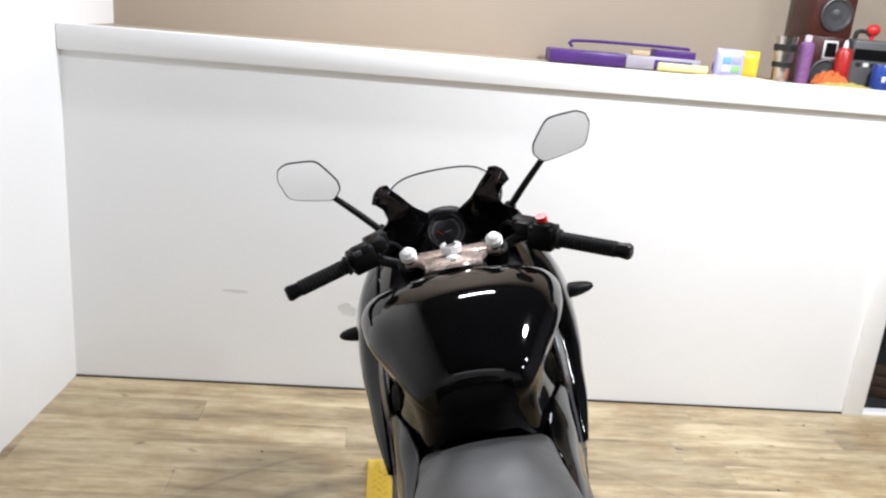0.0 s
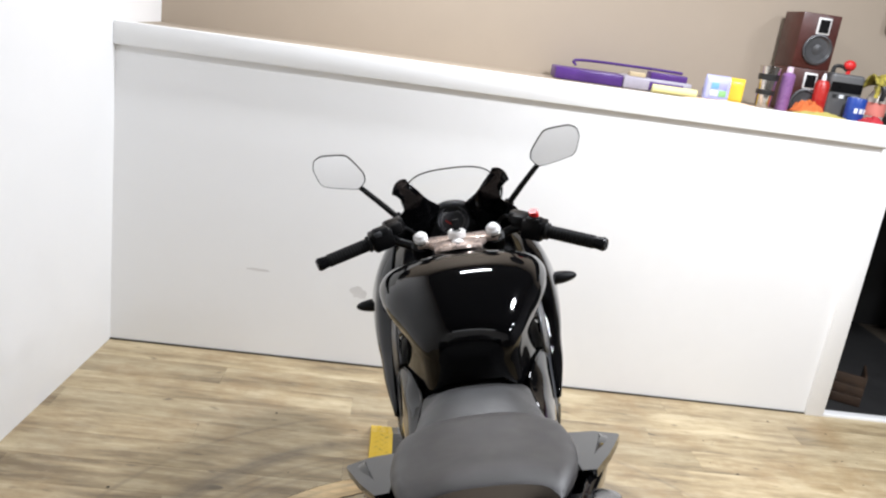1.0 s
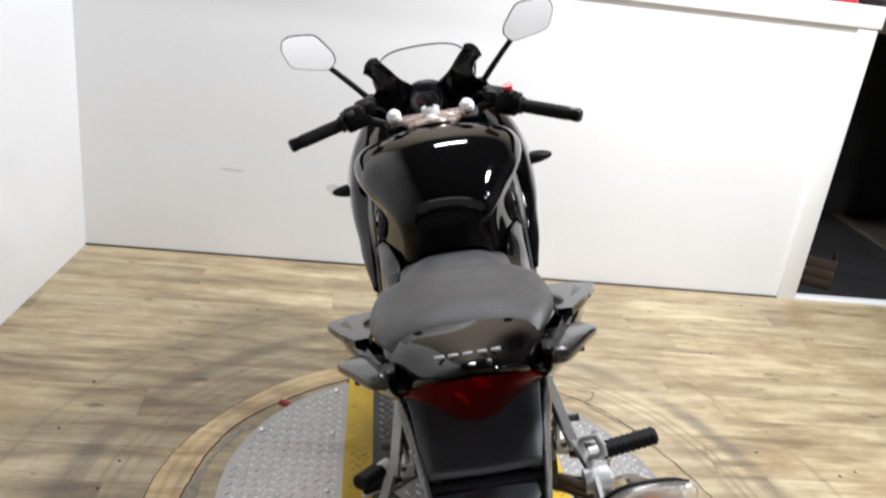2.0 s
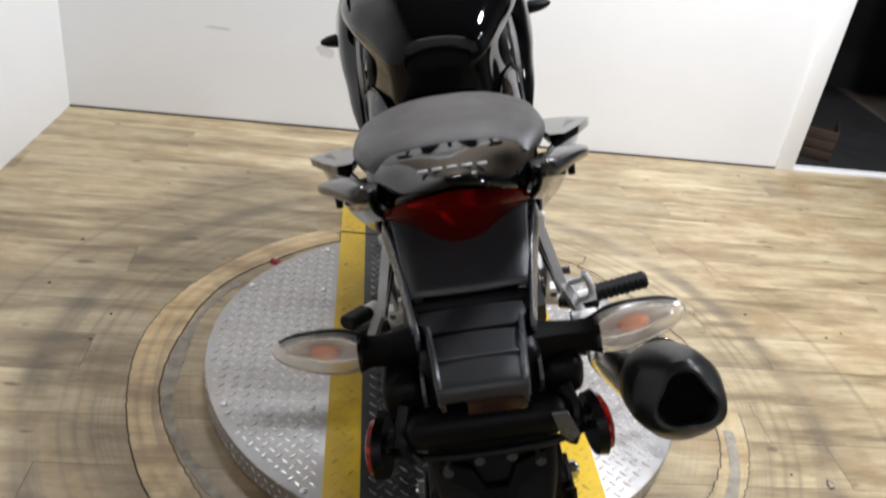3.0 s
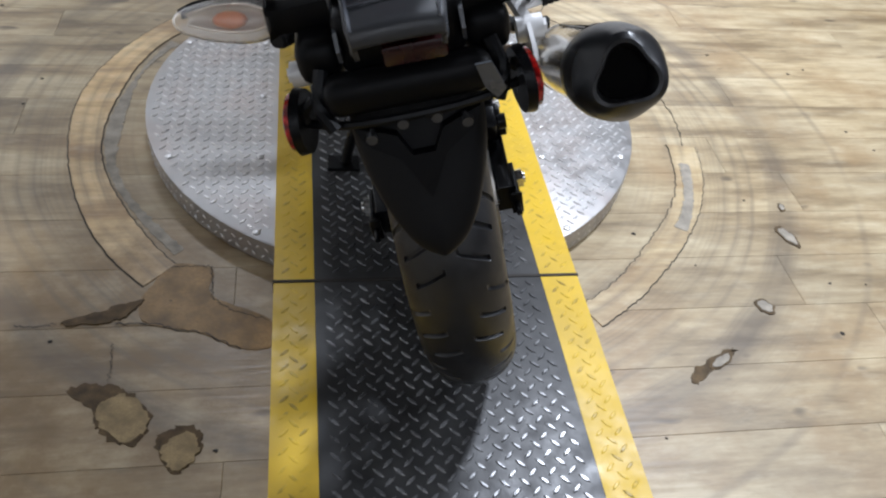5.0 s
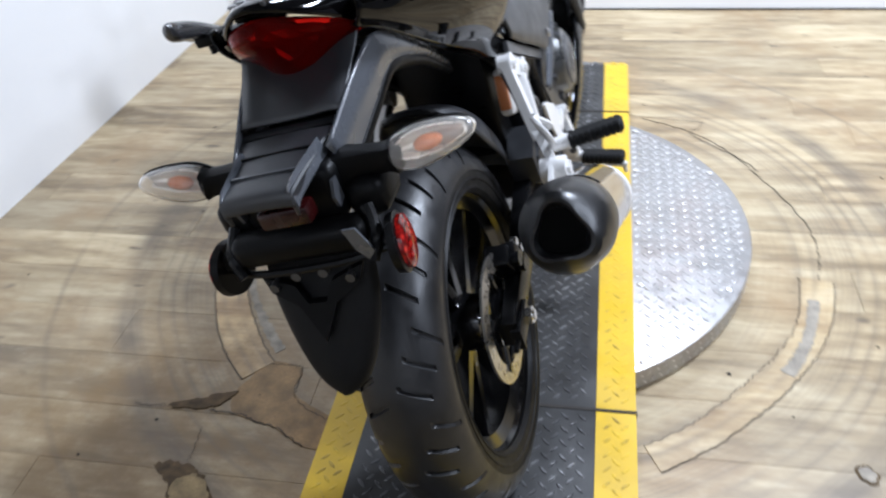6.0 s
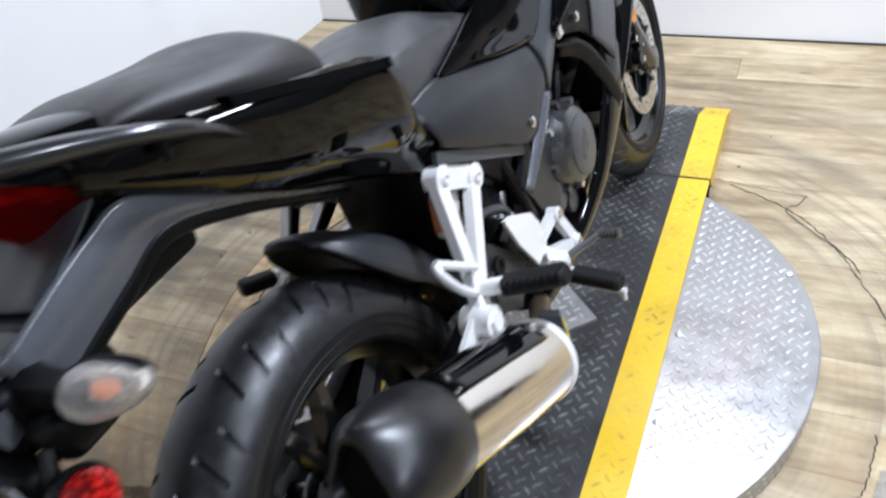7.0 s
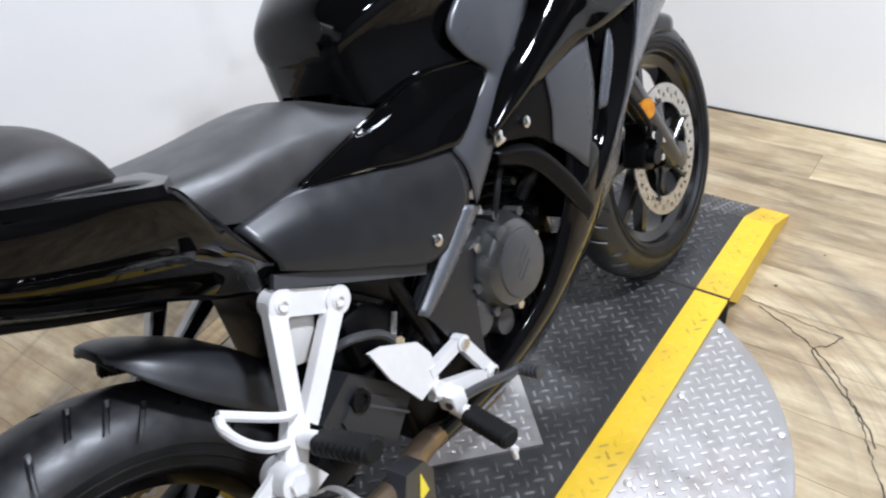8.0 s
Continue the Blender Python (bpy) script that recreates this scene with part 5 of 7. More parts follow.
def tail_deck():
    bm = bmesh.new()
    half = ([(0.104, -0.05, 0.915), (0.07, -0.05, 0.93), (0, -0.05, 0.936)],
            [(0.1, -0.08, 0.905), (0.066, -0.1, 0.935), (0, -0.115, 0.947)],
            [(0.093, -0.1, 0.896), (0.06, -0.14, 0.932), (0, -0.165, 0.954)],
            [(0.087, -0.108, 0.888), (0.055, -0.166, 0.928), (0, -0.2, 0.956)],
            [(0.085, -0.11, 0.884), (0.053, -0.168, 0.923), (0, -0.203, 0.95)])
    loft(bm, [[(-x, y, z) for x, y, z in h] + h[-2::-1] for h in half], 18, 20)
    ob = thick(part("tail_cowl", bm, M_GLOSS, bike, "gloss black tail cowl behind the seat"), 0.004)
    ob.location.z = 0.007
    # raised maker's lettering as plain bars
    for k in range(5):
        bm = bmesh.new()
        box(bm, (-0.032 + k * 0.016, -0.172 + 0.0022 * (k - 2) ** 2, 0.9565 - 0.0012 * (k - 2) ** 2), (0.0115, 0.0055, 0.003))
        soften(bm, 0.001)
        part("lettering_bar", bm, M_MARK, ob, "silver bar of lettering")
    for x in (-0.004, 0.022):
        bm = bmesh.new()
        cyl(bm, (x, -0.192, 0.949), (x, -0.193, 0.957), 0.003, seg=8)
        part("cowl_screw", bm, M_CAST, ob)
    # lamp
    bm = bmesh.new()
    rows = []
    for half in ([(0.084, -0.109, 0.881), (0.066, -0.147, 0.908), (0.036, -0.18, 0.93), (0, -0.196, 0.941)],
                 [(0.084, -0.111, 0.878), (0.062, -0.149, 0.896), (0.034, -0.182, 0.911), (0, -0.197, 0.918)],
                 [(0.081, -0.111, 0.876), (0.05, -0.142, 0.88), (0.024, -0.167, 0.884), (0, -0.178, 0.885)],
                 [(0.076, -0.109, 0.874), (0.046, -0.128, 0.864), (0.022, -0.147, 0.857), (0, -0.152, 0.855)]):
        rows.append([(-x, y, z) for x, y, z in half] + half[-2::-1])
    loft(bm, rows, 14, 30)
    lamp = thick(part("tail_lamp", bm, M_TAIL, bike, "red faceted tail lamp lens"), 0.003)
    lamp.location.z = 0.006
    lamp.scale = (1.05, 1.0, 1.0)
    bm = bmesh.new()
    rng = random.Random(7)
    rows = []
    for i in range(6):
        f = i / 5
        row = []
        for j in range(13):
            u = abs(j / 6 - 1)
            row.append(bm.verts.new(((0.072 - 0.02 * f) * (j / 6 - 1), -0.092 * u + (1 - u) * (0.036 * f - 0.176) + rng.uniform(-0.006, 0.006), 0.878 * u + (1 - u) * (0.93 - 0.064 * f))))
        rows.append(row)
    for a, b in zip(rows, rows[1:]):
        for j in range(12):
            bm.faces.new((a[j], a[j + 1], b[j + 1]))
            bm.faces.new((a[j], b[j + 1], b[j]))
    thick(part("lamp_reflector", bm, mat("lamp_reflector_metal", (0.7, 0.66, 0.64), 0.2, metal=1.0, var=0.1), lamp, "faceted bright reflector", 0), 0.002)
tail_deck()


def mudguard():
    # back face between the arms
    bm = bmesh.new()
    loft(bm, [[(-w, y, z), (-w * 0.8, y - 0.003, z + 0.004), (-w * 0.45, y - 0.003, z + 0.003), (0, y - 0.004, z + 0.003), (w * 0.45, y - 0.003, z + 0.003), (w * 0.8, y - 0.003, z + 0.004), (w, y, z)] for y, z, w in ((-0.105, 0.893, 0.084), (-0.132, 0.871, 0.078), (-0.17, 0.85, 0.073), (-0.211, 0.829, 0.069))], 12, 28)
    upper = thick(part("mudguard_upper", bm, M_DARKGREY, bike, "charcoal rear mudguard"), 0.004)
    # lower shelf, stepped in from the arms to a blunt end
    bm = bmesh.new()
    loft(bm, [[(-w, y, z - 0.012), (-w, y - 0.001, z - 0.002), (-w * 0.93, y - 0.003, z + 0.002), (0, y - 0.004, z + 0.004), (w * 0.93, y - 0.003, z + 0.002), (w, y - 0.001, z - 0.002), (w, y, z - 0.012)] for y, z, w in ((-0.204, 0.819, 0.067), (-0.232, 0.816, 0.062), (-0.25, 0.815, 0.05), (-0.293, 0.812, 0.046), (-0.33, 0.81, 0.044), (-0.342, 0.806, 0.042), (-0.345, 0.794, 0.041))], 24, 24)
    lower = thick(part("mudguard_lower", bm, M_DARKGREY, bike, "charcoal lower mudguard shelf"), 0.005)
    for w, y0, z0, m in ((0.12, -0.226, 0.8215, M_PLASTIC), (0.09, -0.268, 0.8195, M_PLASTIC), (0.086, -0.309, 0.8175, M_FRAME)):
        bm = bmesh.new()
        box(bm, (0, y0, z0), (w, 0.003, 0.004))
        part("rib", bm, m, lower)
    # bent bracket plates along both sides of the shelf, edge highlights put into their grey
    for s in (-1, 1):
        bm = bmesh.new()
        loft(bm, [[(x * s, y, z), ((x + 0.004) * s, y, z + 0.007), ((x + 0.008) * s, y, z - 0.015), ((x + 0.003) * s, y, z - 0.017)] for x, y, z in ((0.046, -0.258, 0.818), (0.042, -0.295, 0.816), (0.039, -0.333, 0.812), (0.038, -0.345, 0.806))], 8, 8, True, True)
        part("side_rail", bm, M_ARM, lower, "grey bent bracket plate")
        bm = bmesh.new()
        prism(bm, [(-0.262, 0.79), (-0.292, 0.786), (-0.302, 0.77), (-0.298, 0.756), (-0.268, 0.762)], 0.004, lambda u, v, w: Vector(((0.06 + w) * s, u, v)))
        soften(bm, 0.0012)
        part("bracket_ear", bm, M_FRAME, lower)
    # dark boxes behind the indicators
    bm = bmesh.new()
    box(bm, (0, -0.232, 0.768), (0.13, 0.12, 0.07))
    soften(bm, 0.014, 3)
    part("lamp_box", bm, M_PLASTIC, bike)
    bm = bmesh.new()
    box(bm, (0, -0.1, 0.79), (0.11, 0.16, 0.05))
    soften(bm, 0.012, 3)
    part("undertray", bm, M_PLASTIC, bike)
    for s in (-1, 1):
        bm = bmesh.new()
        box(bm, (0.085 * s, -0.25, 0.748), (0.05, 0.07, 0.05))
        soften(bm, 0.016, 3)
        part("lamp_box_end", bm, M_PLASTIC, bike)
    bm = bmesh.new()
    box(bm, (0.012, -0.32, 0.772), (0.062, 0.026, 0.022))
    soften(bm, 0.004)
    part("plate_lamp", bm, mat("dark_red_lens", (0.02, 0.002, 0.002), 0.25, var=0.2), bike, "small dark red plate lamp")
    # number plate holder: padded bar, rod, round reflectors
    bm = bmesh.new()
    box(bm, (-0.002, -0.3, 0.722), (0.175, 0.04, 0.042))
    soften(bm, 0.016, 3)
    part("plate_bar", bm, M_PLASTIC, bike, "black padded bar of the number plate holder")
    bm = bmesh.new()
    tube(bm, [(-0.122, -0.288, 0.69), (-0.06, -0.316, 0.694), (0.05, -0.32, 0.698), (0.114, -0.302, 0.701)], 0.005, 14, 8)
    for s in (-1, 1):
        tube(bm, [(0.086 * s, -0.285, 0.745), (0.094 * s, -0.306, 0.718), (0.084 * s, -0.318, 0.694)], 0.008, 8, 8)
        tube(bm, [(0.1 * s, -0.296, 0.72), (0.114 * s, -0.296, 0.708), (0.114 * s, -0.296, 0.696)], 0.006, 8, 8)
    part("plate_bracket", bm, M_ENGINE, bike)
    bm = bmesh.new()
    prism(bm, [(0.066, 0.742), (0.082, 0.742), (0.094, 0.71), (0.084, 0.7), (0.073, 0.714)], 0.003, lambda u, v, w: Vector((u, -0.3225 - w, v)))
    soften(bm, 0.001)
    part("bracket_tab", bm, M_ARM, bike, "bright metal tab of the plate bracket")
    for s, at in ((-1, (-0.114, -0.286, 0.69)), (1, (0.107, -0.302, 0.7))):
        place = Matrix.Translation(at) @ pose(0, 0, 0, 0, 0, 10 * s) @ Matrix.Diagonal((s, 1, 1, 1))
        bm = bmesh.new()
        lathe(bm, [(0.0, 0.001), (0.0, 0.034), (0.01, 0.036), (0.012, 0.03), (0.012, 0.001)], (0, 0, 0), "x", 36)
        turned(bm, place)
        cup = part("reflector_cup", bm, M_ENGINE, bike)
        bm = bmesh.new()
        lathe(bm, [(0.012, 0.031), (0.017, 0.0305), (0.02, 0.024), (0.021, 0.002)], (0, 0, 0), "x", 36)
        turned(bm, place)
        part("reflector", bm, M_REDREF, cup, "round red side reflector")
    # flap hanging behind the tyre
    bm = bmesh.new()
    secs = []
    for z, w, y in ((0.712, 0.062, -0.292), (0.69, 0.069, -0.3), (0.655, 0.069, -0.314), (0.62, 0.062, -0.33), (0.585, 0.05, -0.346), (0.56, 0.037, -0.357), (0.545, 0.024, -0.362), (0.538, 0.01, -0.364)):
        secs.append([(-w, y + 0.014, z), (-w * 0.8, y + 0.003, z), (0, y - 0.004, z), (w * 0.8, y + 0.003, z), (w, y + 0.014, z)])
    loft(bm, secs, 26, 16)
    flap = thick(part("mud_flap", bm, M_FLAP, bike, "black plastic mud flap behind the rear tyre"), 0.004)
    bm = bmesh.new()
    prism(bm, [(-0.066, 0.688), (-0.058, 0.67), (-0.024, 0.652), (0, 0.61), (0.024, 0.652), (0.058, 0.67), (0.066, 0.688), (0.024, 0.676), (0.012, 0.655), (-0.012, 0.655), (-0.024, 0.676)], 0.01, lambda u, v, w: Vector((u, -0.31 - w - (0.69 - v) * 0.4 + 0.1 * abs(u), v)))
    soften(bm, 0.003)
    part("flap_rib", bm, M_PLASTIC, flap, "V-shaped rib")
    for x, z in ((-0.05, 0.678), (0.05, 0.678), (-0.015, 0.69), (0.02, 0.69)):
        bm = bmesh.new()
        cyl(bm, (x, -0.312, z), (x, -0.326, z), 0.006, seg=8)
        part("flap_bolt", bm, M_CAST, flap)
mudguard()


def indicator(name, root_at, tip, size, material, stalk_from):
    """A drop-shaped lamp on a stalk."""
    a, b = Vector(root_at), Vector(tip)
    d = b - a
    turn = d.to_track_quat("X", "Z").to_matrix().to_4x4()
    L = d.length
    place = Matrix.Translation(a) @ turn
    root = new(name)
    root.parent = bike
    bm = bmesh.new()
    secs = []
    for f, w, h in ((0.0, 0.3, 0.32), (0.08, 0.72, 0.8), (0.3, 1.0, 1.0), (0.55, 0.95, 0.92), (0.8, 0.72, 0.68), (0.95, 0.42, 0.38), (1.0, 0.12, 0.12)):
        secs.append([place @ Vector((L * f, size * w * math.cos(q), size * 0.85 * h * math.sin(q))) for q in (2 * math.pi * k / 10 for k in range(10))])
    loft(bm, secs, 22, 24, True, True)
    lens = part("lens", bm, material, root, "pointed indicator lens", 60)
    if material is M_CLEAR:
        lens.visible_shadow = False
        thick(lens, 0.0016)
    if material is M_CLEAR:
        bm = bmesh.new()
        bmesh.ops.create_uvsphere(bm, u_segments=16, v_segments=10, radius=1.0, matrix=place @ Matrix.Translation((L * 0.46, 0, 0)) @ Matrix.Diagonal((L * 0.17, size * 0.34, size * 0.34, 1)))
        part("bulb", bm, M_BULB, root, "amber bulb inside the lens")
        bm = bmesh.new()
        secs = []
        for f, w in ((0.06, 0.4), (0.3, 0.8), (0.6, 0.74), (0.88, 0.3)):
            ahead = 1 if d.x > 0 else -1
            secs.append([place @ Vector((L * f, size * w * math.sin(q) * ahead, size * 0.75 * w * math.cos(q))) for q in (0.1, 0.8, 1.57, 2.3, 3.04)])
        loft(bm, secs, 14, 12)
        thick(part("lamp_shell", bm, M_REFLECTOR, root), 0.002)
        bm = bmesh.new()
        loft(bm, [[place @ Vector((L * f, size * 1.03 * w * math.cos(q) * ahead, size * 0.885 * h * math.sin(q))) for q in (-0.35, -0.05, 0.25, 0.55, 0.9, 1.25)] for f, w, h in ((-0.04, 0.5, 0.5), (0.08, 0.76, 0.82), (0.3, 1.0, 1.0), (0.55, 0.95, 0.92), (0.8, 0.74, 0.7), (0.95, 0.44, 0.4))], 20, 14)
        thick(part("hood", bm, M_PLASTIC, root), 0.003)
    bm = bmesh.new()
    c = Vector(stalk_from)
    dd = a + d * 0.1 - c
    t2 = Matrix.Translation(c) @ dd.to_track_quat("X", "Z").to_matrix().to_4x4()
    n = dd.length
    loft(bm, [[t2 @ Vector((n * f, w * u, h * v)) for u, v in ((1, 1), (-1, 1), (-1, -1), (1, -1))] for f, w, h in ((0, size * 0.72, size * 0.75), (0.4, size * 0.5, size * 0.6), (0.8, size * 0.46, size * 0.5), (1.0, size * 0.6, size * 0.62))], 10, 8, True, True)
    part("stalk", bm, M_PLASTIC, root)


for s in (-1, 1):
    back = -0.2405 - 0.0115 * s
    indicator("rear_indicator", (0.121 * s, back - 0.003, 0.782), (0.224 * s, back, 0.8), 0.0265, M_CLEAR, (0.055 * s, back, 0.78))
    indicator("front_indicator", (0.236 * s + 0.004, 1.2, 0.756 + 0.006 * s), (0.312 * s + 0.005, 1.205, 0.757 + 0.008 * s), 0.021, M_PLASTIC, (0.19 * s, 1.215, 0.757))


def side_bodywork(s):
    # grey side cover under seat and tank
    mirrored("side_cover", M_GREY, s, [
        [(0.128, 0.292, 0.735), (0.146, 0.3, 0.71), (0.15, 0.312, 0.682), (0.148, 0.314, 0.668)],
        [(0.128, 0.387, 0.735), (0.15, 0.382, 0.7), (0.155, 0.376, 0.655), (0.152, 0.372, 0.632)],
        [(0.137, 0.476, 0.711), (0.156, 0.47, 0.675), (0.16, 0.46, 0.618), (0.157, 0.45, 0.59)],
        [(0.148, 0.566, 0.688), (0.16, 0.562, 0.65), (0.164, 0.555, 0.582), (0.161, 0.538, 0.545)],
        [(0.156, 0.642, 0.666), (0.165, 0.646, 0.64), (0.167, 0.642, 0.605), (0.164, 0.622, 0.562)],
    ], 26, 14, 0.004, "satin grey side cover")
    # dark liner under the side cover
    mirrored("side_liner", M_PLASTIC, s, [
        [(0.13, 0.3, 0.672), (0.128, 0.302, 0.655), (0.115, 0.31, 0.64)],
        [(0.138, 0.4, 0.62), (0.134, 0.4, 0.6), (0.118, 0.405, 0.575)],
        [(0.145, 0.5, 0.566), (0.14, 0.49, 0.54), (0.12, 0.485, 0.5)],
    ], 16, 8, 0.004)
    bm = bmesh.new()
    strut(bm, (0.14 * s, 0.302, 0.658), (0.146 * s, 0.53, 0.536), 0.018, 0.018, 0.008)
    soften(bm, 0.002)
    part("subframe_rail", bm, M_FRAME, bike, "grey rail under the side cover")
    # rounded upper edge of the gloss panel
    bm = bmesh.new()
    tube(bm, [(0.128 * s, 0.4, 0.735), (0.121 * s, 0.484, 0.746), (0.112 * s, 0.572, 0.758), (0.131 * s, 0.648, 0.776), (0.157 * s, 0.732, 0.766)], 0.0035, 30, 8)
    part("panel_edge", bm, M_GLOSS, bike)
    # grey band rising from the side cover, beside the tank, lightened as if half lit
    mirrored("frame_cover", M_FRAME, s, [
        [(0.16, 0.64, 0.668), (0.17, 0.648, 0.63), (0.163, 0.652, 0.572)],
        [(0.164, 0.7, 0.706), (0.175, 0.705, 0.672), (0.171, 0.708, 0.63)],
        [(0.166, 0.75, 0.741), (0.177, 0.76, 0.716), (0.176, 0.77, 0.69)],
        [(0.162, 0.72, 0.776), (0.177, 0.77, 0.754), (0.18, 0.814, 0.736)],
        [(0.158, 0.702, 0.817), (0.175, 0.77, 0.796), (0.181, 0.846, 0.774)],
        [(0.158, 0.738, 0.852), (0.173, 0.8, 0.83), (0.181, 0.875, 0.805)],
        [(0.15, 0.84, 0.905), (0.165, 0.89, 0.885), (0.175, 0.94, 0.86)],
    ], 40, 12, 0.004, "satin grey band beside the tank")
    mirrored("frame_strip", M_ARM, s, [
        [(0.15, 0.484, 0.486), (0.157, 0.492, 0.479), (0.152, 0.5, 0.47)],
        [(0.158, 0.556, 0.542), (0.166, 0.568, 0.532), (0.159, 0.582, 0.516)],
        [(0.162, 0.616, 0.588), (0.17, 0.634, 0.582), (0.163, 0.654, 0.566)],
    ], 20, 10, 0.004, "frame cover strip, its grey lightened as if lit")
    # gloss black wedge between tank, seat and side cover
    mirrored("tank_side_panel", M_GLOSS, s, [
        [(0.126, 0.398, 0.734), (0.129, 0.398, 0.732), (0.131, 0.396, 0.73)],
        [(0.12, 0.484, 0.744), (0.137, 0.484, 0.73), (0.146, 0.486, 0.712)],
        [(0.11, 0.572, 0.756), (0.14, 0.566, 0.736), (0.156, 0.556, 0.69)],
        [(0.13, 0.648, 0.774), (0.154, 0.642, 0.734), (0.163, 0.622, 0.676)],
        [(0.156, 0.732, 0.764), (0.164, 0.708, 0.73), (0.167, 0.662, 0.676)],
        [(0.165, 0.75, 0.746), (0.168, 0.75, 0.743), (0.169, 0.75, 0.74)],
    ], 30, 14, 0.004, "gloss black panel under the tank")
    # upper fairing side, gloss black, from the screen back to the knee
    mirrored("fairing_upper", M_GLOSS, s, [
        [(0.18, 0.7, 0.665), (0.184, 0.7, 0.663), (0.186, 0.702, 0.659), (0.182, 0.706, 0.654)],
        [(0.182, 0.765, 0.727), (0.198, 0.775, 0.714), (0.206, 0.785, 0.7), (0.198, 0.796, 0.686)],
        [(0.182, 0.816, 0.762), (0.207, 0.836, 0.75), (0.215, 0.852, 0.73), (0.206, 0.868, 0.7)],
        [(0.18, 0.872, 0.806), (0.212, 0.892, 0.792), (0.225, 0.908, 0.76), (0.216, 0.926, 0.715)],
        [(0.172, 0.96, 0.875), (0.214, 0.985, 0.86), (0.235, 1.0, 0.79), (0.238, 1.02, 0.725)],
        [(0.15, 1.1, 0.985), (0.205, 1.13, 0.905), (0.24, 1.15, 0.825), (0.25, 1.16, 0.745)],
        [(0.12, 1.28, 0.985), (0.17, 1.32, 0.905), (0.205, 1.34, 0.825), (0.215, 1.34, 0.745)],
        [(0.05, 1.46, 0.905), (0.09, 1.52, 0.855), (0.11, 1.54, 0.805), (0.115, 1.54, 0.745)],
    ], 38, 16, 0.004, "gloss black upper fairing side")
    # grey side cowl, its lit tone put into the colour
    mirrored("fairing_lower", M_ARM, s, [
        [(0.245, 1.1, 0.77), (0.23, 1.24, 0.74), (0.18, 1.38, 0.7)],
        [(0.236, 1.085, 0.7), (0.215, 1.165, 0.66), (0.16, 1.255, 0.61)],
        [(0.222, 1.045, 0.6), (0.203, 1.078, 0.578), (0.15, 1.145, 0.525)],
        [(0.204, 0.98, 0.51), (0.192, 1.0, 0.495), (0.14, 1.08, 0.42)],
        [(0.192, 0.93, 0.455), (0.182, 0.93, 0.44), (0.13, 0.99, 0.35)],
    ], 30, 14, 0.004, "satin grey fairing side")
    # gloss black belly strip
    mirrored("belly_panel", M_GLOSS, s, [
        [(0.184, 0.88, 0.57), (0.194, 0.945, 0.54), (0.18, 0.99, 0.48), (0.13, 1.04, 0.4)],
        [(0.18, 0.85, 0.49), (0.189, 0.9, 0.46), (0.175, 0.94, 0.41), (0.12, 0.98, 0.33)],
        [(0.17, 0.815, 0.43), (0.178, 0.84, 0.395), (0.165, 0.86, 0.35), (0.11, 0.9, 0.27)],
        [(0.155, 0.74, 0.35), (0.162, 0.745, 0.325), (0.15, 0.75, 0.29), (0.1, 0.78, 0.22)],
        [(0.135, 0.6, 0.295), (0.142, 0.6, 0.28), (0.13, 0.6, 0.25), (0.09, 0.62, 0.2)],
        [(0.115, 0.42, 0.28), (0.12, 0.415, 0.27), (0.115, 0.42, 0.25), (0.09, 0.43, 0.23)],
    ], 30, 12, 0.004, "gloss black belly panel")
    # gloss black vent surround with its grey blade
    mirrored("fairing_edge", M_GLOSS, s, [
        [(0.215, 0.945, 0.735), (0.2, 1.0, 0.73), (0.222, 1.04, 0.74), (0.24, 1.1, 0.76)],
        [(0.21, 0.95, 0.65), (0.19, 1.0, 0.65), (0.214, 1.035, 0.66), (0.234, 1.085, 0.69)],
        [(0.2, 0.93, 0.56), (0.18, 0.97, 0.56), (0.2, 1.0, 0.57), (0.22, 1.04, 0.6)],
        [(0.185, 0.88, 0.48), (0.175, 0.91, 0.48), (0.19, 0.94, 0.49), (0.204, 0.98, 0.51)],
        [(0.176, 0.85, 0.45), (0.172, 0.87, 0.445), (0.182, 0.89, 0.445), (0.192, 0.93, 0.455)],
    ], 26, 14, 0.004, "gloss black vent surround")
    mirrored("vent_blade", M_ARM, s, [
        [(0.21, 1.028, 0.705), (0.213, 1.031, 0.705), (0.21, 1.034, 0.704)],
        [(0.206, 1.0, 0.655), (0.214, 1.015, 0.655), (0.208, 1.035, 0.658)],
        [(0.2, 0.966, 0.585), (0.207, 0.982, 0.585), (0.201, 0.999, 0.592)],
    ], 12, 6, 0.004)
    # black infill under the band, and the grey panel ahead of it
    mirrored("fairing_infill", M_PLASTIC, s, [
        [(0.178, 0.7, 0.656), (0.182, 0.72, 0.644), (0.18, 0.736, 0.636)],
        [(0.195, 0.803, 0.694), (0.192, 0.802, 0.655), (0.186, 0.8, 0.612)],
        [(0.2, 0.84, 0.702), (0.196, 0.84, 0.641), (0.187, 0.835, 0.584)],
    ], 14, 12, 0.004, "black fairing infill")
    mirrored("infill_panel", M_FRAME, s, [
        [(0.203, 0.838, 0.7), (0.199, 0.84, 0.641), (0.19, 0.835, 0.586)],
        [(0.209, 0.885, 0.71), (0.203, 0.882, 0.626), (0.192, 0.868, 0.553)],
        [(0.214, 0.955, 0.715), (0.208, 0.95, 0.62), (0.193, 0.91, 0.505)],
    ], 14, 12, 0.004, "grey inner fairing panel")
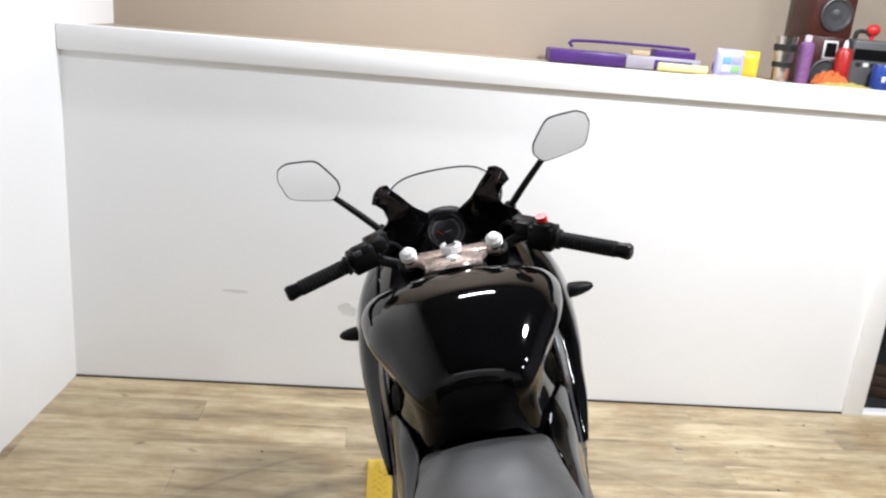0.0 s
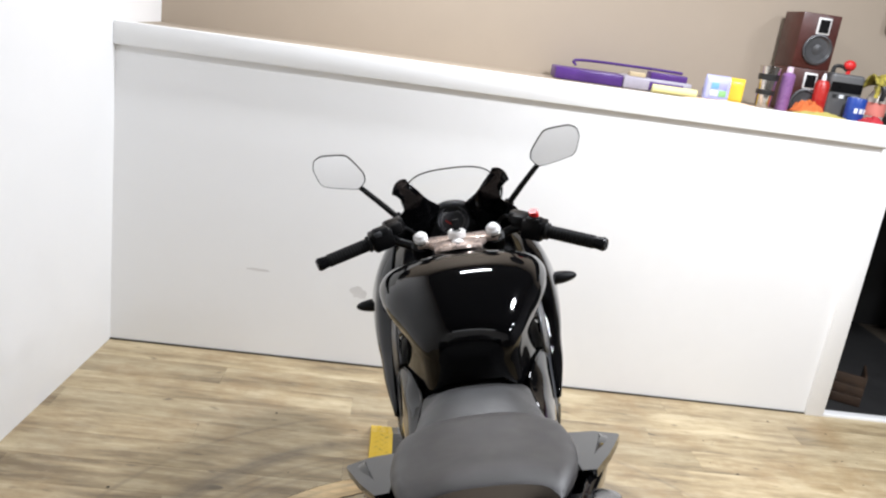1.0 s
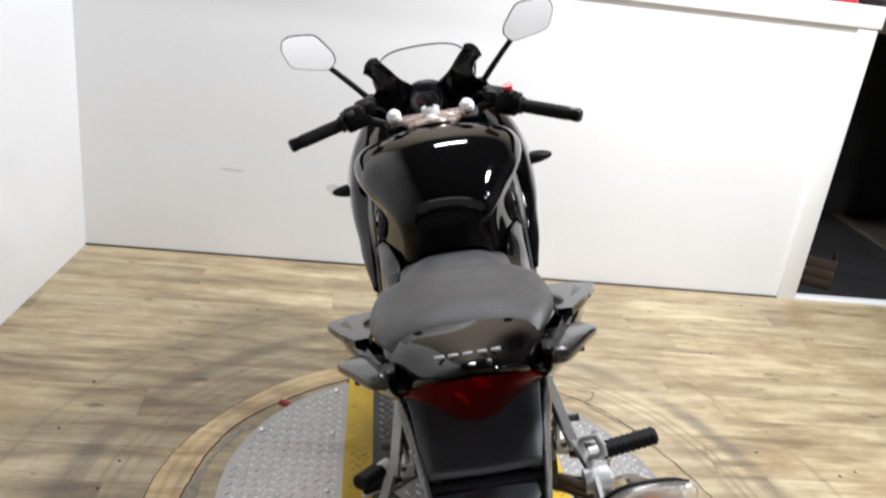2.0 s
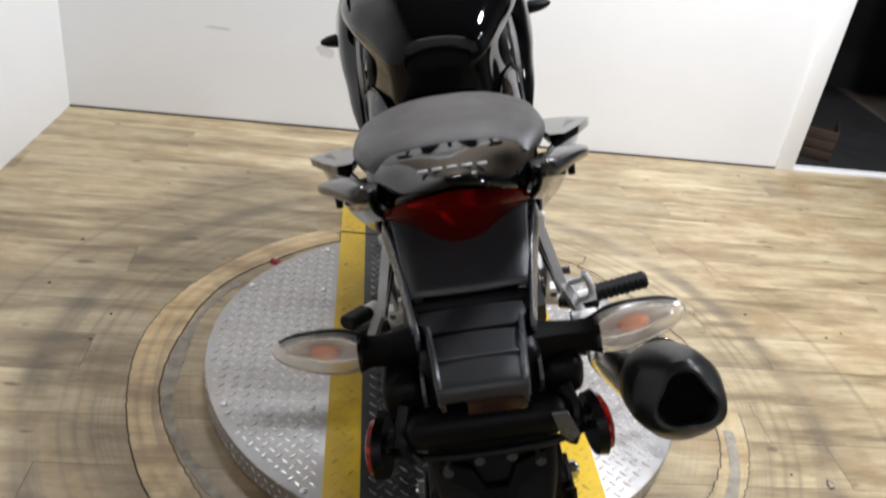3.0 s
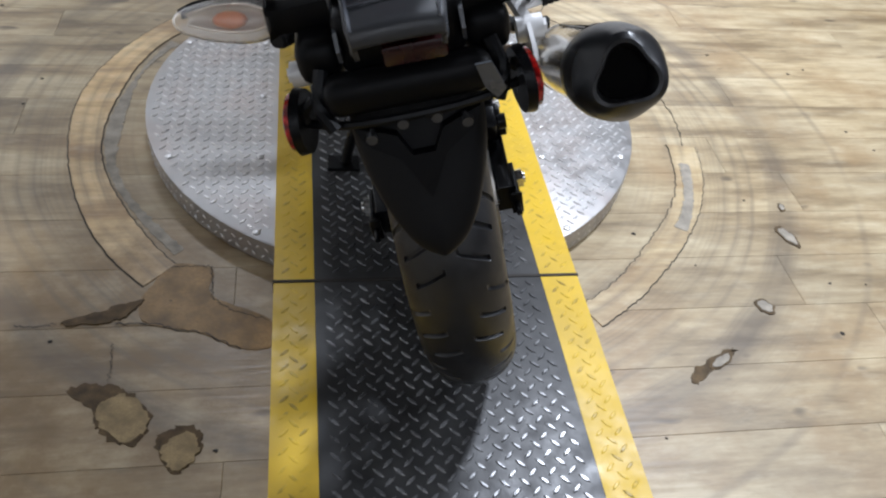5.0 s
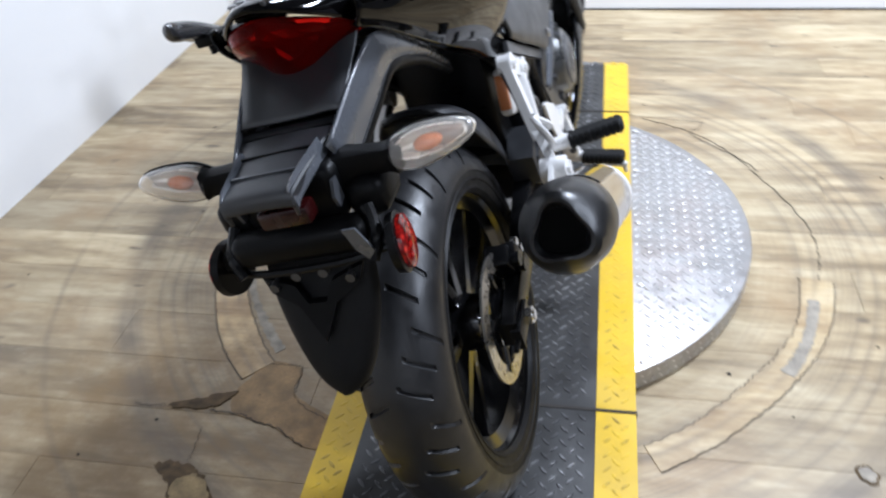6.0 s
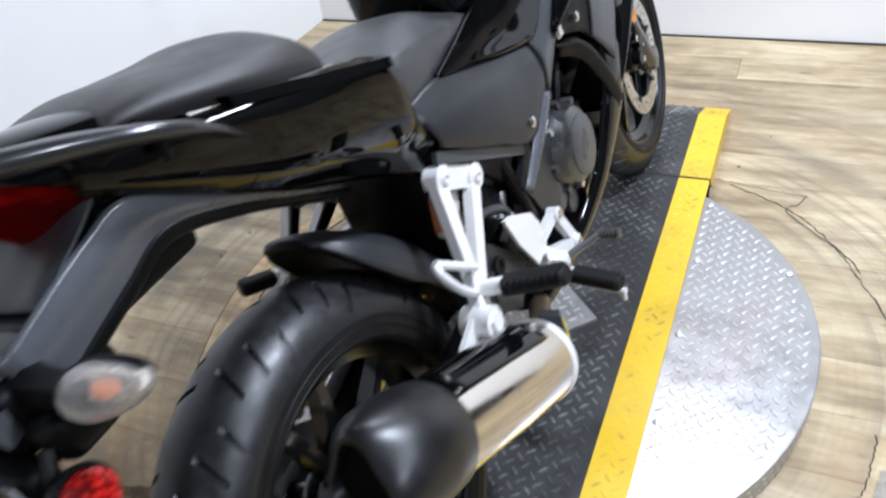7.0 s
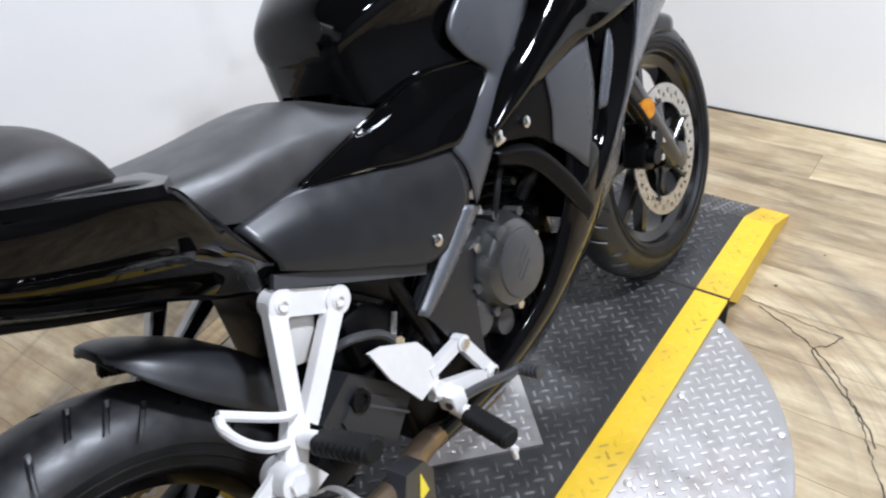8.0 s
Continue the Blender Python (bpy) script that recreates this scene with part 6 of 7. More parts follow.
    mirrored("fairing_stay", M_PLASTIC, s, [
        [(0.16, 0.705, 0.632), (0.176, 0.712, 0.624), (0.168, 0.716, 0.606)],
        [(0.178, 0.79, 0.604), (0.192, 0.79, 0.59), (0.182, 0.78, 0.568)],
        [(0.182, 0.86, 0.525), (0.195, 0.86, 0.505), (0.186, 0.846, 0.48)],
        [(0.18, 0.9, 0.45), (0.192, 0.9, 0.435), (0.184, 0.886, 0.415)],
    ], 20, 8, 0.004)
    for x, y, z, r in ((0.166, 0.552, 0.57, 0.009), (0.194, 0.776, 0.648, 0.009)):
        bm = bmesh.new()
        lathe(bm, [(0, r), (0.003, r), (0.005, r * 0.6), (0.005, 0.001)], (0, 0, 0), "x", 16)
        turned(bm, Matrix.Translation((x * s, y, z)) @ Matrix.Diagonal((s, 1, 1, 1)))
        part("panel_screw", bm, M_CHROME, bike)
    bm = bmesh.new()
    box(bm, (0.181 * s, 0.722, 0.648), (0.008, 0.026, 0.022))
    soften(bm, 0.003)
    part("panel_clip", bm, M_CHROME, bike)


side_bodywork(1)
side_bodywork(-1)


NOSE_X = -0.006


def nose():
    bm = bmesh.new()
    loft(bm, [[(-w, y, z0), (-w * 0.8, y + 0.03, z0 + h * 0.5), (0, y + 0.05, z0 + h), (w * 0.8, y + 0.03, z0 + h * 0.5), (w, y, z0)] for y, z0, h, w in ((1.3, 0.9, 0.08, 0.15), (1.44, 0.84, 0.08, 0.12), (1.54, 0.74, 0.08, 0.1), (1.56, 0.66, 0.06, 0.08))], 16, 16)
    thick(part("nose_cowl", bm, M_GLOSS, bike, "gloss black nose cowl"), 0.004)
    bm = bmesh.new()
    loft(bm, [[(-w, y, z - 0.035), (-w * 0.62, y + 0.02, z - 0.006), (0, y + 0.03, z), (w * 0.62, y + 0.02, z - 0.006), (w, y, z - 0.035)] for y, z, w in ((1.345, 0.975, 0.12), (1.27, 1.03, 0.135), (1.18, 1.087, 0.138), (1.118, 1.13, 0.127))], 22, 24)
    ws = thick(part("windscreen", bm, M_SCREEN, bike, "clear curved windscreen"), 0.0015)
    ws.visible_shadow = False
    ws.location = (NOSE_X + 0.005, 0, -0.009)
    # inner cowl panels behind the screen, with the upturned ends
    for s in (-1, 1):
        bm = bmesh.new()
        loft(bm, [[(x * s, y, z) for x, y, z in sec] for sec in (
            [(0.112, 1.122, 1.119), (0.128, 1.115, 1.119), (0.143, 1.11, 1.108), (0.152, 1.106, 1.086)],
            [(0.107, 1.128, 1.108), (0.122, 1.122, 1.104), (0.134, 1.118, 1.092), (0.14, 1.115, 1.076)],
            [(0.09, 1.138, 1.087), (0.106, 1.132, 1.078), (0.12, 1.13, 1.066), (0.128, 1.13, 1.054)],
            [(0.066, 1.152, 1.055), (0.092, 1.142, 1.042), (0.114, 1.136, 1.034), (0.132, 1.13, 1.03)],
            [(0.026, 1.182, 1.008), (0.07, 1.155, 1.0), (0.116, 1.14, 1.0), (0.168, 1.13, 1.003)],
            [(0.07, 1.16, 0.95), (0.1, 1.15, 0.945), (0.13, 1.14, 0.94), (0.172, 1.12, 0.945)])], 26, 14)
        thick(part("inner_cowl", bm, M_GLOSS, bike, "black inner cowl beside the screen"), 0.005).location = (NOSE_X + 0.004, 0, -0.009)
    bm = bmesh.new()
    loft(bm, [[(-w, y, z - 0.04), (-w * 0.55, y, z - 0.008), (0, y, z), (w * 0.55, y, z - 0.008), (w, y, z - 0.04)] for y, z, w in ((1.27, 0.985, 0.075), (1.21, 1.018, 0.068), (1.175, 1.016, 0.064), (1.17, 0.985, 0.075), (1.15, 0.94, 0.1))], 16, 18)
    dash = thick(part("dashboard", bm, M_PLASTIC, bike), 0.005)
    dash.location.x = NOSE_X
    bm = bmesh.new()
    lathe(bm, [(0.0, 0.042), (-0.008, 0.044), (-0.012, 0.04), (-0.006, 0.037), (-0.004, 0.001)], (0, 0, 0), "y", 48)
    face = Matrix.Translation((0, 1.158, 0.972)) @ pose(0, 0, 0, -35, 0, 0)
    turned(bm, face)
    gauge = part("rev_counter", bm, M_GAUGE, dash, "round black rev counter with pale ticks")
    bm = bmesh.new()
    for k in range(25):
        q = radians(-40 + 260 * k / 24)
        v = box(bm, (0.031 * math.cos(q), -0.0055, 0.031 * math.sin(q)), (0.006 if k % 2 == 0 else 0.004, 0.001, 0.0012), Euler((0, -q, 0)).to_matrix())
    turned(bm, face)
    part("ticks", bm, M_MARK, gauge)
    bm = bmesh.new()
    box(bm, (-0.008, -0.006, -0.006), (0.03, 0.001, 0.002), Euler((0, 0.7, 0)).to_matrix())
    turned(bm, face)
    part("needle", bm, M_RED, gauge)
    bm = bmesh.new()
    box(bm, (0, 1.14, 0.935), (0.075, 0.006, 0.028), Euler((-0.7, 0, 0)).to_matrix())
    soften(bm, 0.002)
    part("display", bm, M_GAUGE, dash)
    bm = bmesh.new()
    box(bm, (0, 1.1, 0.87), (0.3, 0.2, 0.1))
    box(bm, (0, 1.06, 0.8), (0.26, 0.2, 0.16))
    soften(bm, 0.02)
    part("inner_shell", bm, M_ENGINE, bike)
nose()


def front_end():
    top, foot = Vector((0, 0.988, 0.98)), Vector((0.014, 1.367, 0.295))
    d = (foot - top).normalized()
    for s in (-1, 1):
        x = Vector((0.09 * s, 0, 0))
        bm = bmesh.new()
        cyl(bm, top + x, top + x + d * 0.45, 0.0185, seg=24)
        leg = part("fork_tube", bm, M_CHROME, bike, "bright fork tube")
        bm = bmesh.new()
        lathe(bm, [(0, 0.0165), (0.003, 0.0175), (0.01, 0.0175), (0.013, 0.013), (0.018, 0.011), (0.02, 0.001)], (0, 0, 0), "z", 24)
        turned(bm, Matrix.Translation(top + x) @ (-d).to_track_quat("Z", "Y").to_matrix().to_4x4())
        part("fork_cap", bm, M_ALU, leg, "silver fork cap")
        bm = bmesh.new()
        cyl(bm, top + x + d * 0.43, foot + x, 0.027, 0.025, seg=24)
        cyl(bm, foot + x + Vector((-0.02, 0.01, 0.005)), foot + x + Vector((0.02, 0.01, 0.005)), 0.03, seg=20)
        box(bm, foot + x + Vector((0.0, -0.045, 0.1)), (0.02, 0.05, 0.09))
        soften(bm, 0.004)
        part("fork_leg", bm, M_RAIL, bike)
        bm = bmesh.new()
        cyl(bm, (0.112 * s + 0.01, 1.256, 0.462), (0.121 * s + 0.01, 1.254, 0.463), 0.021, seg=28)
        part("fork_reflector", bm, M_ORANGE, bike, "round orange reflector on the fork")
        # handlebar
        inn, out = Vector((0.218 * s, 0.98 - 0.022 * s, 0.976 - 0.006 * s)), Vector((0.322 * s, 0.925 - 0.034 * s, 0.955 - 0.008 * s))
        e = (out - inn).normalized()
        bar = new("handlebar")
        bar.parent = bike
        bm = bmesh.new()
        tube(bm, [tuple(top + x + d * 0.035), (0.14 * s, 1.01, 0.972), tuple(inn - e * 0.03), tuple(out)], 0.011, 16, 12)
        cyl(bm, top + x + d * 0.015, top + x + d * 0.05, 0.027, seg=24)
        part("clip_on_bar", bm, M_ENGINE, bar)
        bm = bmesh.new()
        prof = [(0.0, 0.021), (0.005, 0.021)]
        glen = (out - inn).length
        for k in range(14):
            q = 0.008 + (glen - 0.01) * k / 14
            prof += [(q, 0.0152), (q + 0.001, 0.0166), (q + 0.0055, 0.0166), (q + 0.0065, 0.0152)]
        prof.append((glen, 0.0155))
        lathe(bm, prof, (0, 0, 0), "x", 24)
        turned(bm, Matrix.Translation(inn) @ e.to_track_quat("X", "Z").to_matrix().to_4x4())
        part("grip", bm, M_GRIP, bar, "ribbed black rubber grip")
        bm = bmesh.new()
        cyl(bm, out, out + e * 0.022, 0.0145, 0.017, seg=20)
        cyl(bm, out + e * 0.022, out + e * 0.028, 0.017, 0.013, seg=20)
        part("bar_end", bm, M_ENGINE, bar)
        bm = bmesh.new()
        c = inn - e * 0.032
        turn = e.to_track_quat("X", "Z").to_matrix()
        box(bm, c, (0.055, 0.048, 0.05), turn)
        box(bm, c + Vector((0, -0.01, 0.02)), (0.04, 0.03, 0.025), turn)
        box(bm, c - e * 0.035 + Vector((0, 0.015, 0.012)), (0.035, 0.05, 0.03), turn)
        soften(bm, 0.006)
        part("switch_housing", bm, M_PLASTIC, bar)
        bm = bmesh.new()
        if s > 0:
            cyl(bm, c + Vector((0.002, 0.0, 0.028)), c + Vector((0.0, -0.006, 0.046)), 0.0115, seg=18)
            part("kill_switch", bm, M_RED, bar, "red engine stop switch")
        else:
            box(bm, c + Vector((-0.004, -0.03, 0.02)), (0.018, 0.01, 0.012), turn)
            soften(bm, 0.002)
            part("dip_switch", bm, M_DARKGREY, bar)
        bm = bmesh.new()
        tube(bm, [tuple(c + Vector((0, 0.05, 0.0))), tuple(inn + e * 0.04 + Vector((0, 0.07, -0.01))), tuple(out + Vector((0, 0.055, -0.012)))], 0.006, 12, 8)
        part("lever", bm, M_ENGINE, bar)
        bm = bmesh.new()
        box(bm, c + Vector((-0.03 * s, 0.05, 0.02)), (0.05, 0.035, 0.03), turn)
        soften(bm, 0.006)
        part("lever_bracket", bm, M_ENGINE, bar)
        # cables
        bm = bmesh.new()
        tube(bm, [tuple(c + Vector((-0.03 * s, 0.04, 0.0))), (0.13 * s, 1.12, 0.98), (0.1 * s, 1.14, 0.93), (0.08 * s, 1.08, 0.85)], 0.005, 16, 8)
        part("cable", bm, M_GRIP, bar)
        mirror(s)
    bm = bmesh.new()
    for t in (-1, 1):
        prism(bm, [(0.004 * t, 0.965), (0.062 * t, 0.99), (0.075 * t, 0.985), (0.058 * t, 0.93), (0.056 * t, 0.885), (0.004 * t, 0.872)], 0.014, lambda u, v, w: Vector((u, v, 0.985 - w - abs(u) * 0.16 - (v - 0.93) * 0.1)))
    box(bm, (0, 1.0, 0.966), (0.2, 0.05, 0.016))
    soften(bm, 0.004)
    br = part("top_bridge", bm, M_BRONZE, bike, "bright cast fork bridge")
    bm = bmesh.new()
    lathe(bm, [(0.0, 0.022), (0.014, 0.022), (0.017, 0.019), (0.015, 0.012), (0.008, 0.01)], (0, 0.955, 0.985), "z", 28)
    part("ignition_ring", bm, M_ALU, br)
    bm = bmesh.new()
    cyl(bm, (0, 0.955, 0.985), (0, 0.957, 0.998), 0.0125, seg=20)
    part("ignition_lock", bm, M_ENGINE, br)
    bm = bmesh.new()
    box(bm, (0, 0.957, 1.015), (0.02, 0.005, 0.028), Euler((0, 0, 0.5)).to_matrix())
    soften(bm, 0.002)
    part("ignition_key", bm, M_PLASTIC, br)
    bm = bmesh.new()
    bmesh.ops.create_uvsphere(bm, u_segments=18, v_segments=10, radius=0.015, matrix=Matrix.Translation((0, 0.912, 0.984)) @ Matrix.Diagonal((1, 1, 0.5, 1)))
    part("stem_nut", bm, M_ALU, br)
    for t in (-1, 1):
        bm = bmesh.new()
        bmesh.ops.create_uvsphere(bm, u_segments=14, v_segments=8, radius=0.008, matrix=Matrix.Translation((0.017 * t, 0.888, 0.983)) @ Matrix.Diagonal((0.8, 1.2, 0.5, 1)))
        part("bridge_bolt", bm, M_ALU, br)
    # mudguard
    bm = bmesh.new()
    secs = []
    for q in (62, 80, 100, 120, 145, 165):
        a = radians(q)
        r = 0.31
        c, sn = math.cos(a), math.sin(a)
        secs.append([(FRONT_AXLE.x + w, FRONT_AXLE.y + (r - dr) * c, FRONT_AXLE.z + (r - dr) * sn) for w, dr in ((-0.066, 0.05), (-0.056, 0.014), (0, 0), (0.056, 0.014), (0.066, 0.05))])
    loft(bm, secs, 30, 16)
    thick(part("front_mudguard", bm, M_GLOSS, bike, "black front mudguard"), 0.004)


MIRROR_TILT = 0.2


def mirror(s):
    root = new("rear_view_mirror")
    root.parent = bike
    root.location.x = NOSE_X + 0.003
    bm = bmesh.new()
    tube(bm, [(0.15 * s, 1.2, 0.99), (0.19 * s, 1.185, 1.04), (0.228 * s, 1.17, 1.085), (0.25 * s, 1.175, 1.105)], 0.0085, 14, 10, 0.0065)
    cyl(bm, (0.145 * s, 1.205, 0.982), (0.155 * s, 1.198, 0.998), 0.014, seg=14)
    part("stem", bm, M_PLASTIC, root)
    outline = [(0.218, 1.112), (0.238, 1.091), (0.334, 1.112), (0.352, 1.16), (0.346, 1.183), (0.326, 1.192), (0.26, 1.186), (0.221, 1.134)]
    corners = []
    for i, (u, v) in enumerate(outline):
        (pu, pv), (nu, nv) = outline[i - 1], outline[(i + 1) % len(outline)]
        corners += [(u + (pu - u) * 0.3, 0, v + (pv - v) * 0.3), (u + (pu + nu - 2 * u) * 0.06, 0, v + (pv + nv - 2 * v) * 0.06), (u + (nu - u) * 0.3, 0, v + (nv - v) * 0.3)]
    ring = spline(corners, 72, True)
    flat = [(p.x, p.z) for p in ring]
    bm = bmesh.new()
    cx, cz = 0.284, 1.141
    rows = []
    for k, dy in ((1.0, 0.0), (1.0, 0.01), (0.9, 0.024), (0.6, 0.034), (0.2, 0.037)):
        rows.append([bm.verts.new(((cx + (u - cx) * k) * s, 1.155 + dy - (u - cx) * 0.12 + (v - cz) * MIRROR_TILT, cz + (v - cz) * k)) for u, v in flat])
    for a, b in zip(rows, rows[1:]):
        for i in range(len(a)):
            bm.faces.new((a[i], a[(i + 1) % len(a)], b[(i + 1) % len(a)], b[i]))
    bm.faces.new(rows[-1])
    part("shell", bm, M_PLASTIC, root)
    bm = bmesh.new()
    inner = [(cx + (u - cx) * 0.965, cz + (v - cz) * 0.955) for u, v in flat]
    a = [bm.verts.new((u * s, 1.1535 - (u - cx) * 0.12 + (v - cz) * MIRROR_TILT, v)) for u, v in inner]
    b = [bm.verts.new((u * s, 1.1575 - (u - cx) * 0.12 + (v - cz) * MIRROR_TILT, v)) for u, v in inner]
    bm.faces.new(a)
    bm.faces.new(b[::-1])
    for i in range(len(a)):
        bm.faces.new((a[i], a[(i + 1) % len(a)], b[(i + 1) % len(a)], b[i]))
    part("mirror_glass", bm, M_MIRROR, root, "clear mirror glass")


front_end()


# ---- floor boards and marks ----
def floor_ring(a0, a1, r0, r1, seed, name, z, material, label, rough=0.012):
    rng = random.Random(seed)
    n = 90
    bm = bmesh.new()
    rows = []
    for i in range(n + 1):
        q = radians(a0 + (a1 - a0) * i / n)
        j0, j1 = rng.uniform(-1, 1) * rough * 0.4 + rough * math.sin(q * 9 + seed), rng.uniform(-1, 1) * rough * 0.3 + rough * math.sin(q * 7 + 2 * seed)
        if r1 - r0 < 0.02:
            j1 = j0 + rng.uniform(-0.0015, 0.0015)
        rows.append([bm.verts.new((CX + (r + j) * math.cos(q), CY + (r + j) * math.sin(q), z)) for r, j in ((r0, j0), (r1, j1))])
    for a, b in zip(rows, rows[1:]):
        bm.faces.new((a[0], a[1], b[1], b[0]))
    ob = finish(name, bm, material, 0)
    s = ob.modifiers.new("thickness", "SOLIDIFY")
    s.thickness, s.offset = 0.003, -1 if ob.data.polygons[0].normal.z > 0 else 1
    return tagged(ob, label, "floor patch", kind="structure")


floor_ring(114, 226, 0.7085, 0.7945, 3, "floor_ring_joint", 0.0012, M_CRACK, "dark ragged joint round the turntable", 0.005)
floor_ring(114, 226, 0.7115, 0.791, 3, "floor_ring", 0.0026, M_PLY, "worn brown ring board round the turntable", 0.005)
floor_ring(-63, -8, 0.728, 0.801, 5, "floor_ring_joint", 0.001, M_CRACK, "dark ragged joint round the turntable", 0.007)
floor_ring(-63, -8, 0.7305, 0.7985, 5, "floor_ring", 0.0022, M_RINGPALE, "pale worn ring board round the turntable", 0.007)
floor_ring(-8, 62, 0.776, 0.7785, 7, "floor_crack", 0.0014, M_CRACK, "dark ragged crack in the floor", 0.008)
floor_ring(-34, -14, 0.752, 0.78, 6, "floor_wear", 0.003, M_WORN, "pale worn strip of floor", 0.008)
floor_ring(148, 224, 0.678, 0.702, 8, "floor_wear", 0.0012, M_WORN, "grey worn strip of floor", 0.008)


def blotch(x, y, rx, ry, turn, seed, material, label, z=0.0018, n=15):
    rng = random.Random(seed)
    bm = bmesh.new()
    pts = []
    for i in range(n):
        q = 2 * math.pi * i / n
        k = 0.88 + 0.16 * math.sin(2 * q + seed) + 0.1 * math.sin(5 * q + 1.7 * seed) + rng.uniform(-0.07, 0.07)
        pts.append((rx * k * math.cos(q), ry * k * math.sin(q)))
    prism(bm, pts, 0.003, lambda u, v, w: Vector((u, v, w - 0.003)))
    ob = finish("floor_wear", bm, material, 0)
    ob.matrix_world = pose(x, y, z, 0, 0, turn)
    return tagged(ob, label, "floor patch", kind="structure")


def torn_patch(outline, seed, material, label, z, ragged=0.004):
    """A flat patch with a torn edge round a rough outline."""
    rng = random.Random(seed)
    n = len(outline) * 7
    ring = spline([(x, y, 0) for x, y in outline], n, True)
    bm = bmesh.new()
    prism(bm, [(q.x + rng.uniform(-ragged, ragged), q.y + rng.uniform(-ragged, ragged)) for q in ring], 0.003, lambda u, v, w: Vector((u, v, z - w)))
    return tagged(finish("floor_wear", bm, material, 0), label, "floor patch", kind="structure")


# bare board between the ring and the ramp, and the torn places beside it
torn_patch([(-0.512, 0.13), (-0.412, 0.116), (-0.406, 0.04), (-0.292, -0.026), (-0.288, -0.092), (-0.344, -0.096), (-0.428, -0.052), (-0.524, -0.026), (-0.541, 0.036), (-0.52, 0.08)], 31, M_BROWN, "bare brown board where the floor covering has gone", 0.0018, 0.0015)
torn_patch([(-0.675, -0.021), (-0.6, 0.012), (-0.538, 0.038), (-0.541, 0.02), (-0.566, -0.01), (-0.604, -0.024)], 32, M_TORN, "torn dark split in the floor", 0.0032)
torn_patch([(-0.64, -0.178), (-0.593, -0.164), (-0.54, -0.18), (-0.492, -0.225), (-0.49, -0.266), (-0.52, -0.294), (-0.57, -0.264), (-0.588, -0.226)], 33, M_TORN, "torn dark hole in the floor", 0.0016, 0.005)
torn_patch([(-0.58, -0.212), (-0.54, -0.19), (-0.497, -0.229), (-0.495, -0.262), (-0.521, -0.289), (-0.566, -0.26)], 34, M_TAN, "worn-through tan patch of floor", 0.003)
torn_patch([(-0.476, -0.29), (-0.453, -0.266), (-0.43, -0.258), (-0.402, -0.278), (-0.402, -0.318), (-0.434, -0.352), (-0.458, -0.332)], 35, M_TORN, "torn dark hole in the floor", 0.0016, 0.004)
torn_patch([(-0.462, -0.303), (-0.428, -0.276), (-0.407, -0.288), (-0.406, -0.32), (-0.434, -0.348), (-0.455, -0.33)], 36, M_TAN, "worn-through tan patch of floor", 0.003)
torn_patch([(0.53, -0.225), (0.575, -0.195), (0.64, -0.155), (0.63, -0.145), (0.565, -0.175), (0.525, -0.205)], 37, M_TORN, "torn dark patch of floor", 0.0016)
for x, y, rx, ry, turn, seed in ((0.6, -0.175, 0.028, 0.012, 38, 15), (0.914, 0.183, 0.017, 0.032, 12, 16), (0.758, -0.035, 0.02, 0.018, 30, 17), (0.947, 0.286, 0.009, 0.012, 0, 18)):
    blotch(x, y, rx * 1.22, ry * 1.26, turn, seed, M_TORN, "dark ragged rim of a worn patch", 0.0024, 22)
    blotch(x, y, rx * 0.92, ry * 0.92, turn, seed, M_WORN, "worn-through pale patch of floor", 0.0036, 22)


def crack_line(pts, w):
    bm = bmesh.new()
    line = spline([(x, y, 0) for x, y in pts], 30)
    w *= 0.55
    rng = random.Random(len(pts))
    rows = []
    for i, p in enumerate(line):
        d = (line[min(i + 1, 30)] - line[max(i - 1, 0)]).normalized()
        n = Vector((-d.y, d.x, 0))
        j = n * rng.uniform(-0.003, 0.003)
        rows.append([bm.verts.new(p + j + n * w * k * rng.uniform(0.5, 1.2)) for k in (-0.5, 0.5)])
    for a, b in zip(rows, rows[1:]):
        bm.faces.new((a[0], a[1], b[1], b[0]))
    ob = finish("floor_crack", bm, M_CRACK, 0)
    ob.location.z = 0.0022
    return tagged(ob, "thin dark crack in the floor", "floor crack", kind="structure")


crack_line([(0.32, 1.345), (0.426, 1.322), (0.524, 1.309), (0.567, 1.306)], 0.004)
crack_line([(0.567, 1.306), (0.545, 1.262), (0.522, 1.228), (0.6, 1.143), (0.662, 1.08), (0.697, 1.015)], 0.005)
crack_line([(-0.3, 1.33), (-0.386, 1.296), (-0.46, 1.25), (-0.53, 1.19)], 0.005)
crack_line([(-0.58, -0.026), (-0.517, -0.028), (-0.469, -0.043), (-0.417, -0.056), (-0.344, -0.099)], 0.006)
crack_line([(-0.5, 0.124), (-0.45, 0.123), (-0.411, 0.122)], 0.004)
crack_line([(-0.411, 0.122), (-0.409, 0.08), (-0.406, 0.038)], 0.004)
crack_line([(-0.406, 0.038), (-0.362, -0.002), (-0.291, -0.028)], 0.004)
crack_line([(-0.576, -0.073), (-0.573, -0.12), (-0.571, -0.161)], 0.003)
crack_line([(-0.76, -0.022), (-0.72, -0.028), (-0.685, -0.02)], 0.004)


def chip():
    bm = bmesh.new()
    bmesh.ops.create_icosphere(bm, subdivisions=2, radius=0.018, matrix=Matrix.Diagonal((1, 0.8, 0.35, 1)))
    for v in bm.verts:
        v.co *= 1 + 0.25 * noise.noise(v.co * 90)
    ob = finish("paper_scrap", bm, M_WORN, 20)
    ob.matrix_world = pose(-1.38, 0.34, 0.006)
    tagged(ob, "small pale scrap lying on the floor", "scrap")
chip()


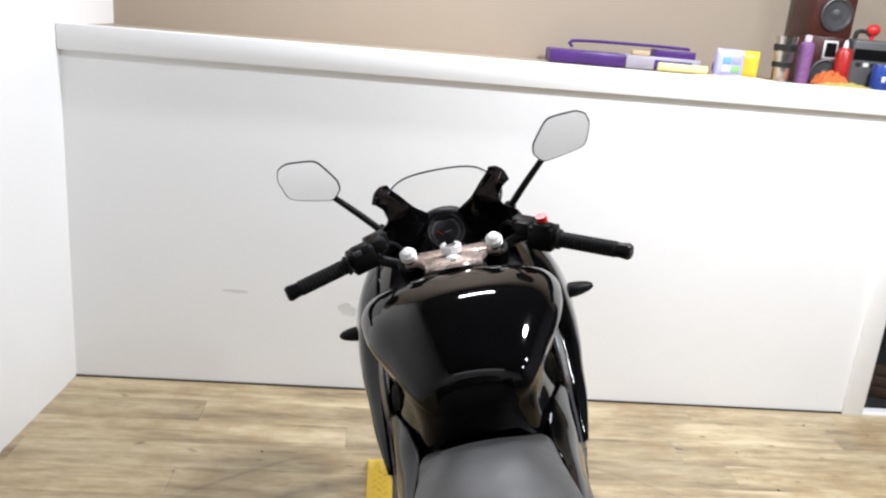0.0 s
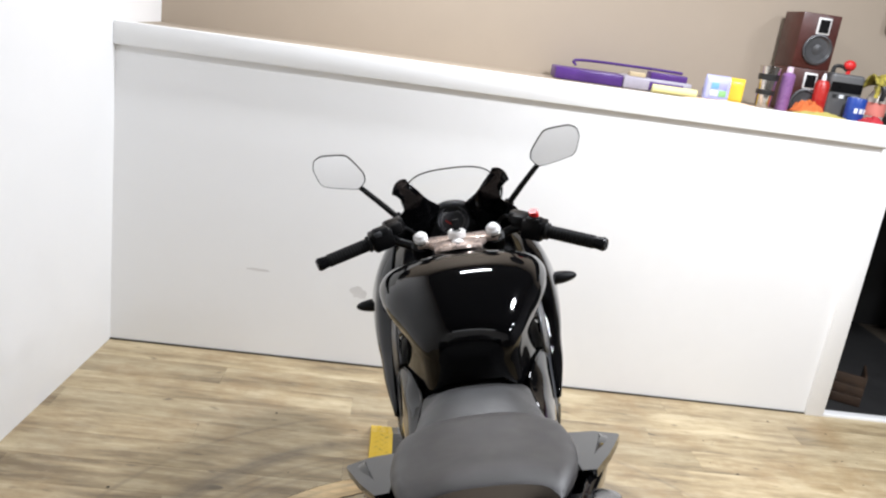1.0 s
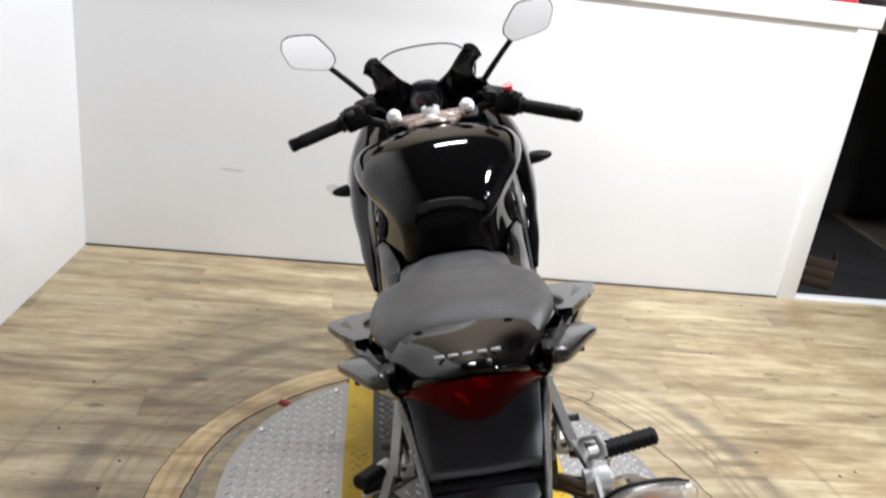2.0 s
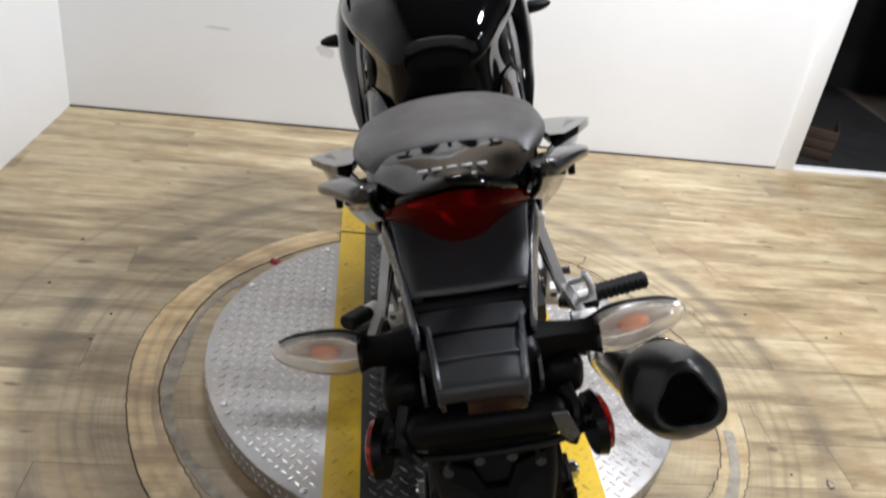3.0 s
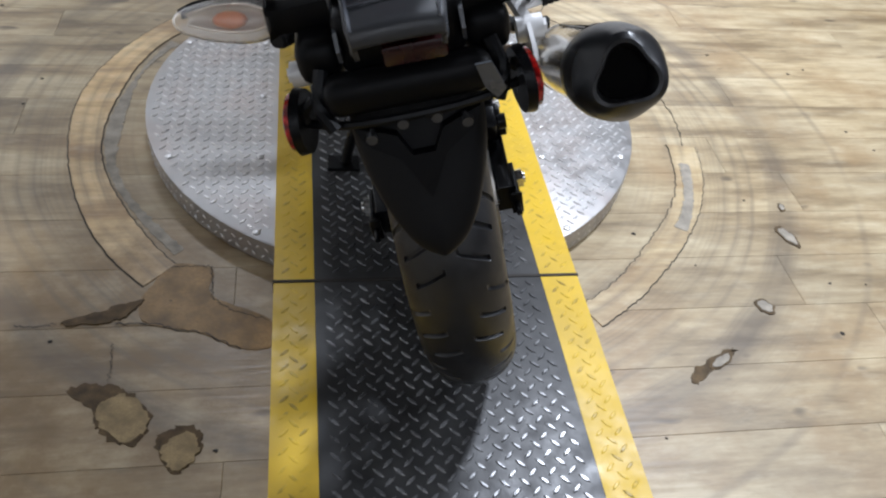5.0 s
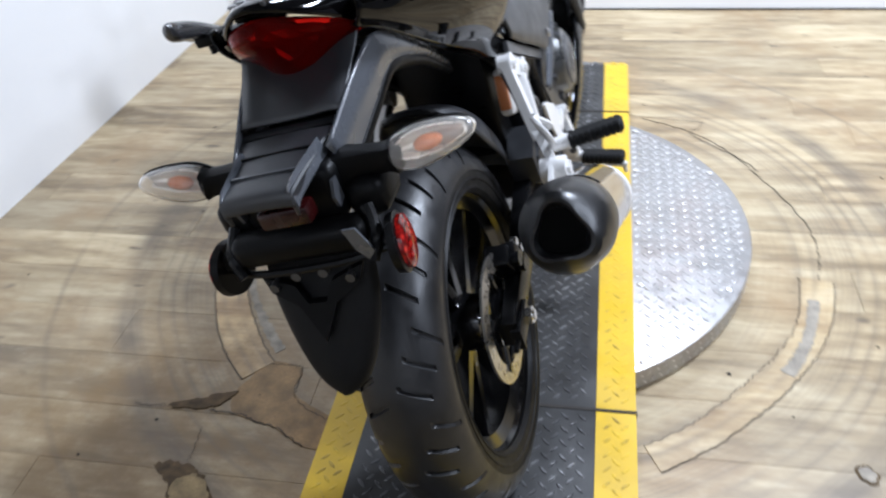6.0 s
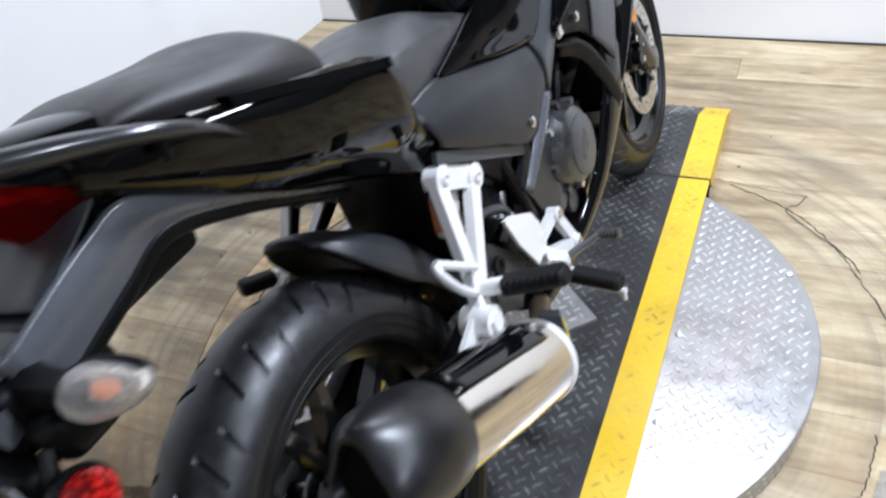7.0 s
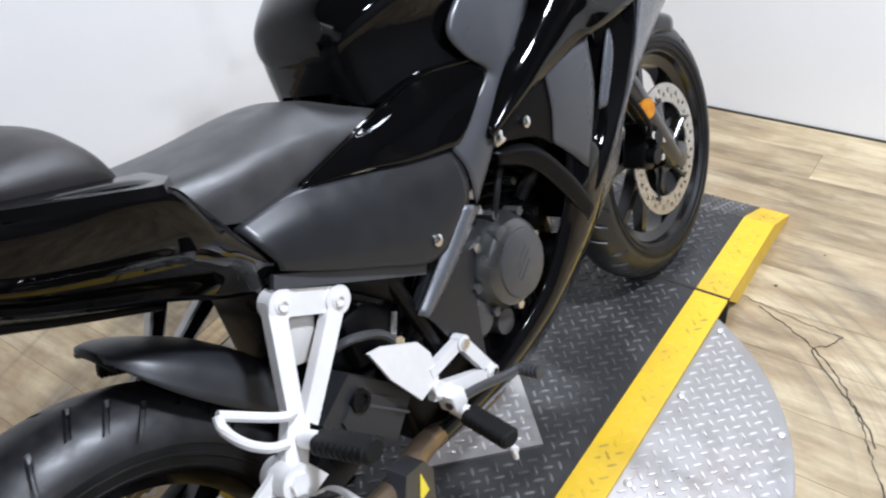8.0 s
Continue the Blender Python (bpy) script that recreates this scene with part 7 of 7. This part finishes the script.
def floor_grit():
    """Small dark crumbs lying about on the boards."""
    rng = random.Random(11)
    vs, fs = [], []
    while len(fs) < 55 * 8:
        x, y = rng.uniform(LEFT + 0.1, 2.0), rng.uniform(-0.5, FAR - 0.1)
        if math.hypot(x - CX, y - CY) < 0.66 or RAMP_L - 0.03 < x < RAMP_R + 0.03:
            continue
        r = rng.uniform(0.0022, 0.0055)
        k = len(vs)
        q0 = rng.uniform(0, 6)
        ring = [(x + r * rng.uniform(0.6, 1.3) * math.cos(q0 + i * math.pi / 4), y + r * rng.uniform(0.6, 1.3) * math.sin(q0 + i * math.pi / 4), 0.0006) for i in range(8)]
        vs += ring + [(x, y, 0.0006 + r * 0.5)]
        fs += [(k + i, k + (i + 1) % 8, k + 8) for i in range(8)]
    tagged(raw("floor_grit", vs, fs, M_CRACK), "small dark crumbs scattered over the floor", "grit", kind="stuff")
floor_grit()

# scuffs on the half wall
for x, z, w, h, seed in ((-0.83, 0.39, 0.05, 0.008, 21), (-0.4, 0.34, 0.04, 0.03, 22)):
    ob = blotch(x, 0, w, h, 0, seed, mat("grey_wall_scuff", (0.7, 0.69, 0.68), 0.6), "faint grey scuff on the white wall")
    ob.name = "wall_scuff"
    ob.matrix_world = pose(x, FAR - 0.0005, z, 90, 0, 0)


# ---- things on the ledge ----
LEDGE = 1.3255


def simple(name, m, label, category, taller=1.03):
    return empty(name, m @ Matrix.Diagonal((1, 1, taller, 1)), label, category)


def speaker(z, h, label):
    wood = mat("dark_red_wood", (0.06, 0.014, 0.01), 0.35, var=0.3, scale=10)
    root = simple("loudspeaker", pose(1.436, 2.6, z, 0, 0, -2), label, "loudspeaker", 1.0)
    bm = bmesh.new()
    box(bm, (0, 0, h / 2), (0.168, 0.19, h))
    soften(bm, 0.004)
    part("cabinet", bm, wood, root)
    bm = bmesh.new()
    box(bm, (0.012, -0.098, h - 0.05), (0.058, 0.008, 0.07))
    soften(bm, 0.003)
    tw = part("tweeter_frame", bm, M_ALU, root, "silver tweeter frame")
    bm = bmesh.new()
    box(bm, (0.012, -0.103, h - 0.05), (0.042, 0.006, 0.054))
    part("tweeter", bm, M_ENGINE, tw)
    bm = bmesh.new()
    lathe(bm, [(0, 0.064), (-0.006, 0.064), (-0.008, 0.057), (-0.002, 0.052), (0.012, 0.026), (-0.002, 0.021), (-0.006, 0.002)], (0.008, -0.098, h - 0.148), "y", 40)
    part("woofer", bm, M_CAST, root, "grey woofer cone in a dark ring")


speaker(LEDGE, 0.188, "dark wooden loudspeaker standing on the ledge")
speaker(LEDGE + 0.1885, 0.232, "dark wooden loudspeaker stacked on another")


def plastic_case():
    purple = mat("purple_plastic", (0.07, 0.022, 0.17), 0.35, var=0.2, scale=9)
    clear = mat("frosted_plastic", (0.5, 0.47, 0.55), 0.35, var=0.15, scale=12, trans=0.3)
    root = simple("storage_case", pose(0.637, 2.6, LEDGE, 0, 0, -3), "long low purple and clear plastic case on the ledge", "case")
    bm = bmesh.new()
    box(bm, (-0.15, 0, 0.026), (0.3, 0.16, 0.05))
    soften(bm, 0.008)
    part("tray", bm, purple, root)
    bm = bmesh.new()
    box(bm, (0.152, 0, 0.027), (0.3, 0.16, 0.052))
    soften(bm, 0.008)
    lid = part("clear_half", bm, clear, root, "frosted clear half of the case")
    bm = bmesh.new()
    box(bm, (0.2, -0.02, 0.066), (0.16, 0.09, 0.028))
    box(bm, (0.19, -0.082, 0.024), (0.15, 0.006, 0.036))
    soften(bm, 0.004)
    part("insert", bm, purple, lid, "purple insert")
    bm = bmesh.new()
    tube(bm, [(-0.2, 0.03, 0.06), (-0.19, 0.03, 0.085), (0.1, 0.03, 0.09), (0.28, 0.03, 0.088)], 0.006, 20, 8)
    part("rail", bm, purple, root)
    bm = bmesh.new()
    box(bm, (0.06, -0.05, 0.062), (0.07, 0.05, 0.018))
    soften(bm, 0.003)
    part("latch", bm, mat("tan_plastic", (0.5, 0.4, 0.25), 0.5), root)
plastic_case()


def roll(name, x, y, length, r, m, label, turn):
    bm = bmesh.new()
    lathe(bm, [(-length / 2, r * 0.5), (-length / 2, r), (length / 2, r), (length / 2, r * 0.5)], (0, 0, 0), "x", 24)
    ob = finish(name, bm, m)
    ob.matrix_world = pose(x, y, LEDGE + r, 0, 0, turn)
    tagged(ob, label, "roll")


roll("paper_roll", 0.852, 2.48, 0.19, 0.018, mat("pale_yellow_paper", (0.8, 0.75, 0.35), 0.7), "pale yellow paper roll lying on the ledge", -6)
roll("film_roll", 1.1, 2.63, 0.12, 0.03, mat("violet_film", (0.12, 0.03, 0.25), 0.35), "purple film roll on the ledge", 10)


def cloth(name, x, y, rx, ry, h, m, label, seed):
    bm = bmesh.new()
    n = 26
    grid = []
    for i in range(n + 1):
        row = []
        for j in range(n + 1):
            u, v = i / n * 2 - 1, j / n * 2 - 1
            e = 1 + 0.2 * noise.noise(Vector((u * 2, v * 2, seed)))
            f = max(0.0, 1 - (abs(u) ** 3 + abs(v) ** 3) * 0.9)
            z = 0.002 + h * f * (0.55 + 0.9 * abs(noise.noise(Vector((u * 2.6, v * 2.6, seed + 5)))))
            row.append(bm.verts.new((u * rx * e, v * ry * e, z)))
        grid.append(row)
    for i in range(n):
        for j in range(n):
            bm.faces.new((grid[i][j], grid[i + 1][j], grid[i + 1][j + 1], grid[i][j + 1]))
    ob = thick(finish(name, bm, m, 60), 0.002)
    ob.matrix_world = pose(x, y, LEDGE + 0.001)
    tagged(ob, label, "cloth")


cloth("rag", 1.02, 2.34, 0.16, 0.06, 0.012, mat("peach_cloth", (0.85, 0.62, 0.45), 0.85, grain=0.5), "flat peach cloth at the ledge's front", 1)
cloth("rag", 1.42, 2.4, 0.07, 0.06, 0.06, mat("orange_cloth", (0.55, 0.13, 0.03), 0.85, grain=0.5), "crumpled orange cloth on the ledge", 2)
cloth("rag", 1.44, 2.33, 0.12, 0.045, 0.022, mat("lime_cloth", (0.42, 0.36, 0.1), 0.85, grain=0.5), "yellow microfibre cloth on the ledge", 3)
cloth("rag", 1.66, 2.32, 0.05, 0.04, 0.03, mat("red_cloth", (0.4, 0.02, 0.03), 0.8, grain=0.5), "crumpled red cloth on the ledge", 4)


def packet(x, y, w, h, d, cols, label, turn):
    root = simple("wipes_packet", pose(x, y, LEDGE, 0, 0, turn), label, "packet")
    bm = bmesh.new()
    secs = []
    for k, f in ((0.0, 0.5), (0.15, 0.95), (0.5, 1.0), (0.85, 0.9), (1.0, 0.06)):
        secs.append([(u * w / 2, v * d / 2 * f, h * k) for u, v in ((1, 0.6), (0.6, 1), (-0.6, 1), (-1, 0.6), (-1, -0.6), (-0.6, -1), (0.6, -1), (1, -0.6))])
    loft(bm, secs, 14, 24, True, True)
    part("pouch", bm, cols[0], root, "", 60)
    for i, m in enumerate(cols[1:]):
        bm = bmesh.new()
        box(bm, (w * (-0.2 + 0.36 * (i % 2)), -d / 2 - 0.0015, h * (0.32 + 0.28 * (i // 2))), (w * 0.32, 0.003, h * 0.24))
        soften(bm, 0.001)
        part("print_block", bm, m, root)


M_PK_BLUE = mat("light_blue_print", (0.2, 0.45, 0.75), 0.35)
M_PK_WHITE = mat("white_print", (0.75, 0.78, 0.8), 0.35)
M_PK_GREEN = mat("green_print", (0.3, 0.6, 0.25), 0.35)
M_PK_VIOLET = mat("lilac_print", (0.4, 0.4, 0.8), 0.35)
M_PK_YELLOW = mat("yellow_print", (0.85, 0.6, 0.05), 0.35)
packet(1.034, 2.48, 0.108, 0.106, 0.05, [mat("pale_lilac_print", (0.5, 0.52, 0.85), 0.35), M_PK_WHITE, M_PK_GREEN, M_PK_BLUE, M_PK_VIOLET], "lilac and blue wipes packet standing on the ledge", 6)
packet(1.128, 2.51, 0.07, 0.104, 0.05, [M_PK_YELLOW], "yellow packet standing on the ledge", -12)


def bottle(name, x, y, profile, m, label, category, extras=(), turn=0):
    root = simple(name, pose(x, y, LEDGE, 0, 0, turn), label, category)
    bm = bmesh.new()
    lathe(bm, profile, (0, 0, 0), "z", 32)
    part("body", bm, m, root)
    for nm, prof, mm in extras:
        bm = bmesh.new()
        lathe(bm, prof, (0, 0, 0), "z", 32)
        part(nm, bm, mm, root)
    return root


M_BLACKBAND = mat("black_silicone", (0.012, 0.012, 0.012), 0.5)
bottle("tumbler", 1.25, 2.48, [(0, 0.03), (0.003, 0.033), (0.09, 0.036), (0.17, 0.044), (0.172, 0.042), (0.168, 0.04), (0.01, 0.028)], M_STEEL, "stainless steel tumbler with black bands", "tumbler",
       [("band", [(0.055, 0.0365), (0.055, 0.0385), (0.075, 0.039), (0.075, 0.037)], M_BLACKBAND), ("band", [(0.115, 0.0395), (0.115, 0.042), (0.14, 0.0435), (0.14, 0.041)], M_BLACKBAND)])
bottle("spray_can", 1.337, 2.48, [(0, 0.026), (0.004, 0.028), (0.145, 0.028), (0.155, 0.02), (0.156, 0.012)], mat("violet_can", (0.25, 0.12, 0.3), 0.3), "purple spray can with a pale cap", "spray can",
       [("cap", [(0.156, 0.012), (0.158, 0.014), (0.18, 0.013), (0.182, 0.004)], mat("pale_pink_plastic", (0.75, 0.6, 0.7), 0.4))])
bottle("spray_can", 1.495, 2.48, [(0, 0.028), (0.004, 0.03), (0.13, 0.03), (0.145, 0.02), (0.146, 0.01)], mat("red_can", (0.42, 0.02, 0.015), 0.3), "red spray can with a white nozzle", "spray can",
       [("nozzle", [(0.146, 0.01), (0.16, 0.009), (0.175, 0.004)], M_PK_WHITE)])
bottle("spray_bottle", 1.748, 2.47, [(0, 0.04), (0.005, 0.043), (0.1, 0.043), (0.14, 0.02), (0.16, 0.014)], mat("cloudy_bottle", (0.7, 0.62, 0.55), 0.3, trans=0.3), "cloudy bottle with a red label under a glove", "spray bottle",
       [("label_band", [(0.03, 0.0435), (0.03, 0.0445), (0.085, 0.0445), (0.085, 0.0435)], mat("red_label", (0.65, 0.2, 0.16), 0.5)), ("cap", [(0.158, 0.016), (0.16, 0.018), (0.178, 0.017), (0.18, 0.004)], M_PK_WHITE)])


def canister():
    root = simple("canister", pose(1.597, 2.5, LEDGE, 0, 0, -5) @ Matrix.Diagonal((1.2, 0.9, 1.02, 1)), "dark grey canister with a black label band and red knob", "canister")
    bm = bmesh.new()
    box(bm, (0, 0, 0.09), (0.12, 0.09, 0.18))
    soften(bm, 0.012, 3)
    part("body", bm, mat("dark_grey_can", (0.1, 0.1, 0.1), 0.4), root)
    bm = bmesh.new()
    box(bm, (0, -0.0465, 0.125), (0.112, 0.003, 0.04))
    part("label_band", bm, M_ENGINE, root)
    for k in range(4):
        bm = bmesh.new()
        box(bm, (-0.036 + k * 0.024, -0.047, 0.088), (0.016, 0.003, 0.014))
        part("lettering_bar", bm, M_PK_WHITE if k % 2 else M_BLACKBAND, root)
    bm = bmesh.new()
    bmesh.ops.create_uvsphere(bm, u_segments=20, v_segments=12, radius=0.022, matrix=Matrix.Translation((0.005, 0, 0.215)))
    cyl(bm, (0.005, 0, 0.178), (0.005, 0, 0.2), 0.008, seg=12)
    part("knob", bm, M_RED, root, "round red knob")
    bm = bmesh.new()
    tube(bm, [(-0.05, 0, 0.18), (-0.045, 0, 0.205), (-0.02, 0, 0.208), (0.0, 0, 0.195)], 0.008, 12, 8)
    part("handle", bm, M_BLACKBAND, root)
canister()
tin = bottle("polish_tin", 1.618, 2.395, [(0, 0.038), (0.003, 0.04), (0.09, 0.04), (0.096, 0.037), (0.098, 0.002)], mat("blue_tin", (0.02, 0.06, 0.3), 0.3), "small blue tin with white lettering bars", "tin")
for k in range(3):
    bm = bmesh.new()
    q = radians(-112 + k * 30)
    box(bm, (0.0405 * math.cos(q), 0.0405 * math.sin(q), 0.045), (0.003, 0.013, 0.02), Euler((0, 0, q)).to_matrix())
    part("lettering_bar", bm, M_PK_WHITE, tin)
M_GLOVE = mat("yellow_black_glove", (0.4, 0.33, 0.05), 0.8, var=0.9, scale=30)


def work_glove():
    """A glove draped over the bottle: a palm and four fingers hanging down."""
    root = simple("work_glove", pose(1.748, 2.47, LEDGE + 0.186), "yellow and black work glove draped over a bottle", "glove")
    bm = bmesh.new()
    loft(bm, [[(x, y, z + 0.012 * math.sin(x * 60 + y * 40)) for x in (-0.055, -0.025, 0.005, 0.03, 0.055)] for y, z in ((0.05, -0.035), (0.03, 0.0), (0.0, 0.012), (-0.03, 0.002), (-0.05, -0.03))], 14, 14)
    thick(part("palm", bm, M_GLOVE, root), 0.008)
    for k in range(4):
        bm = bmesh.new()
        x = -0.045 + k * 0.03
        tube(bm, [(x, -0.048, -0.028), (x + 0.004, -0.058, -0.05), (x + 0.002, -0.056, -0.075 - 0.01 * (k % 2))], 0.012, 8, 8, 0.009)
        part("finger", bm, M_BLACKBAND if k % 2 else M_GLOVE, root)


work_glove()

def wall_box():
    root = empty("wall_speaker", pose(1.94, 2.738, 1.735), "small black box fixed to the beige wall", "speaker")
    bm = bmesh.new()
    box(bm, (0, -0.04, 0.06), (0.19, 0.06, 0.13))
    soften(bm, 0.008, 3)
    part("cabinet", bm, M_PLASTIC, root)
    bm = bmesh.new()
    box(bm, (0, -0.006, 0.06), (0.08, 0.012, 0.06))
    part("wall_bracket", bm, M_ENGINE, root)


wall_box()

# ---- floor boards: pieces of the floor ----
BOARD_L, BOARD_W = 1.22, 0.152


def cut_board(length):
    bm = bmesh.new()
    box(bm, (0, 0, -0.003), (length - 0.0006, BOARD_W - 0.0006, 0.006))
    me = bpy.data.meshes.new("floor_board")
    bm.to_mesh(me)
    bm.free()
    me.materials.append(M_PLANK)
    return me


bm = bmesh.new()
box(bm, (0, 0, -0.003), (BOARD_L - 0.0006, BOARD_W - 0.0006, 0.006))
bmesh.ops.bevel(bm, geom=[e for e in bm.edges if e.verts[0].co.z > -0.001 and e.verts[1].co.z > -0.001], offset=0.0006, segments=1, affect="EDGES")
board_mesh = bpy.data.meshes.new("floor_board")
bm.to_mesh(board_mesh)
bm.free()
board_mesh.materials.append(M_PLANK)
row, y = 0, FAR - BOARD_W / 2 - 0.002
while y > BACK:
    shift = (row * 0.407 + 0.13 * (row % 3)) % BOARD_L
    x = LEFT - 2 * BOARD_L + shift + BOARD_L / 2
    edge = LEFT - 0.03 + (y - FAR) * math.tan(radians(3.1))
    while x < RIGHT + BOARD_L / 2:
        a, b = max(x - BOARD_L / 2, edge), min(x + BOARD_L / 2, RIGHT)
        if b - a > 0.02:
            ob = new("floor_board", board_mesh if b - a > BOARD_L - 1e-4 else cut_board(b - a))
            ob.parent = floor
            ob.location = ((a + b) / 2, y, 0)
        x += BOARD_L
    y -= BOARD_W
    row += 1
